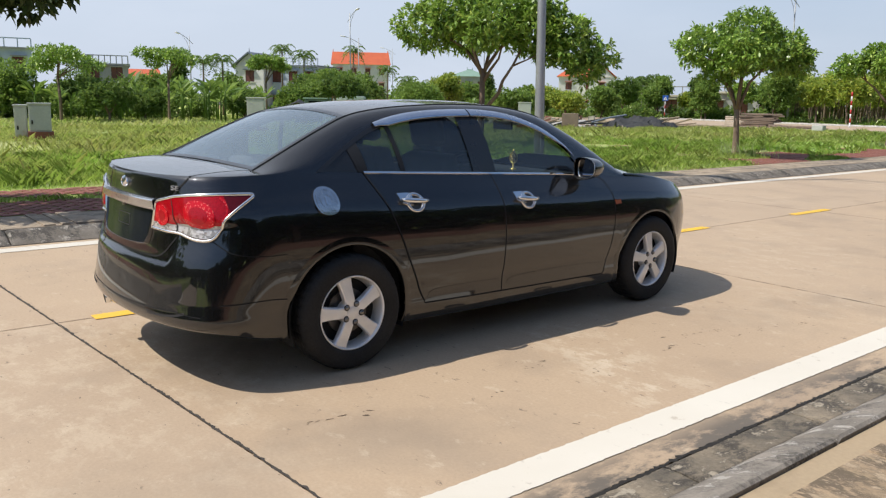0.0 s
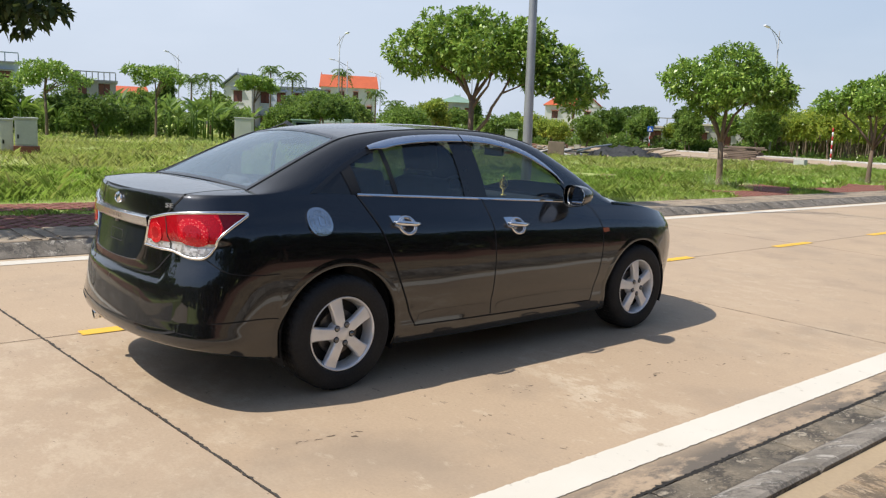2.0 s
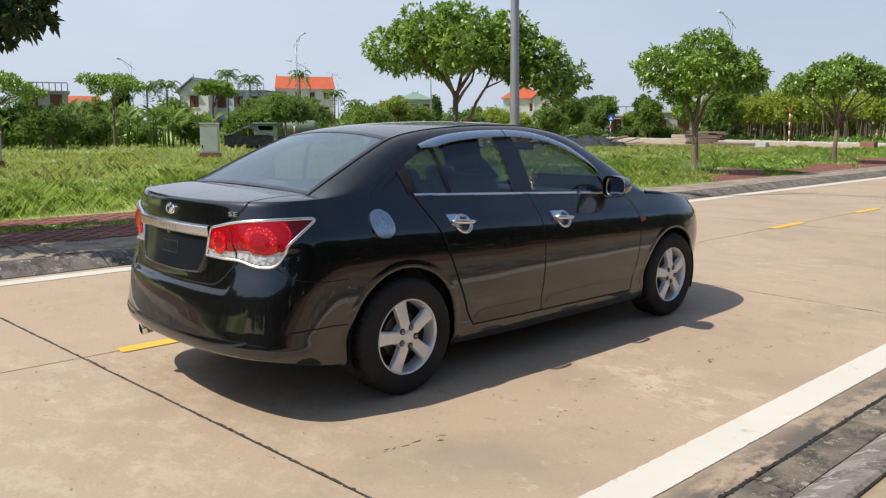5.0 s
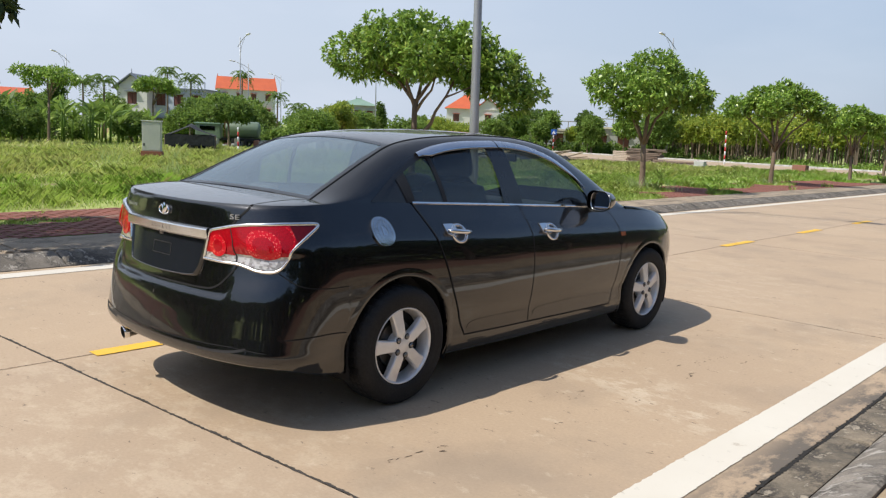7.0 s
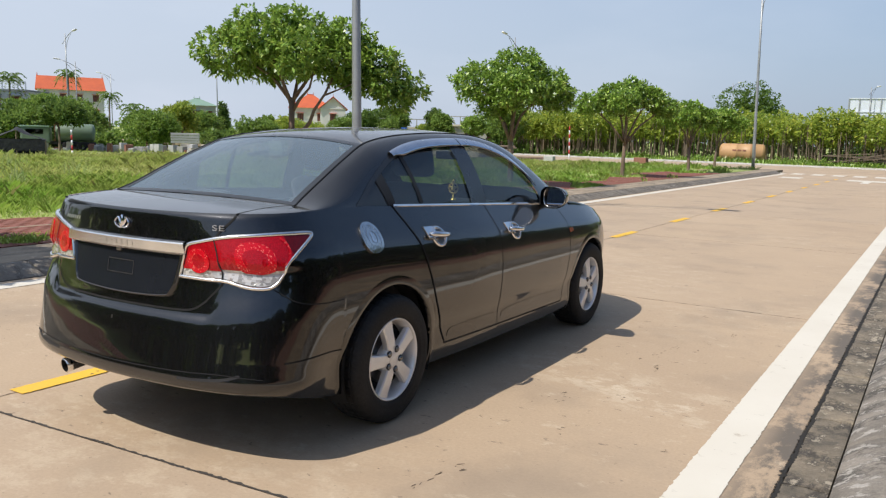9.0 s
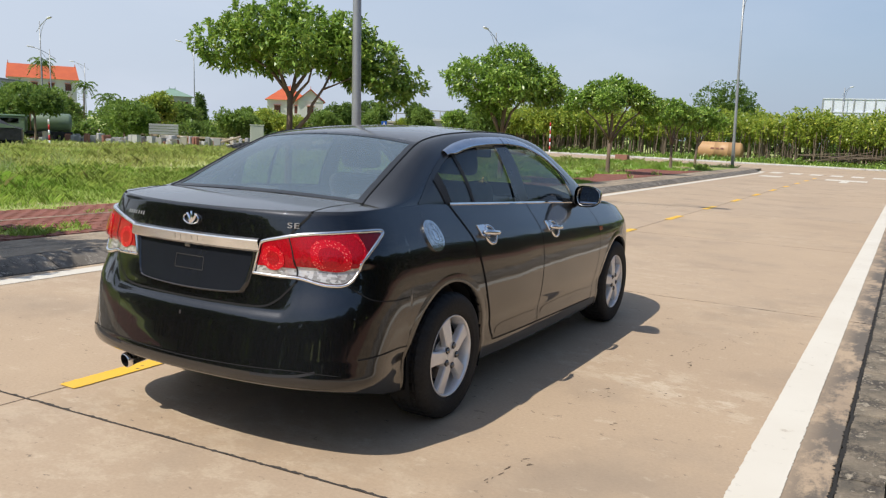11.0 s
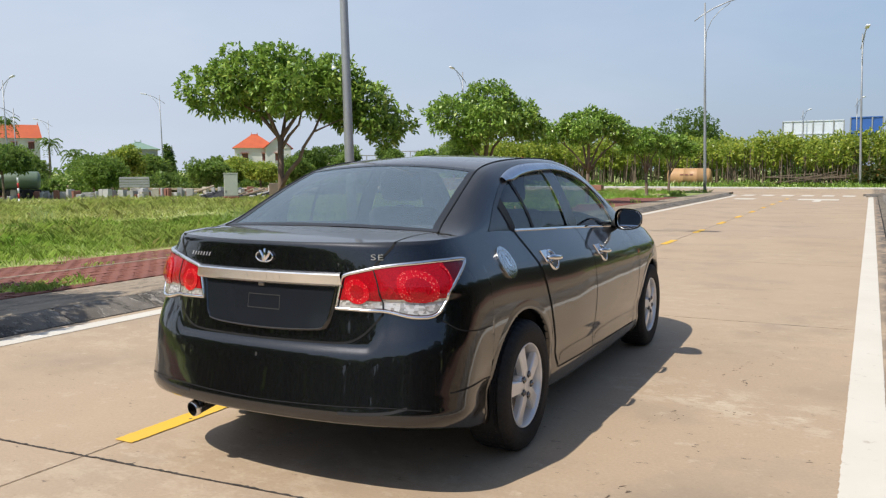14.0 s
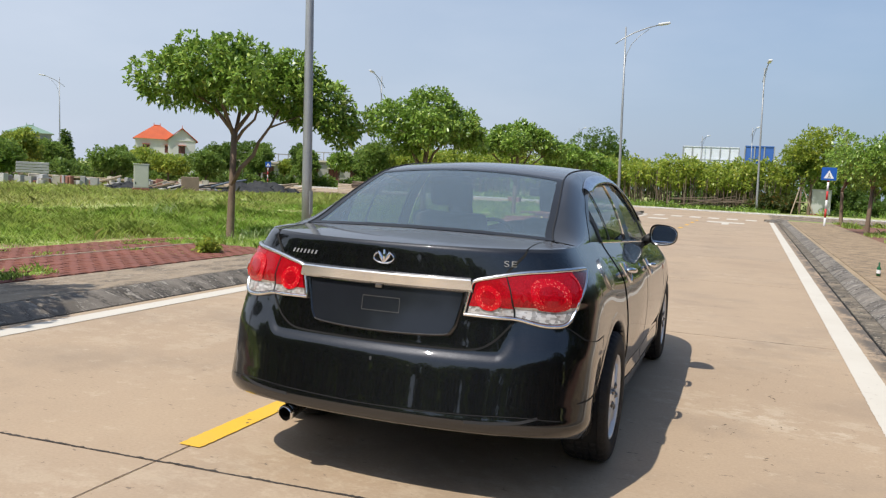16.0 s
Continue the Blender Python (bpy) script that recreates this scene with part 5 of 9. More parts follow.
def wheel(car, x, u, z, sx, seed):
    w = new("wheel")
    w.parent = car
    w.matrix_basis = Matrix.Translation((x, u, z)) @ Matrix.Rotation(seed, 4, "X") @ (Matrix.Identity(4) if sx > 0 else Matrix.Rotation(math.pi, 4, "Z"))
    R, r = 0.325, 0.208
    tyre = [(-0.195, 0.200), (-0.205, 0.215), (-0.212, 0.25), (-0.208, 0.288), (-0.196, 0.310), (-0.175, 0.3215), (-0.165, R - 0.002)]
    for k in range(4):
        c = -0.150 + 0.034 * k
        tyre += [(c, R), (c + 0.0115, R), (c + 0.013, R - 0.008), (c + 0.0205, R - 0.008), (c + 0.022, R)]
    tyre += [(-0.022, R - 0.002), (-0.012, 0.320), (0.004, 0.309), (0.013, 0.290), (0.0145, 0.262), (0.012, 0.240), (0.013, 0.232), (0.006, 0.217), (-0.004, 0.207), (-0.012, 0.202)]
    bm = bmesh.new()
    add_lathe(bm, tyre, 160, "x")
    # cross cuts in the tread blocks
    for v in bm.verts:
        rad = math.hypot(v.co.y, v.co.z)
        if rad > 0.3195 and round(math.atan2(v.co.z, v.co.y) / (2 * math.pi / 160)) % 4 == 0:
            v.co.y *= 1 - 0.007 / rad
            v.co.z *= 1 - 0.007 / rad
    t = part("tyre", bm, "rubber", w, "black tyre with grooved tread", smooth=True)
    t.data.polygons.foreach_set("use_smooth", [abs(p.normal.x) > 0.25 for p in t.data.polygons])
    bm = bmesh.new()
    add_lathe(bm, [(-0.19, 0.196), (-0.18, 0.185), (-0.10, 0.180), (-0.05, 0.186), (-0.024, 0.1935)], 60, "x")
    part("rim_barrel", bm, "alloy", w, "silver inner barrel of the rim", smooth=True)
    rim = [(-0.024, 0.1935), (-0.006, 0.198), (0.002, 0.203), (0.004, 0.208), (-0.002, 0.211), (-0.012, 0.205)]
    bm = bmesh.new()
    add_lathe(bm, rim, 72, "x")
    rim_ob = part("rim", bm, "alloy", w, "silver alloy rim", smooth=True)
    # five broad spokes, each a raised bar that widens outwards
    for k in range(5):
        a = 2 * math.pi * k / 5
        bm = bmesh.new()
        sections = [(0.040, 0.033, -0.002, 0.030), (0.075, 0.033, 0.000, 0.034), (0.11, 0.034, -0.002, 0.034), (0.15, 0.037, -0.006, 0.032), (0.180, 0.042, -0.009, 0.028), (0.199, 0.047, -0.010, 0.02)]
        rings = []
        for rad, half, face, deep in sections:
            ring = []
            for y, x0 in ((-half, face - deep), (-half * 0.97, face - 0.006), (-half * 0.80, face + 0.001), (0.0, face + 0.002), (half * 0.80, face + 0.001), (half * 0.97, face - 0.006), (half, face - deep)):
                ring.append(bm.verts.new((x0, rad * math.cos(a) - y * math.sin(a), rad * math.sin(a) + y * math.cos(a))))
            rings.append(ring)
        for p, q in zip(rings, rings[1:]):
            for i in range(6):
                bm.faces.new((p[i], p[i + 1], q[i + 1], q[i]))
        part("spoke", bm, "alloy", rim_ob)
    bm = bmesh.new()
    add_lathe(bm, [(-0.06, 0.072), (-0.012, 0.070), (-0.006, 0.066), (-0.004, 0.045), (0.0, 0.040), (0.002, 0.034), (0.003, 0.0005)], 40, "x")
    part("hub", bm, "alloy", rim_ob, "silver hub with cap", smooth=True)
    for k in range(5):
        a = 2 * math.pi * (k + 0.5) / 5
        bm = bmesh.new()
        add_lathe(bm, [(0.0015, 0.0180), (0.0035, 0.0172), (0.0035, 0.0005)], 16, "x")
        bmesh.ops.translate(bm, verts=bm.verts, vec=(0, 0.054 * math.cos(a), 0.054 * math.sin(a)))
        part("nut_seat", bm, "well", rim_ob, "dark recess round the wheel nut", smooth=True)
        bm = bmesh.new()
        add_lathe(bm, [(-0.02, 0.0135), (0.001, 0.0135), (0.007, 0.010), (0.007, 0.0005)], 12, "x")
        bmesh.ops.translate(bm, verts=bm.verts, vec=(0.004, 0.054 * math.cos(a), 0.054 * math.sin(a)))
        part("wheel_nut", bm, "exhaust", rim_ob, "dull steel wheel nut", smooth=True)
    bm = bmesh.new()
    add_lathe(bm, [(-0.060, 0.02), (-0.060, 0.128), (-0.074, 0.128), (-0.074, 0.02)], 40, "x")
    part("brake_disc", bm, "disc", w, "dull steel brake disc")
    bm = bmesh.new()
    add_lathe(bm, [(-0.075, 0.0005), (-0.075, 0.183)], 32, "x")
    part("wheel_back", bm, "well", w)
    return w


def tail_lights(car):
    outline = spline([(0.425, 0.812), (0.440, 0.86), (0.468, 0.925), (0.492, 0.950), (0.58, 0.968), (0.72, 0.990), (0.90, 1.003), (1.06, 1.004), (1.17, 1.002), (1.198, 0.994), (1.150, 0.974), (1.072, 0.944), (1.01, 0.915), (0.958, 0.884), (0.918, 0.842), (0.888, 0.804), (0.858, 0.784), (0.82, 0.779), (0.765, 0.784), (0.66, 0.804), (0.54, 0.809), (0.425, 0.812)], 5)[:-1]
    seam = 0.655

    def wave(a):
        """Border between the red and the clear glass."""
        if a < seam:
            return 0.848 - 0.030 * math.exp(-((a - 0.55) / 0.045) ** 2)
        return 0.862 - 0.044 * math.exp(-((a - 0.79) / 0.065) ** 2) + 0.10 * max(0.0, a - 0.93)

    def clip(poly, keep):
        """Keeps the part of a closed outline where keep is positive."""
        out = []
        for p, q in zip(poly, poly[1:] + poly[:1]):
            kp, kq = keep(p), keep(q)
            if kp >= 0:
                out.append(p)
            if kp * kq < 0:
                t = kp / (kp - kq)
                out.append((lerp(p[0], q[0], t), lerp(p[1], q[1], t)))
        return out

    def shrink(poly, k):
        cx = sum(p[0] for p in poly) / len(poly)
        cz = sum(p[1] for p in poly) / len(poly)
        return [(cx + (p[0] - cx) * (1 - k * 0.85), cz + (p[1] - cz) * (1 - k * 1.6)) for p in poly]

    for sx in (1, -1):
        lamp = new("tail_light")
        lamp.parent = car
        tagged(lamp, "large red tail light with clear lower lens in a chrome frame")
        where = lambda pts, off, sx=sx: on_tail(pts, off, sx)  # noqa: E731
        fill("lamp_bowl", outline, where, "plastic", lamp, 0.003, "dark lamp bowl")
        inside = shrink(outline, 0.055)
        for name, lo, hi in (("inner", 0.0, seam - 0.0035), ("outer", seam + 0.0035, 3.0)):
            own = clip(clip(inside, lambda p: p[0] - lo), lambda p: hi - p[0])
            red = clip(own, lambda p: p[1] - wave(p[0]))
            clear = clip(own, lambda p: wave(p[0]) - p[1])
            if name == "outer":
                bright = clip(red, lambda p: 1.00 - 0.3 * (p[1] - 0.93) - p[0])
                darker = clip(red, lambda p: p[0] - 1.00 + 0.3 * (p[1] - 0.93))
                fill("red_lens", bright, where, "red_mid", lamp, 0.013, "glossy red lens", wall=0.009)
                fill("side_lens", darker, where, "red_dark", lamp, 0.012, "dark red side lens", wall=0.008)
            else:
                fill("red_lens", red, where, "red_mid", lamp, 0.013, "glossy red lens", wall=0.009)
            fill("clear_lens", clear, where, "clear", lamp, 0.011, "clear ribbed lens", wall=0.008)
        for (ca, cz), rr in (((0.545, 0.885), 0.052), ((0.825, 0.905), 0.068)):
            disc = [(ca + rr * 1.2 * math.cos(t), cz + rr * math.sin(t)) for t in [2 * math.pi * i / 36 for i in range(36)]]
            fill("lens_dome", clip(disc, lambda p: p[1] - wave(p[0]) - 0.004), where, "red", lamp, 0.017, "round dome moulded in the red lens", wall=0.006)
            disc = [(ca + rr * 0.66 * math.cos(t), cz + rr * 0.55 * math.sin(t)) for t in [2 * math.pi * i / 28 for i in range(28)]]
            fill("lens_bowl", disc, where, "red_mid", lamp, 0.0180, "bulb bowl moulded in the lens", wall=0.003)
        # curved rib where the lens turns to the side
        ribbon("lens_rib", spline([(0.945, 0.880), (0.972, 0.905), (0.985, 0.935), (0.980, 0.965), (0.955, 0.988)], 6), where, 0.012, "red", lamp, 0.0165, "bright red rib in the lens")
        ring = outline + outline[:1]
        rows = []
        for i, p in enumerate(ring):
            q = ring[i - 1] if i else ring[-2]
            r = ring[i + 1] if i < len(ring) - 1 else ring[1]
            d = math.hypot(r[0] - q[0], r[1] - q[1])
            nx, nz = -(r[1] - q[1]) / d, (r[0] - q[0]) / d
            rows.append([where([(p[0] + nx * k * 0.7, p[1] + nz * k)], o)[0] for k, o in ((0.009, 0.002), (0.008, 0.011), (0.003, 0.017), (-0.004, 0.0165), (-0.008, 0.008))])
        sheet("chrome_frame", rows, "satin", lamp, "bright chrome frame", merge=False)
        ribbon("lamp_seam", [(seam, lerp(0.800, 0.985, i / 12)) for i in range(13)], where, 0.0065, "well", lamp, 0.0145, "dark seam")


def tail_trim(car):
    # panel gap of the trunk lid, down from the deck and across below the number plate bay
    gap = spline([(0.798, 1.080), (0.785, 1.066), (0.735, 1.035), (0.685, 1.005), (0.657, 0.978), (0.650, 0.90), (0.652, 0.80), (0.640, 0.778), (0.600, 0.738), (0.560, 0.705), (0.50, 0.676), (0.42, 0.666), (0.2, 0.663), (0.0, 0.662)], 8)
    line = gap + [(-a, z) for a, z in gap[::-1][1:]]
    ribbon("lid_gap", line, on_tail, 0.009, "well", car, 0.002, "dark gap round the trunk lid")
    # bumper seam along its lower edge
    seam = spline([(-0.86, 0.405), (-0.70, 0.418), (-0.45, 0.412), (0.0, 0.405), (0.45, 0.412), (0.70, 0.418), (0.86, 0.405)], 10)
    ribbon("bumper_crease", seam, on_tail, 0.004, "well", car, 0.0015, "fine crease in the bumper")
    for sg in (1, -1):
        groove = spline([(sg * 0.95, 0.468), (sg * 1.10, 0.470), (sg * 1.28, 0.466), (sg * 1.42, 0.456)], 8)
        ribbon("bumper_slot", groove, on_tail, 0.006, "well", car, 0.0012, "dark pressed groove at the bumper's corner")
        slot = spline([(sg * 0.46, 0.385), (sg * 0.58, 0.388), (sg * 0.70, 0.398), (sg * 0.78, 0.418)], 8)
        ribbon("bumper_slot", slot, on_tail, 0.012, "plastic", car, 0.0012, "narrow black slot low in the bumper")
    ribbon("bumper_seam", spline([(0.87, 0.778), (1.0, 0.722), (1.2, 0.698), (1.42, 0.694)], 8), on_tail, 0.0045, "well", car, 0.0015, "seam above the bumper")
    ribbon("bumper_seam", spline([(-0.87, 0.778), (-1.0, 0.722), (-1.2, 0.698), (-1.42, 0.694)], 8), on_tail, 0.0045, "well", car, 0.0015, "seam above the bumper")
    # chrome bar
    rows = []
    for i in range(49):
        a = lerp(-0.475, 0.475, i / 48)
        rows.append(on_tail([(a, 0.962)], 0.004) + on_tail([(a, 0.960)], 0.013) + on_tail([(a, 0.955)], 0.024) + on_tail([(a, 0.950)], 0.028) + on_tail([(a, 0.913)], 0.0255) + on_tail([(a, 0.905)], 0.018) + on_tail([(a, 0.904)], 0.002))
    bar = sheet("trunk_bar", rows, "satin", car, "satin chrome bar across the trunk lid", smooth=False, merge=False)
    for i, x in enumerate((-0.105, -0.062, -0.02, 0.022, 0.065, 0.105)):
        rows = [on_tail([(x - 0.013, z)], o) + on_tail([(x + 0.013, z)], o) for z, o in ((0.921, 0.0275), (0.942, 0.0288))]
        sheet("embossed_mark", rows, "satin", bar, "embossed mark", smooth=False, merge=False)
    # number plate bay with its bright lower edge and an empty plate holder
    bay = spline([(-0.425, 0.898), (-0.395, 0.80), (-0.368, 0.742), (-0.31, 0.718), (0.0, 0.708), (0.31, 0.718), (0.368, 0.742), (0.395, 0.80), (0.425, 0.898)], 8)
    def tilted(pts, off):
        return [on_tail([p], off + 0.016 * (0.90 - p[1]) / 0.2)[0] for p in pts]

    fill("plate_bay", bay, tilted, "bay", car, 0.0025, "smooth black number plate bay")
    rows = []
    for i, p in enumerate(bay):
        c = (p[0] * 0.985, 0.80 + (p[1] - 0.80) * 0.97)
        o = (p[0] * 1.03, 0.80 + (p[1] - 0.80) * 1.08)
        rows.append(tilted([c], 0.003) + tilted([((p[0] * 3 + c[0]) / 4, (p[1] * 3 + c[1]) / 4)], 0.008) + tilted([p], 0.009) + on_tail([o], 0.001))
    sheet("bay_edge", rows, "paint", car, "raised rounded edge of the plate bay", merge=False)
    holder = [(-0.10, 0.850), (0.10, 0.850), (0.10, 0.790), (-0.10, 0.790), (-0.10, 0.850)]
    for p, q in zip(holder, holder[1:]):
        ribbon("plate_holder", [(lerp(p[0], q[0], t / 6), lerp(p[1], q[1], t / 6)) for t in range(7)], tilted, 0.004, "disc", car, 0.0045, "thin raised line of the plate holder")
    part("lid_latch", box(-0.03, 0.0, -0.912, -0.885, 0.888, 0.903, 0.003), "exhaust", car, "small metal latch")
    # round maker's mark: an oval ring with a three-lobed fan
    badge = new("badge")
    badge.parent = car
    tagged(badge, "chrome oval badge on the trunk lid")
    rows = []
    arc = [(0.064 * math.cos(t), 1.017 + 0.027 * math.sin(t)) for t in [radians(128 + 284 * i / 48) for i in range(49)]]
    for i, p in enumerate(arc):
        c = (p[0] * 0.86, 1.017 + (p[1] - 1.017) * 0.74)
        rows.append(on_tail([p], 0.003) + on_tail([p], 0.010) + on_tail([((p[0] + c[0]) / 2, (p[1] + c[1]) / 2)], 0.013) + on_tail([c], 0.010) + on_tail([c], 0.003))
    sheet("badge_ring", rows, "chrome", badge, merge=False)
    for base, tip, wide in (((0.0, 0.995), (0.0, 1.050), 0.010), ((-0.004, 0.995), (-0.034, 1.042), 0.011), ((0.004, 0.995), (0.034, 1.042), 0.011)):
        rows = []
        for i in range(9):
            t = i / 8
            w = wide * math.sin(math.pi * min(0.97, 0.08 + 0.75 * t))
            c = (lerp(base[0], tip[0], t), lerp(base[1], tip[1], t))
            rows.append(on_tail([(c[0] - w, c[1])], 0.004) + on_tail([c], 0.013) + on_tail([(c[0] + w, c[1])], 0.004))
        sheet("badge_petal", rows, "chrome", badge, merge=False)
    # model lettering as plain raised bars, and the trim letters
    for i in range(7):
        a0 = -0.600 + i * 0.026
        rows = [on_tail([(a0 + (z - 1.0) * 0.2, z)], 0.005) + on_tail([(a0 + 0.012 + (z - 1.0) * 0.2, z)], 0.005) for z in (1.002, 1.019)]
        sheet("letter_bar", rows, "letters", car, "small raised chrome letter bar", smooth=False, merge=False)
    txt = bpy.data.curves.new("trim_letters", "FONT")
    txt.body, txt.size, txt.extrude, txt.align_x, txt.space_character = "SE", 0.036, 0.004, "CENTER", 1.12
    ob = new("trim_letters", txt)
    ob.parent = car
    p, q = on_tail([(0.690, 1.016)], 0.005)[0], on_tail([(0.722, 1.016)], 0.005)[0]
    ob.matrix_basis = Matrix.Translation(p) @ Matrix.Rotation(math.atan2(q[1] - p[1], q[0] - p[0]), 4, "Z") @ Matrix.Rotation(radians(88), 4, "X") @ Matrix.Diagonal((1.55, 0.95, 1, 1))
    dg = bpy.context.evaluated_depsgraph_get()
    me = bpy.data.meshes.new_from_object(ob.evaluated_get(dg))
    mb = ob.matrix_basis.copy()
    bpy.data.objects.remove(ob)
    me.materials.clear()
    me.materials.append(M["letters"])
    ob = new("trim_letters", me)
    ob.parent, ob.matrix_basis = car, mb
    tagged(ob, "chrome letters SE on the trunk lid")
    # exhaust tail pipe
    bm = tube([(-0.42, -0.55, 0.30), (-0.43, -0.74, 0.297), (-0.437, -0.80, 0.290), (-0.447, -0.905, 0.275)], [0.026, 0.027, 0.033, 0.036], 20, cap=False)
    add_tube(bm, [(-0.447, -0.905, 0.275), (-0.437, -0.81, 0.289)], [0.029, 0.027], 20, cap=False)
    pipe = part("exhaust_pipe", bm, "exhaust", car, "brushed steel exhaust tail pipe", smooth=True)
    bm = tube([(-0.4450, -0.886, 0.2778), (-0.4472, -0.907, 0.2747), (-0.4477, -0.911, 0.2741)], [0.0375, 0.0375, 0.0325], 24, cap=False)
    part("pipe_lip", bm, "satin", pipe, "chrome lip of the tail pipe", smooth=True)
    # small tow cap in the bumper
    dot = [(-0.02 + 0.006 * math.cos(t), 0.592 + 0.009 * math.sin(t)) for t in [2 * math.pi * i / 14 for i in range(14)]]
    fill("tow_cap", dot, on_tail, "exhaust", car, 0.002, "small round cap in the bumper", cuts=0, wall=0.001)
    # side repeater on each front wing
    for sx in (1, -1):
        fill("side_repeater", [(2.225, 0.805), (2.285, 0.805), (2.290, 0.778), (2.230, 0.775)], on_side, "amber", car, 0.006, "small amber side repeater", sx, 1, 0.005)


def underside(car):
    part("floor_pan", box(-0.62, 0.62, -0.55, 3.30, 0.22, 0.29, 0.02), "well", car, "dark underbody")
    part("rear_valance", box(-0.50, 0.50, -0.82, -0.50, 0.325, 0.37, 0.015), "well", car, "dark panel under the bumper")
    part("floor_pan", box(-0.835, 0.835, 0.42, 2.27, 0.235, 0.275, 0.01), "well", car, "dark underbody")
    for c, z in AXLES:
        for sx in (1, -1):
            rows = []
            for x in (0.52, 0.60, 0.70, 0.80, 0.858):
                row = []
                for i in range(25):
                    a = radians(-22 + 224 * i / 24)
                    row.append((x * sx, c + (ARCH_R + 0.004) * math.cos(a), z + (ARCH_R + 0.004) * math.sin(a)))
                rows.append(row)
            sheet("wheel_liner", rows, "well", car, "dark wheel arch liner", merge=False)
            rows = []
            for i in range(25):
                a = radians(-22 + 224 * i / 24)
                rows.append([(0.52 * sx, c + k * math.cos(a), z + k * math.sin(a)) for k in (0.05, ARCH_R)])
            sheet("wheel_liner", rows, "well", car, "dark wheel arch liner", merge=False)
            # folded lip round the arch
            rows = []
            for i in range(41):
                a = radians(-18 + 216 * i / 40)
                row = []
                for r, off in ((ARCH_R - 0.001, -0.03), (ARCH_R, 0.001), (ARCH_R + 0.004, 0.003), (ARCH_R + 0.020, 0.0028), (ARCH_R + 0.045, 0.0004)):
                    u, zz = c + r * math.cos(a), z + r * math.sin(a)
                    zz = max(zz, SILL(u))
                    p = on_side([(u, zz)], off)[0]
                    row.append((p[0] * sx, p[1], p[2]))
                rows.append(row)
            sheet("arch_lip", rows, "paint", car, "rolled black wheel arch lip", merge=False)


def seats(car):
    for x in (-0.36, 0.36):
        s = new("front_seat")
        s.parent = car
        tagged(s, "dark upholstered front seat with headrest")
        bm = box(-0.25, 0.25, 1.10, 1.60, 0.42, 0.60, 0.05)
        part("seat_cushion", bm, "seat", s, smooth=True)
        bm = bmesh.new()
        add_box(bm, -0.24, 0.24, -0.07, 0.07, 0.0, 0.62, 0.055, Matrix.Translation((0, 1.10, 0.55)) @ Matrix.Rotation(radians(17), 4, "X"))
        part("seat_back", bm, "seat", s, smooth=True)
        bm = bmesh.new()
        add_box(bm, -0.14, 0.14, -0.05, 0.05, 0.66, 0.86, 0.045, Matrix.Translation((0, 1.10, 0.55)) @ Matrix.Rotation(radians(14), 4, "X"))
        part("headrest", bm, "seat", s, smooth=True)
        s.location.x = x
    r = new("rear_bench")
    r.parent = car
    tagged(r, "dark rear bench with headrests")
    part("bench_cushion", box(-0.62, 0.62, 0.12, 0.62, 0.42, 0.58, 0.05), "seat", r, smooth=True)
    bm = bmesh.new()
    add_box(bm, -0.62, 0.62, -0.07, 0.07, 0.0, 0.58, 0.05, Matrix.Translation((0, 0.16, 0.52)) @ Matrix.Rotation(radians(22), 4, "X"))
    part("bench_back", bm, "seat", r, smooth=True)
    for x in (-0.36, 0.36):
        bm = bmesh.new()
        add_box(bm, x - 0.13, x + 0.13, -0.045, 0.045, 0.50, 0.62, 0.04, Matrix.Translation((0, 0.16, 0.52)) @ Matrix.Rotation(radians(20), 4, "X"))
        part("headrest", bm, "seat", r, smooth=True)
    part("parcel_shelf", box(-0.62, 0.62, -0.42, 0.0, 1.035, 1.055, 0.008), "seat", car, "dark parcel shelf")
    part("cabin_floor", box(-0.70, 0.70, -0.1, 2.3, 0.24, 0.30, 0.01), "seat", car)
    part("cabin_wall", box(-0.66, 0.66, -0.10, -0.06, 0.3, 1.04, 0.01), "seat", car)
    for sx in (1, -1):
        part("door_lining", box(*sorted((0.70 * sx, 0.73 * sx)), 0.1, 2.1, 0.3, 0.985, 0.01), "seat", car)
    bm = box(-0.70, 0.70, 1.98, 2.40, 0.55, 0.955, 0.06)
    part("dashboard", bm, "plastic", car, "dark dashboard", smooth=True)
    ring = [(-0.36 + 0.185 * math.cos(a), 1.84 + 0.05 * math.sin(a), 0.90 + 0.175 * math.sin(a)) for a in [2 * math.pi * i / 28 for i in range(29)]]
    part("steering_wheel", tube(ring, 0.015, 8, False), "plastic", car, "black steering wheel", smooth=True)
    bm = box(-0.10, 0.10, 1.93, 1.95, 1.27, 1.33, 0.008)
    part("rear_view_mirror", bm, "plastic", car, "black rear-view mirror")
    us = [0.2 + 1.5 * i / 10 for i in range(11)]
    sheet("headliner", [[(t * (RAIL_X(u) - 0.01), u, roof_z(u, RAIL_X(u) * t) - 0.022) for t in [k / 8 * 2 - 1 for k in range(9)]] for u in us], "liner", car, "grey headliner")
    # gilt ornament on the dashboard: a foot, a short stem and a ring round a lobed disc
    bm = bmesh.new()
    ox, oy, oz = -0.035, 2.10, 1.046
    add_tube(bm, [(ox, oy, 0.950), (ox, oy, 0.962), (ox, oy, 0.968), (ox, oy, 1.008)], [0.026, 0.026, 0.006, 0.005], 12)
    ornament = part("dashboard_ornament", bm, "gilt", car, "gilt ornament standing on the dashboard", smooth=True)
    ring = [(ox + 0.040 * math.cos(a), oy, oz + 0.040 * math.sin(a)) for a in [2 * math.pi * q / 24 for q in range(25)]]
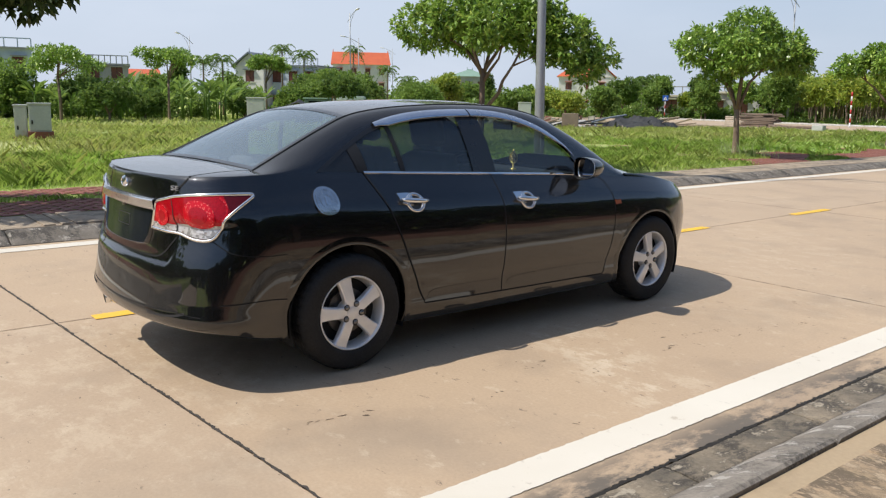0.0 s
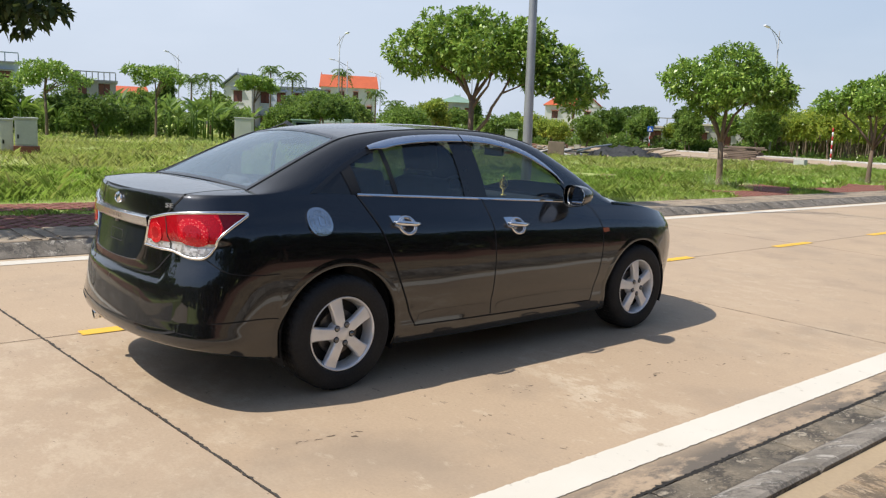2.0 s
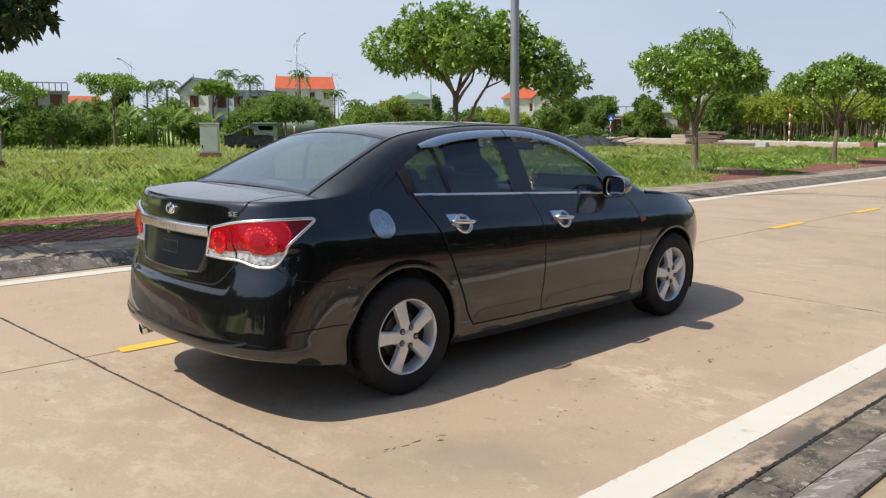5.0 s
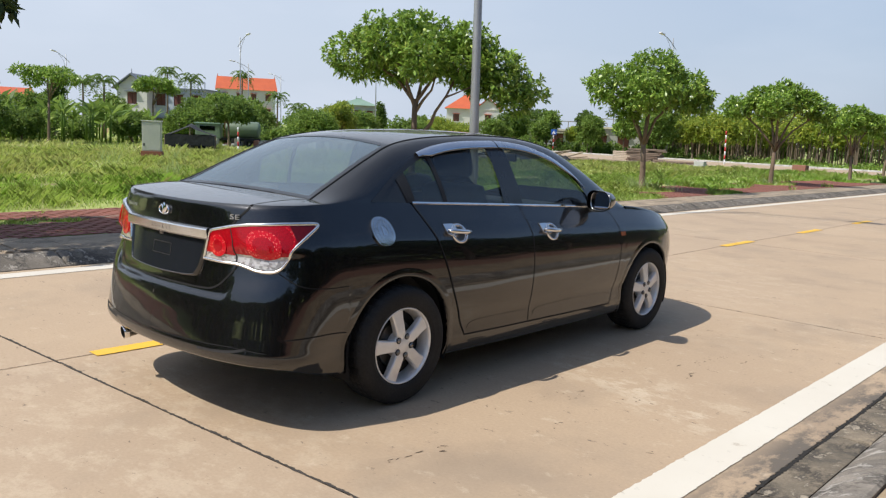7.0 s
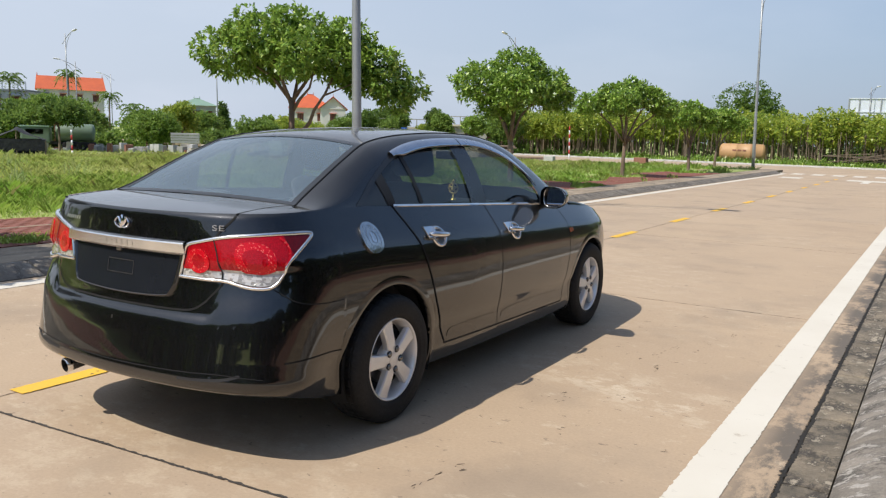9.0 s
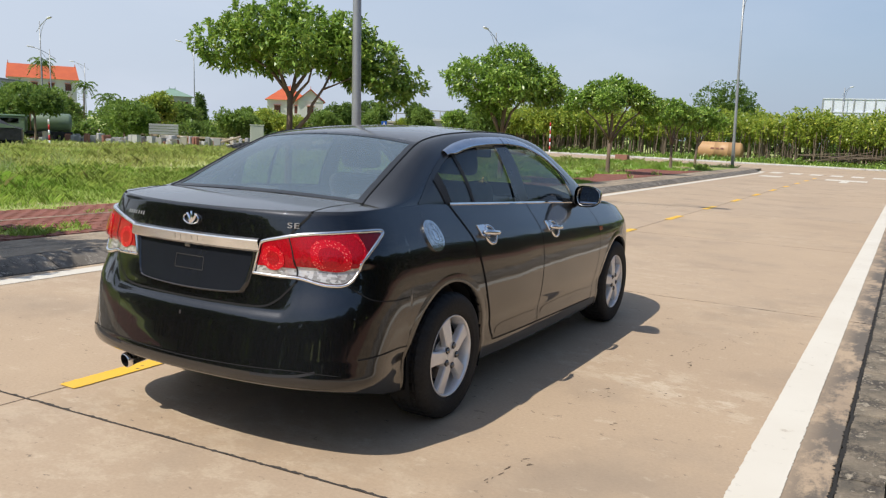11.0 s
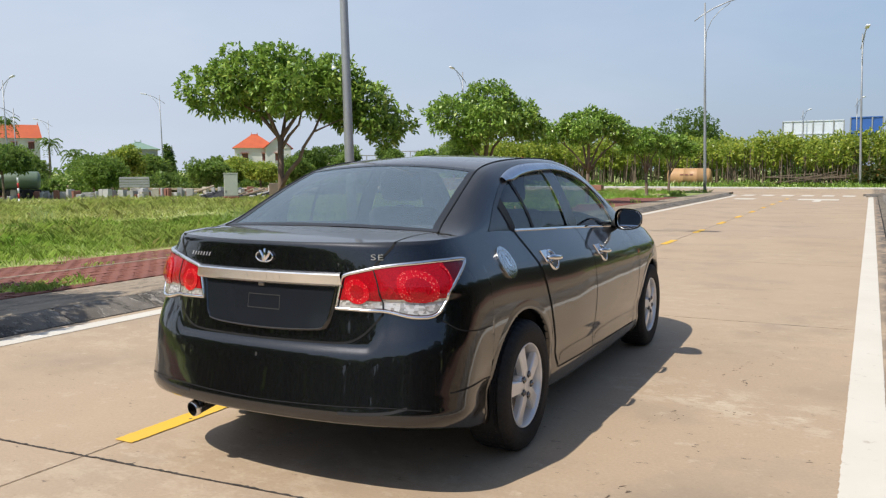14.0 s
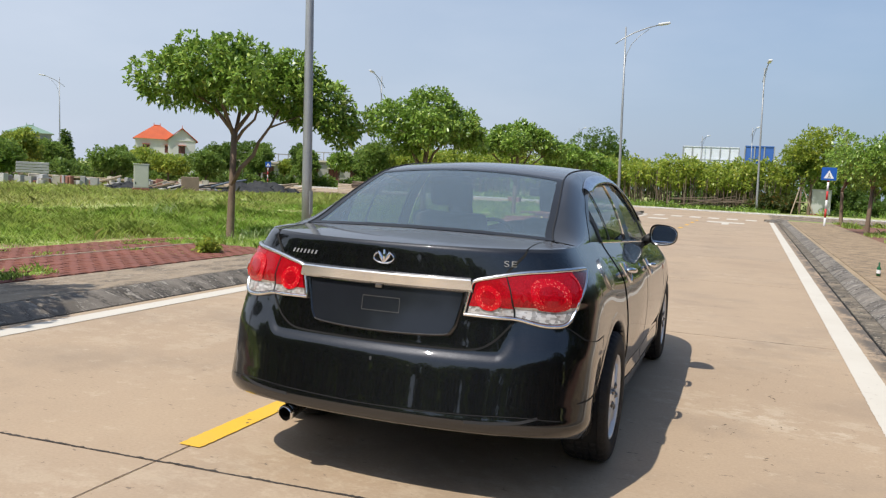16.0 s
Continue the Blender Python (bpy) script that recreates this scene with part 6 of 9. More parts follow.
    part("ornament_ring", tube(ring, 0.006, 8, False), "gilt", ornament, smooth=True)
    bm = bmesh.new()
    for q in range(5):
        a = 2 * math.pi * q / 5 + 0.3
        add_tube(bm, [(ox, oy, oz), (ox + 0.020 * math.cos(a), oy - 0.004, oz + 0.020 * math.sin(a)), (ox + 0.037 * math.cos(a), oy, oz + 0.037 * math.sin(a))], [0.011, 0.010, 0.004], 7)
    part("ornament_lobes", bm, "gilt", ornament, smooth=True)
    part("ornament_tip", tube([(ox, oy, oz + 0.042), (ox, oy, oz + 0.054), (ox, oy, oz + 0.068)], [0.009, 0.011, 0.002], 8), "gilt", ornament, smooth=True)


def build_car():
    car = thing("car", "black four-door saloon parked on the road, clean and glossy", "car", pose(-0.034, 0, 0, 0, 0, 0.8))
    edge = lower_body(car)
    cabin(car, edge)
    side_windows(car)
    doors(car)
    tail_lights(car)
    tail_trim(car)
    underside(car)
    seats(car)
    for i, (x, u, z, sx) in enumerate(((0.877, 0.005, 0.325, 1), (-0.877, 0.005, 0.325, -1), (0.877, 2.690, 0.325, 1), (-0.877, 2.690, 0.325, -1))):
        wheel(car, x, u, z, sx, (0.55, 0.2, 0.42, 0.9)[i])
    return car


M["screen"] = glass_mat("windscreen_glass", (0.86, 0.90, 0.88, 1))
M["flap"] = simple("embossed_chrome", (0.80, 0.79, 0.78, 1), (0.62, 0.62, 0.62, 1), 30.0, 0.16, 1.0, fine=90.0, bump=0.5, distance=0.003, world=False)
M["disc"] = plain("brake_steel", (0.12, 0.115, 0.11, 1), 0.4, 0.8)
M["bay"] = plain("gloss_black_panel", (0.016, 0.018, 0.023, 1), 0.12)
M["letters"] = plain("bright_letters", (0.55, 0.55, 0.56, 1), 0.25, 0.6)
M["gilt"] = plain("gilt", (0.95, 0.70, 0.22, 1), 0.28, 0.7)
M["rubber"].node_tree.nodes["Principled BSDF"].inputs["Specular IOR Level"].default_value = 0.35
build_car()

M["timber_pale"] = simple("pale_timber", (0.46, 0.37, 0.27, 1), (0.36, 0.28, 0.20, 1), 2.0, 0.9, bump=0.4)
# ---------------------------------------------------------------- plants
def kite_leaves(centres, out, length, width, rng):
    """Folded leaves: four corners each, from a base along a direction. Returns corner array and faces."""
    n = len(centres)
    out = out / np.linalg.norm(out, axis=1, keepdims=True)
    ref = rng.normal(size=(n, 3)) * 0.55 + np.array([0.0, 0.0, 1.0])
    side = np.cross(out, ref)
    side /= np.linalg.norm(side, axis=1, keepdims=True) + 1e-9
    up = np.cross(side, out)
    ln = (length * rng.uniform(0.7, 1.25, (n, 1)))
    wd = (width * rng.uniform(0.75, 1.2, (n, 1)))
    base = centres
    tip = centres + out * ln - np.array([0, 0, 0.12]) * ln
    mid = centres + out * ln * 0.6 + up * wd * 0.18
    v = np.stack([base, mid + side * wd * 0.5, tip, mid - side * wd * 0.5], 1).reshape(-1, 3)
    f = np.arange(4 * n).reshape(n, 4)
    return v, f


def leaf_mesh(name, v, f, material):
    me = bpy.data.meshes.new(name)
    me.vertices.add(len(v))
    me.vertices.foreach_set("co", np.ascontiguousarray(v, dtype=np.float32).ravel())
    k = f.shape[1]
    me.loops.add(f.size)
    me.loops.foreach_set("vertex_index", np.ascontiguousarray(f, dtype=np.int32).ravel())
    me.polygons.add(len(f))
    me.polygons.foreach_set("loop_start", np.arange(0, f.size, k, dtype=np.int32))
    me.polygons.foreach_set("loop_total", np.full(len(f), k, dtype=np.int32))
    me.update(calc_edges=True)
    me.materials.append(M[material])
    return me


def crown_points(lobes, clusters, rng, flat=0.75):
    """Twig tips on and a little inside a set of lobes (x, y, z, r), with the way each points."""
    w = np.array([l[3] ** 2 for l in lobes])
    pick = rng.choice(len(lobes), clusters, p=w / w.sum())
    d = rng.normal(size=(clusters, 3))
    d /= np.linalg.norm(d, axis=1, keepdims=True)
    c = np.array([l[:3] for l in lobes])[pick]
    r = np.array([l[3] for l in lobes])[pick][:, None]
    k = rng.uniform(0.25, 1.0, (clusters, 1)) ** 0.45 * rng.uniform(0.80, 1.12, (clusters, 1))
    p = c + d * r * k * np.array([1.0, 1.0, flat])
    return p, d


def rosettes(p, d, per, length, width, rng):
    """A tuft of leaves at each twig tip."""
    n = len(p)
    base = np.repeat(p, per, 0) + rng.normal(scale=length * 0.22, size=(n * per, 3))
    out = np.repeat(d, per, 0) * 0.55 + rng.normal(size=(n * per, 3)) * 0.75 + np.array([0, 0, 0.18])
    return kite_leaves(base, out, length, width, rng)


def tree(name, label, x, y, z0, lobes, trunk, fork, clusters, per, length, width, leaf, seed, radius=0.075, lean=0.0, group="", flat=0.75, stems=()):
    """A tapered trunk that forks into limbs, each carrying lobes of leaves. Lobes are relative to the foot."""
    rng = np.random.default_rng(seed)
    t = thing(name, label, "tree", Matrix.Translation((x, y, z0)), group)
    bm = bmesh.new()
    top = Vector((lean, 0.3 * lean, fork))
    add_tube(bm, [(0, 0, -0.12), (0.01, 0, 0.05), (lean * 0.35, 0.02, fork * 0.45), top], [radius * 1.45, radius * 1.15, radius * 0.95, radius * 0.8], 9)
    for path, thick in stems:
        path = [Vector(p) for p in path]
        add_tube(bm, path, [lerp(thick, thick * 0.35, k / (len(path) - 1)) for k in range(len(path))], 8)
    for i, (lx, ly, lz, lr) in enumerate(lobes[:trunk]):
        end = Vector((lx, ly, lz + 0.1 * lr))
        start = top - Vector((0, 0, 0.08 + 0.07 * (i % 3)))
        mid = Vector((lerp(start.x, end.x, 0.36), lerp(start.y, end.y, 0.36), lerp(start.z, end.z, 0.50))) + Vector((rng.uniform(-0.08, 0.08), rng.uniform(-0.08, 0.08), 0.0))
        add_tube(bm, [start, start.lerp(mid, 0.6), mid, mid.lerp(end, 0.6), end], [radius * 0.66, radius * 0.52, radius * 0.44, radius * 0.26, radius * 0.1], 7)
        for _ in range(3):
            q = mid.lerp(end, rng.uniform(0.1, 0.7))
            e = q + Vector((rng.normal() * lr * 0.5, rng.normal() * lr * 0.5, abs(rng.normal()) * lr * 0.4 + 0.1))
            add_tube(bm, [q, q.lerp(e, 0.5) + Vector((0, 0, 0.04)), e], [radius * 0.26, radius * 0.18, radius * 0.07], 5)
    part("trunk", bm, "bark", t, "forked grey-brown trunk and limbs", smooth=True)
    p, d = crown_points(lobes, clusters, rng, flat)
    v, f = rosettes(p, d, per, length, width, rng)
    ob = new("crown", leaf_mesh("crown", v, f, leaf))
    ob.parent = t
    tagged(ob, "green leafy crown")
    return t


STREET = "broad-leaved street tree with a spreading crown"
# the tree beside the car, with a long limb reaching to its right
tree("street_tree", "broad-leaved street tree with a lopsided crown over the grass verge", -7.25, 8.05, 0.10,
     [(-0.95, -0.62, 2.72, 0.62), (-0.35, -0.45, 2.98, 0.66), (0.15, 0.35, 2.95, 0.70), (0.72, 0.55, 2.68, 0.62), (1.35, 1.05, 2.28, 0.46), (-0.62, 0.2, 2.62, 0.6), (0.35, -0.3, 2.72, 0.62), (1.65, 1.42, 2.20, 0.36), (0.85, 0.9, 2.35, 0.42), (1.2, 0.95, 2.62, 0.5), (1.5, 1.2, 1.98, 0.36), (-0.1, 0.1, 3.32, 0.42), (0.88, 0.66, 3.02, 0.46)],
     4, 1.95, 2050, 9, 0.116, 0.054, "leaf", 1, 0.064, 0.03, "street trees",
     stems=[([(0.01, 0.0, 0.95), (0.14, 0.06, 1.25), (0.36, 0.13, 1.50), (0.44, 0.15, 1.72), (0.62, 0.24, 2.02), (0.72, 0.50, 2.55)], 0.046), ([(0.0, 0.0, 1.62), (0.16, 0.08, 1.92), (0.42, 0.05, 2.12), (0.5, 0.1, 2.5)], 0.036), ([(0.62, 0.24, 2.0), (0.82, 0.42, 2.12), (1.05, 0.72, 2.3)], 0.02)])
tree("street_tree", STREET, -7.2, 16.9, 0.10,
     [(-0.75, -0.6, 2.75, 0.75), (0.1, 0.1, 3.15, 0.80), (0.75, 0.55, 2.65, 0.72), (-0.35, 0.65, 2.7, 0.7), (0.4, -0.55, 2.62, 0.72), (-0.5, -0.2, 2.2, 0.5), (0.9, 0.9, 2.45, 0.5)],
     6, 1.35, 1900, 9, 0.125, 0.058, "leaf", 2, 0.08, -0.05, "street trees")
tree("street_tree", STREET, -7.2, 26.0, 0.08,
     [(-1.15, -0.8, 2.62, 0.52), (-0.55, -0.2, 2.98, 0.62), (0.15, 0.15, 3.15, 0.66), (0.75, 0.45, 2.90, 0.62), (1.25, 0.75, 2.58, 0.50), (0.25, -0.75, 2.72, 0.60), (-0.55, 0.75, 2.70, 0.58)],
     7, 1.35, 1450, 9, 0.14, 0.066, "leaf", 3, 0.075, 0.03, "street trees", 0.7)
tree("street_tree", STREET, -6.75, 33.4, 0.08,
     [(-0.75, -0.5, 2.42, 0.50), (-0.1, 0.0, 2.72, 0.60), (0.6, 0.35, 2.48, 0.54), (0.0, -0.7, 2.40, 0.50), (-0.1, 0.75, 2.42, 0.52)],
     5, 1.2, 900, 9, 0.16, 0.075, "leaf", 4, 0.07, -0.04, "street trees", 0.75)
tree("street_tree", STREET, -7.3, 40.4, 0.08,
     [(-0.4, -0.3, 2.40, 0.55), (0.3, 0.2, 2.66, 0.62), (0.95, 0.5, 2.36, 0.50), (0.1, 0.6, 2.32, 0.52)],
     4, 1.25, 800, 9, 0.17, 0.08, "leaf", 5, 0.065, 0.05, "street trees", 0.75)
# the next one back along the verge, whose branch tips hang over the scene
# the leaf colour is darkened to stand for the crown's own shade
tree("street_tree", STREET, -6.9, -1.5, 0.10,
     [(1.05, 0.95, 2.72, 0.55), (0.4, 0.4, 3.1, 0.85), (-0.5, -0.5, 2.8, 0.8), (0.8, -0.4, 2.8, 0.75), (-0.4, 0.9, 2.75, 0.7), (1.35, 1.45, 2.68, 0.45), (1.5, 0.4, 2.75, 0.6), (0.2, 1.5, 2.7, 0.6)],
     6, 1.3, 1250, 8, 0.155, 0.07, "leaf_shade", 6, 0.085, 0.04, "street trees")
# the row on the near side of the road, out of view; leaves darkened for the car's reflections
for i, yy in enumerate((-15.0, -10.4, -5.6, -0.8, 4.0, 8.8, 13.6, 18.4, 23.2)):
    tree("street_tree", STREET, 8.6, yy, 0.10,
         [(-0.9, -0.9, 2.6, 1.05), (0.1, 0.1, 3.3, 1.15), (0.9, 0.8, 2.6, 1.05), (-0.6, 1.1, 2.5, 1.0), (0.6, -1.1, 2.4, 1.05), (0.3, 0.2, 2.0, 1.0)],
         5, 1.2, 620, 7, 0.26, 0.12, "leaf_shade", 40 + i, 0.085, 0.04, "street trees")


def far_tree(x, y, top, r, kind, seed):
    """A tree in the distance: fewer and larger leaves, the habit by its kind."""
    rng = random.Random(seed)
    z0 = field_height(x, y) if x < -8 and y < 58 else 0.05
    h = (top - z0) * (1.04 if kind == "flat" else 0.9)
    leaf = {"mid": "leaf_mid", "dark": "leaf_dark", "light": "leaf_light", "flat": "leaf", "street": "leaf", "pine": "leaf_dark", "shade": "leaf_dark"}[kind]
    label = {"mid": "bushy green roadside tree", "dark": "dark green garden tree", "light": "slender tree with yellow-green leaves", "flat": "tall thin tree with a flat feathery crown",
             "street": STREET, "shade": "round dark green tree on a short clear trunk", "pine": "narrow feathery dark conifer"}[kind]
    lobes = []
    if kind == "flat":
        for k in range(7):
            a = 2 * math.pi * k / 7
            q = rng.uniform(0.35, 0.85)
            lobes.append((q * r * math.cos(a), q * r * math.sin(a), h - 0.22 * r - rng.uniform(0, 0.4) * r, 0.42 * r))
        fork, flat, n = h * 0.58, 0.42, 330
    elif kind == "pine":
        for k in range(7):
            lobes.append((0, 0, h * (0.15 + 0.12 * k), r * (1.0 - 0.1 * k)))
        fork, flat, n = h * 0.3, 1.3, 420
    else:
        low = 0.56 if kind == "shade" else 0.46 if kind == "street" else 0.36 if kind == "light" else 0.22
        for k in range(9):
            a = rng.uniform(0, 6.28)
            q = rng.uniform(0.2, 0.62)
            lobes.append((q * r * math.cos(a), q * r * math.sin(a), lerp(low * h + 0.4 * r, h - 0.40 * r, k / 8), r * rng.uniform(0.38, 0.55)))
        fork, flat, n = h * max(0.22, low), 0.85, 520
    far = math.hypot(x - 3, y + 3)
    size = 0.0031 * far + 0.045
    tree("tree", label, x, y, z0, lobes, 4, fork, int(n * (1.6 if r < 2.2 else 2.0)), 6, size, size * 0.5, leaf, seed, 0.05 + 0.02 * r, rng.uniform(-0.15, 0.15), flat=flat)


FAR_TREES = [
    (-56.3, 9.8, 3.9, 2.0, "mid"), (-51.8, 11.5, 4.3, 2.4, "flat"), (-49.2, 13.7, 2.7, 2.0, "dark"), (-49.9, 17.8, 4.3, 1.8, "flat"), (-52.3, 17.0, 2.0, 1.7, "dark"),
    (-58.1, 29.1, 4.6, 1.8, "flat"), (-51.6, 24.2, 2.0, 1.7, "dark"), (-75.3, 43.6, 4.8, 2.9, "mid"), (-66.8, 42.0, 4.3, 2.9, "mid"),
    (-46.6, 28.8, 3.2, 1.6, "shade"), (-75.4, 50.9, 4.4, 2.8, "mid"), (-55.4, 42.8, 3.4, 2.2, "mid"), (-66.8, 55.9, 2.9, 1.8, "dark"),
    (-42.9, 49.2, 2.5, 1.6, "light"), (-42.1, 52.6, 3.1, 1.7, "mid"), (-47.5, 52.0, 3.0, 1.8, "light"), (-51.5, 53.5, 3.2, 1.7, "mid"), (-48.7, 64.0, 4.3, 2.0, "dark"), (-49.0, 67.6, 4.6, 1.9, "dark"),
]
FAR_TREES += [
    (-35.8, 58.9, 3.7, 1.2, "mid"), (-39.5, 62.5, 3.0, 1.4, "light"), (-33.2, 60.0, 3.6, 1.4, "street"), (-27.0, 60.5, 3.8, 1.5, "light"), (-29.6, 58.8, 4.9, 1.8, "mid"), (-23.9, 59.0, 4.2, 2.0, "light"), (-31.5, 62.5, 3.8, 1.9, "dark"), (-70.3, 26.2, 4.9, 1.4, "dark"),
    (-48.9, 37.5, 2.9, 2.5, "mid"), (-70.2, 64.9, 5.0, 1.0, "pine"), (-59.9, 52.5, 3.6, 2.2, "mid"), (-44.8, 45.1, 2.8, 2.0, "mid"), (-37.2, 60.4, 4.1, 1.5, "dark"),
    (-15.4, 89.7, 8.8, 4.2, "dark"), (-41.0, 59.4, 4.2, 1.7, "mid"), (5.2, 60.9, 7.4, 2.9, "light"), (-56.0, 33.5, 4.4, 2.2, "mid"), (-54.5, 29.5, 2.5, 1.6, "mid"), (-58.5, 37.5, 4.3, 2.0, "mid"), (-57.0, 47.5, 4.4, 1.9, "light"), (5.5, 40.2, 4.6, 1.7, "street"), (5.4, 29.5, 4.4, 1.6, "street"),
    (9.6, 36.5, 5.0, 1.9, "street"), (7.2, 68.5, 6.0, 2.2, "mid"), (10.5, 69.5, 5.5, 2.4, "light"), (13.5, 70.0, 6.0, 2.6, "dark"),
    (-61.0, 15.0, 3.4, 2.0, "dark"), (-62.0, 21.5, 3.6, 2.2, "mid"), (-60.0, 34.5, 3.6, 2.2, "dark"), (-80.0, 36.0, 4.2, 2.4, "mid"), (-57.0, 5.5, 3.2, 2.2, "dark"), (-61.0, 1.0, 3.6, 2.4, "mid"),
]
for i, row in enumerate(FAR_TREES):
    far_tree(*row, 100 + i)


def palm(x, y, top, seed):
    """A tall thin stem with a head of arching fronds."""
    rng = np.random.default_rng(seed)
    z0 = field_height(x, y)
    t = thing("palm_tree", "slender areca palm with a small head of fronds", "palm", Matrix.Translation((x, y, z0)), "palms")
    h = top - z0 - 0.9
    part("trunk", tube([(0, 0, -0.1), (0.05, 0, h * 0.5), (0.1, 0, h)], [0.13, 0.10, 0.08], 7), "stem", t, "straight ringed stem", smooth=True)
    bs, os = [], []
    for k in range(13):
        a = 6.283 * k / 13 + rng.uniform(-0.25, 0.25)
        rise = (0.45, 0.95, 1.35)[k % 3] + rng.uniform(-0.1, 0.1)
        for j in range(1, 13):
            s = j / 12
            c = np.array([0.1 + math.cos(a) * 1.3 * s, math.sin(a) * 1.3 * s, h + 1.7 * rise * s - 2.0 * s * s])
            for sgn in (-1, 1):
                bs.append(c)
                os.append([math.cos(a) * 0.6 - sgn * math.sin(a), math.sin(a) * 0.6 + sgn * math.cos(a), -0.55])
    v, f = kite_leaves(np.array(bs), np.array(os, float), 0.48, 0.12, rng)
    ob = new("crown", leaf_mesh("crown", v, f, "leaf_dark"))
    ob.parent = t
    tagged(ob, "head of arching fronds")


for i, (px, py, pz) in enumerate(((-79.6, 41.9, 7.3), (-78.4, 44.0, 6.7), (-74.0, 30.3, 5.4), (-73.3, 32.0, 5.6), (-84.0, 54.2, 7.9), (-81.6, 57.8, 5.6), (-76.7, 57.2, 4.2))):
    palm(px, py, pz, 300 + i)


def banana(x, y, top, seed):
    """A clump of banana plants: short stems and long broad drooping leaves."""
    rng = np.random.default_rng(seed)
    z0 = field_height(x, y)
    t = thing("banana_clump", "clump of banana plants with long broad leaves", "plant", Matrix.Translation((x, y, z0)), "banana clumps")
    h = top - z0
    bs, os = [], []
    for k in range(5):
        ax, ay = rng.uniform(-1.4, 1.4, 2)
        hh = h * rng.uniform(0.45, 0.7)
        part("stem", tube([(ax, ay, -0.05), (ax + 0.05, ay, hh * 0.6), (ax + 0.08, ay, hh)], [0.08, 0.065, 0.045], 7), "leaf_mid", t, smooth=True)
        for j in range(11):
            a = rng.uniform(0, 6.28)
            bs.append([ax + 0.08, ay, hh - rng.uniform(0, 0.25)])
            os.append([math.cos(a), math.sin(a), rng.uniform(0.2, 1.4)])
    v, f = kite_leaves(np.array(bs, float), np.array(os, float), h * 0.46, 0.27, rng)
    ob = new("leaves", leaf_mesh("leaves", v, f, "leaf_mid"))
    ob.parent = t


for i, (px, py, pz) in enumerate(((-51.0, 20.5, 2.7), (-52.2, 22.9, 2.4), (-53.4, 13.5, 2.2), (-54.5, 25.5, 2.4), (-52.0, 15.5, 2.3), (-53.0, 19.2, 2.6), (-54.5, 10.8, 2.2), (-55.5, 17.5, 3.0), (-56.0, 22.0, 3.0))):
    banana(px, py, pz, 330 + i)


def hedge_of_saplings():
    """The nursery strip beyond the cross road: hundreds of thin stems under a band of light leaves."""
    rng = np.random.default_rng(77)
    bm = bmesh.new()
    feet = []
    for _ in range(640):
        x = rng.uniform(-34, 4.2)
        y = 61.5 + 9 * rng.random() ** 1.6
        if x < -24:
            y += 3.0
        if -13.5 < x < -7.6:
            y = max(y, 63.0 + 7 * rng.random())
        feet.append((x, y))
        lean, h = rng.normal(0, 0.12), rng.uniform(2.2, 3.0)
        add_tube(bm, [(x, y, 0.0), (x + lean, y, h)], [0.045, 0.03], 4, False)
    for _ in range(15):
        x, y = rng.uniform(-7, 1), rng.uniform(60.6, 61.4)
        a = rng.uniform(-0.35, 0.35)
        add_tube(bm, [(x, y, 0.2 + rng.random() * 0.6), (x + 3.6 * math.cos(a), y + 0.4, 0.5 + 1.4 * abs(math.sin(a)) + rng.random() * 0.5)], [0.045, 0.03], 4, False)
    ob = part("sapling_stems", bm, "stem")
    tagged(ob, "rows of thin bare sapling stems and loose poles", "nursery", kind="stuff")
    lobes = [(x, y, rng.uniform(1.9, 3.7), rng.uniform(0.5, 0.9)) for x, y in feet]
    p, d = crown_points(lobes, 8600, rng, 0.8)
    v, f = rosettes(p, d, 6, 0.30, 0.15, rng)
    ob = new("sapling_leaves", leaf_mesh("sapling_leaves", v, f, "leaf_light"))
    tagged(ob, "band of yellow-green sapling foliage", "nursery", kind="stuff")
    lobes = [(rng.uniform(-34, 12), rng.uniform(60.6, 62.5), 0.12, 0.4) for _ in range(170)]
    lobes = [l for l in lobes if not -12.6 < l[0] < -7.9]
    p, d = crown_points(lobes, 1500, rng, 0.8)
    v, f = rosettes(p, d, 5, 0.28, 0.08, rng)
    ob = new("undergrowth", leaf_mesh("undergrowth", v, f, "leaf"))
    tagged(ob, "low green undergrowth below the saplings", "undergrowth", kind="stuff")
    lobes = [(rng.uniform(-40, 16), rng.uniform(71.5, 75), rng.uniform(0.4, 2.6), rng.uniform(0.8, 1.3)) for _ in range(170)]
    p, d = crown_points(lobes, 4200, rng, 0.9)
    v, f = rosettes(p, d, 5, 0.42, 0.24, rng)
    ob = new("thicket", leaf_mesh("thicket", v, f, "leaf_dark"))
    tagged(ob, "dark thicket behind the saplings", "thicket", kind="stuff")
    lobes = [(rng.uniform(0.9, 4.5), rng.uniform(60.2, 61.5), rng.uniform(0.4, 1.2), 0.5) for _ in range(14)]
    p, d = crown_points(lobes, 500, rng, 0.9)
    v, f = rosettes(p, d, 6, 0.26, 0.12, rng)
    ob = new("flowering_shrub", leaf_mesh("flowering_shrub", v, f, "shrub"))
    tagged(ob, "dark shrub flecked with red leaves at the kerb", "shrub")


M["shrub"] = leaf_mat("red_flecked_leaf", (0.05, 0.08, 0.02, 1), (0.09, 0.11, 0.03, 1), (0.30, 0.10, 0.03, 1), 0.3)
hedge_of_saplings()


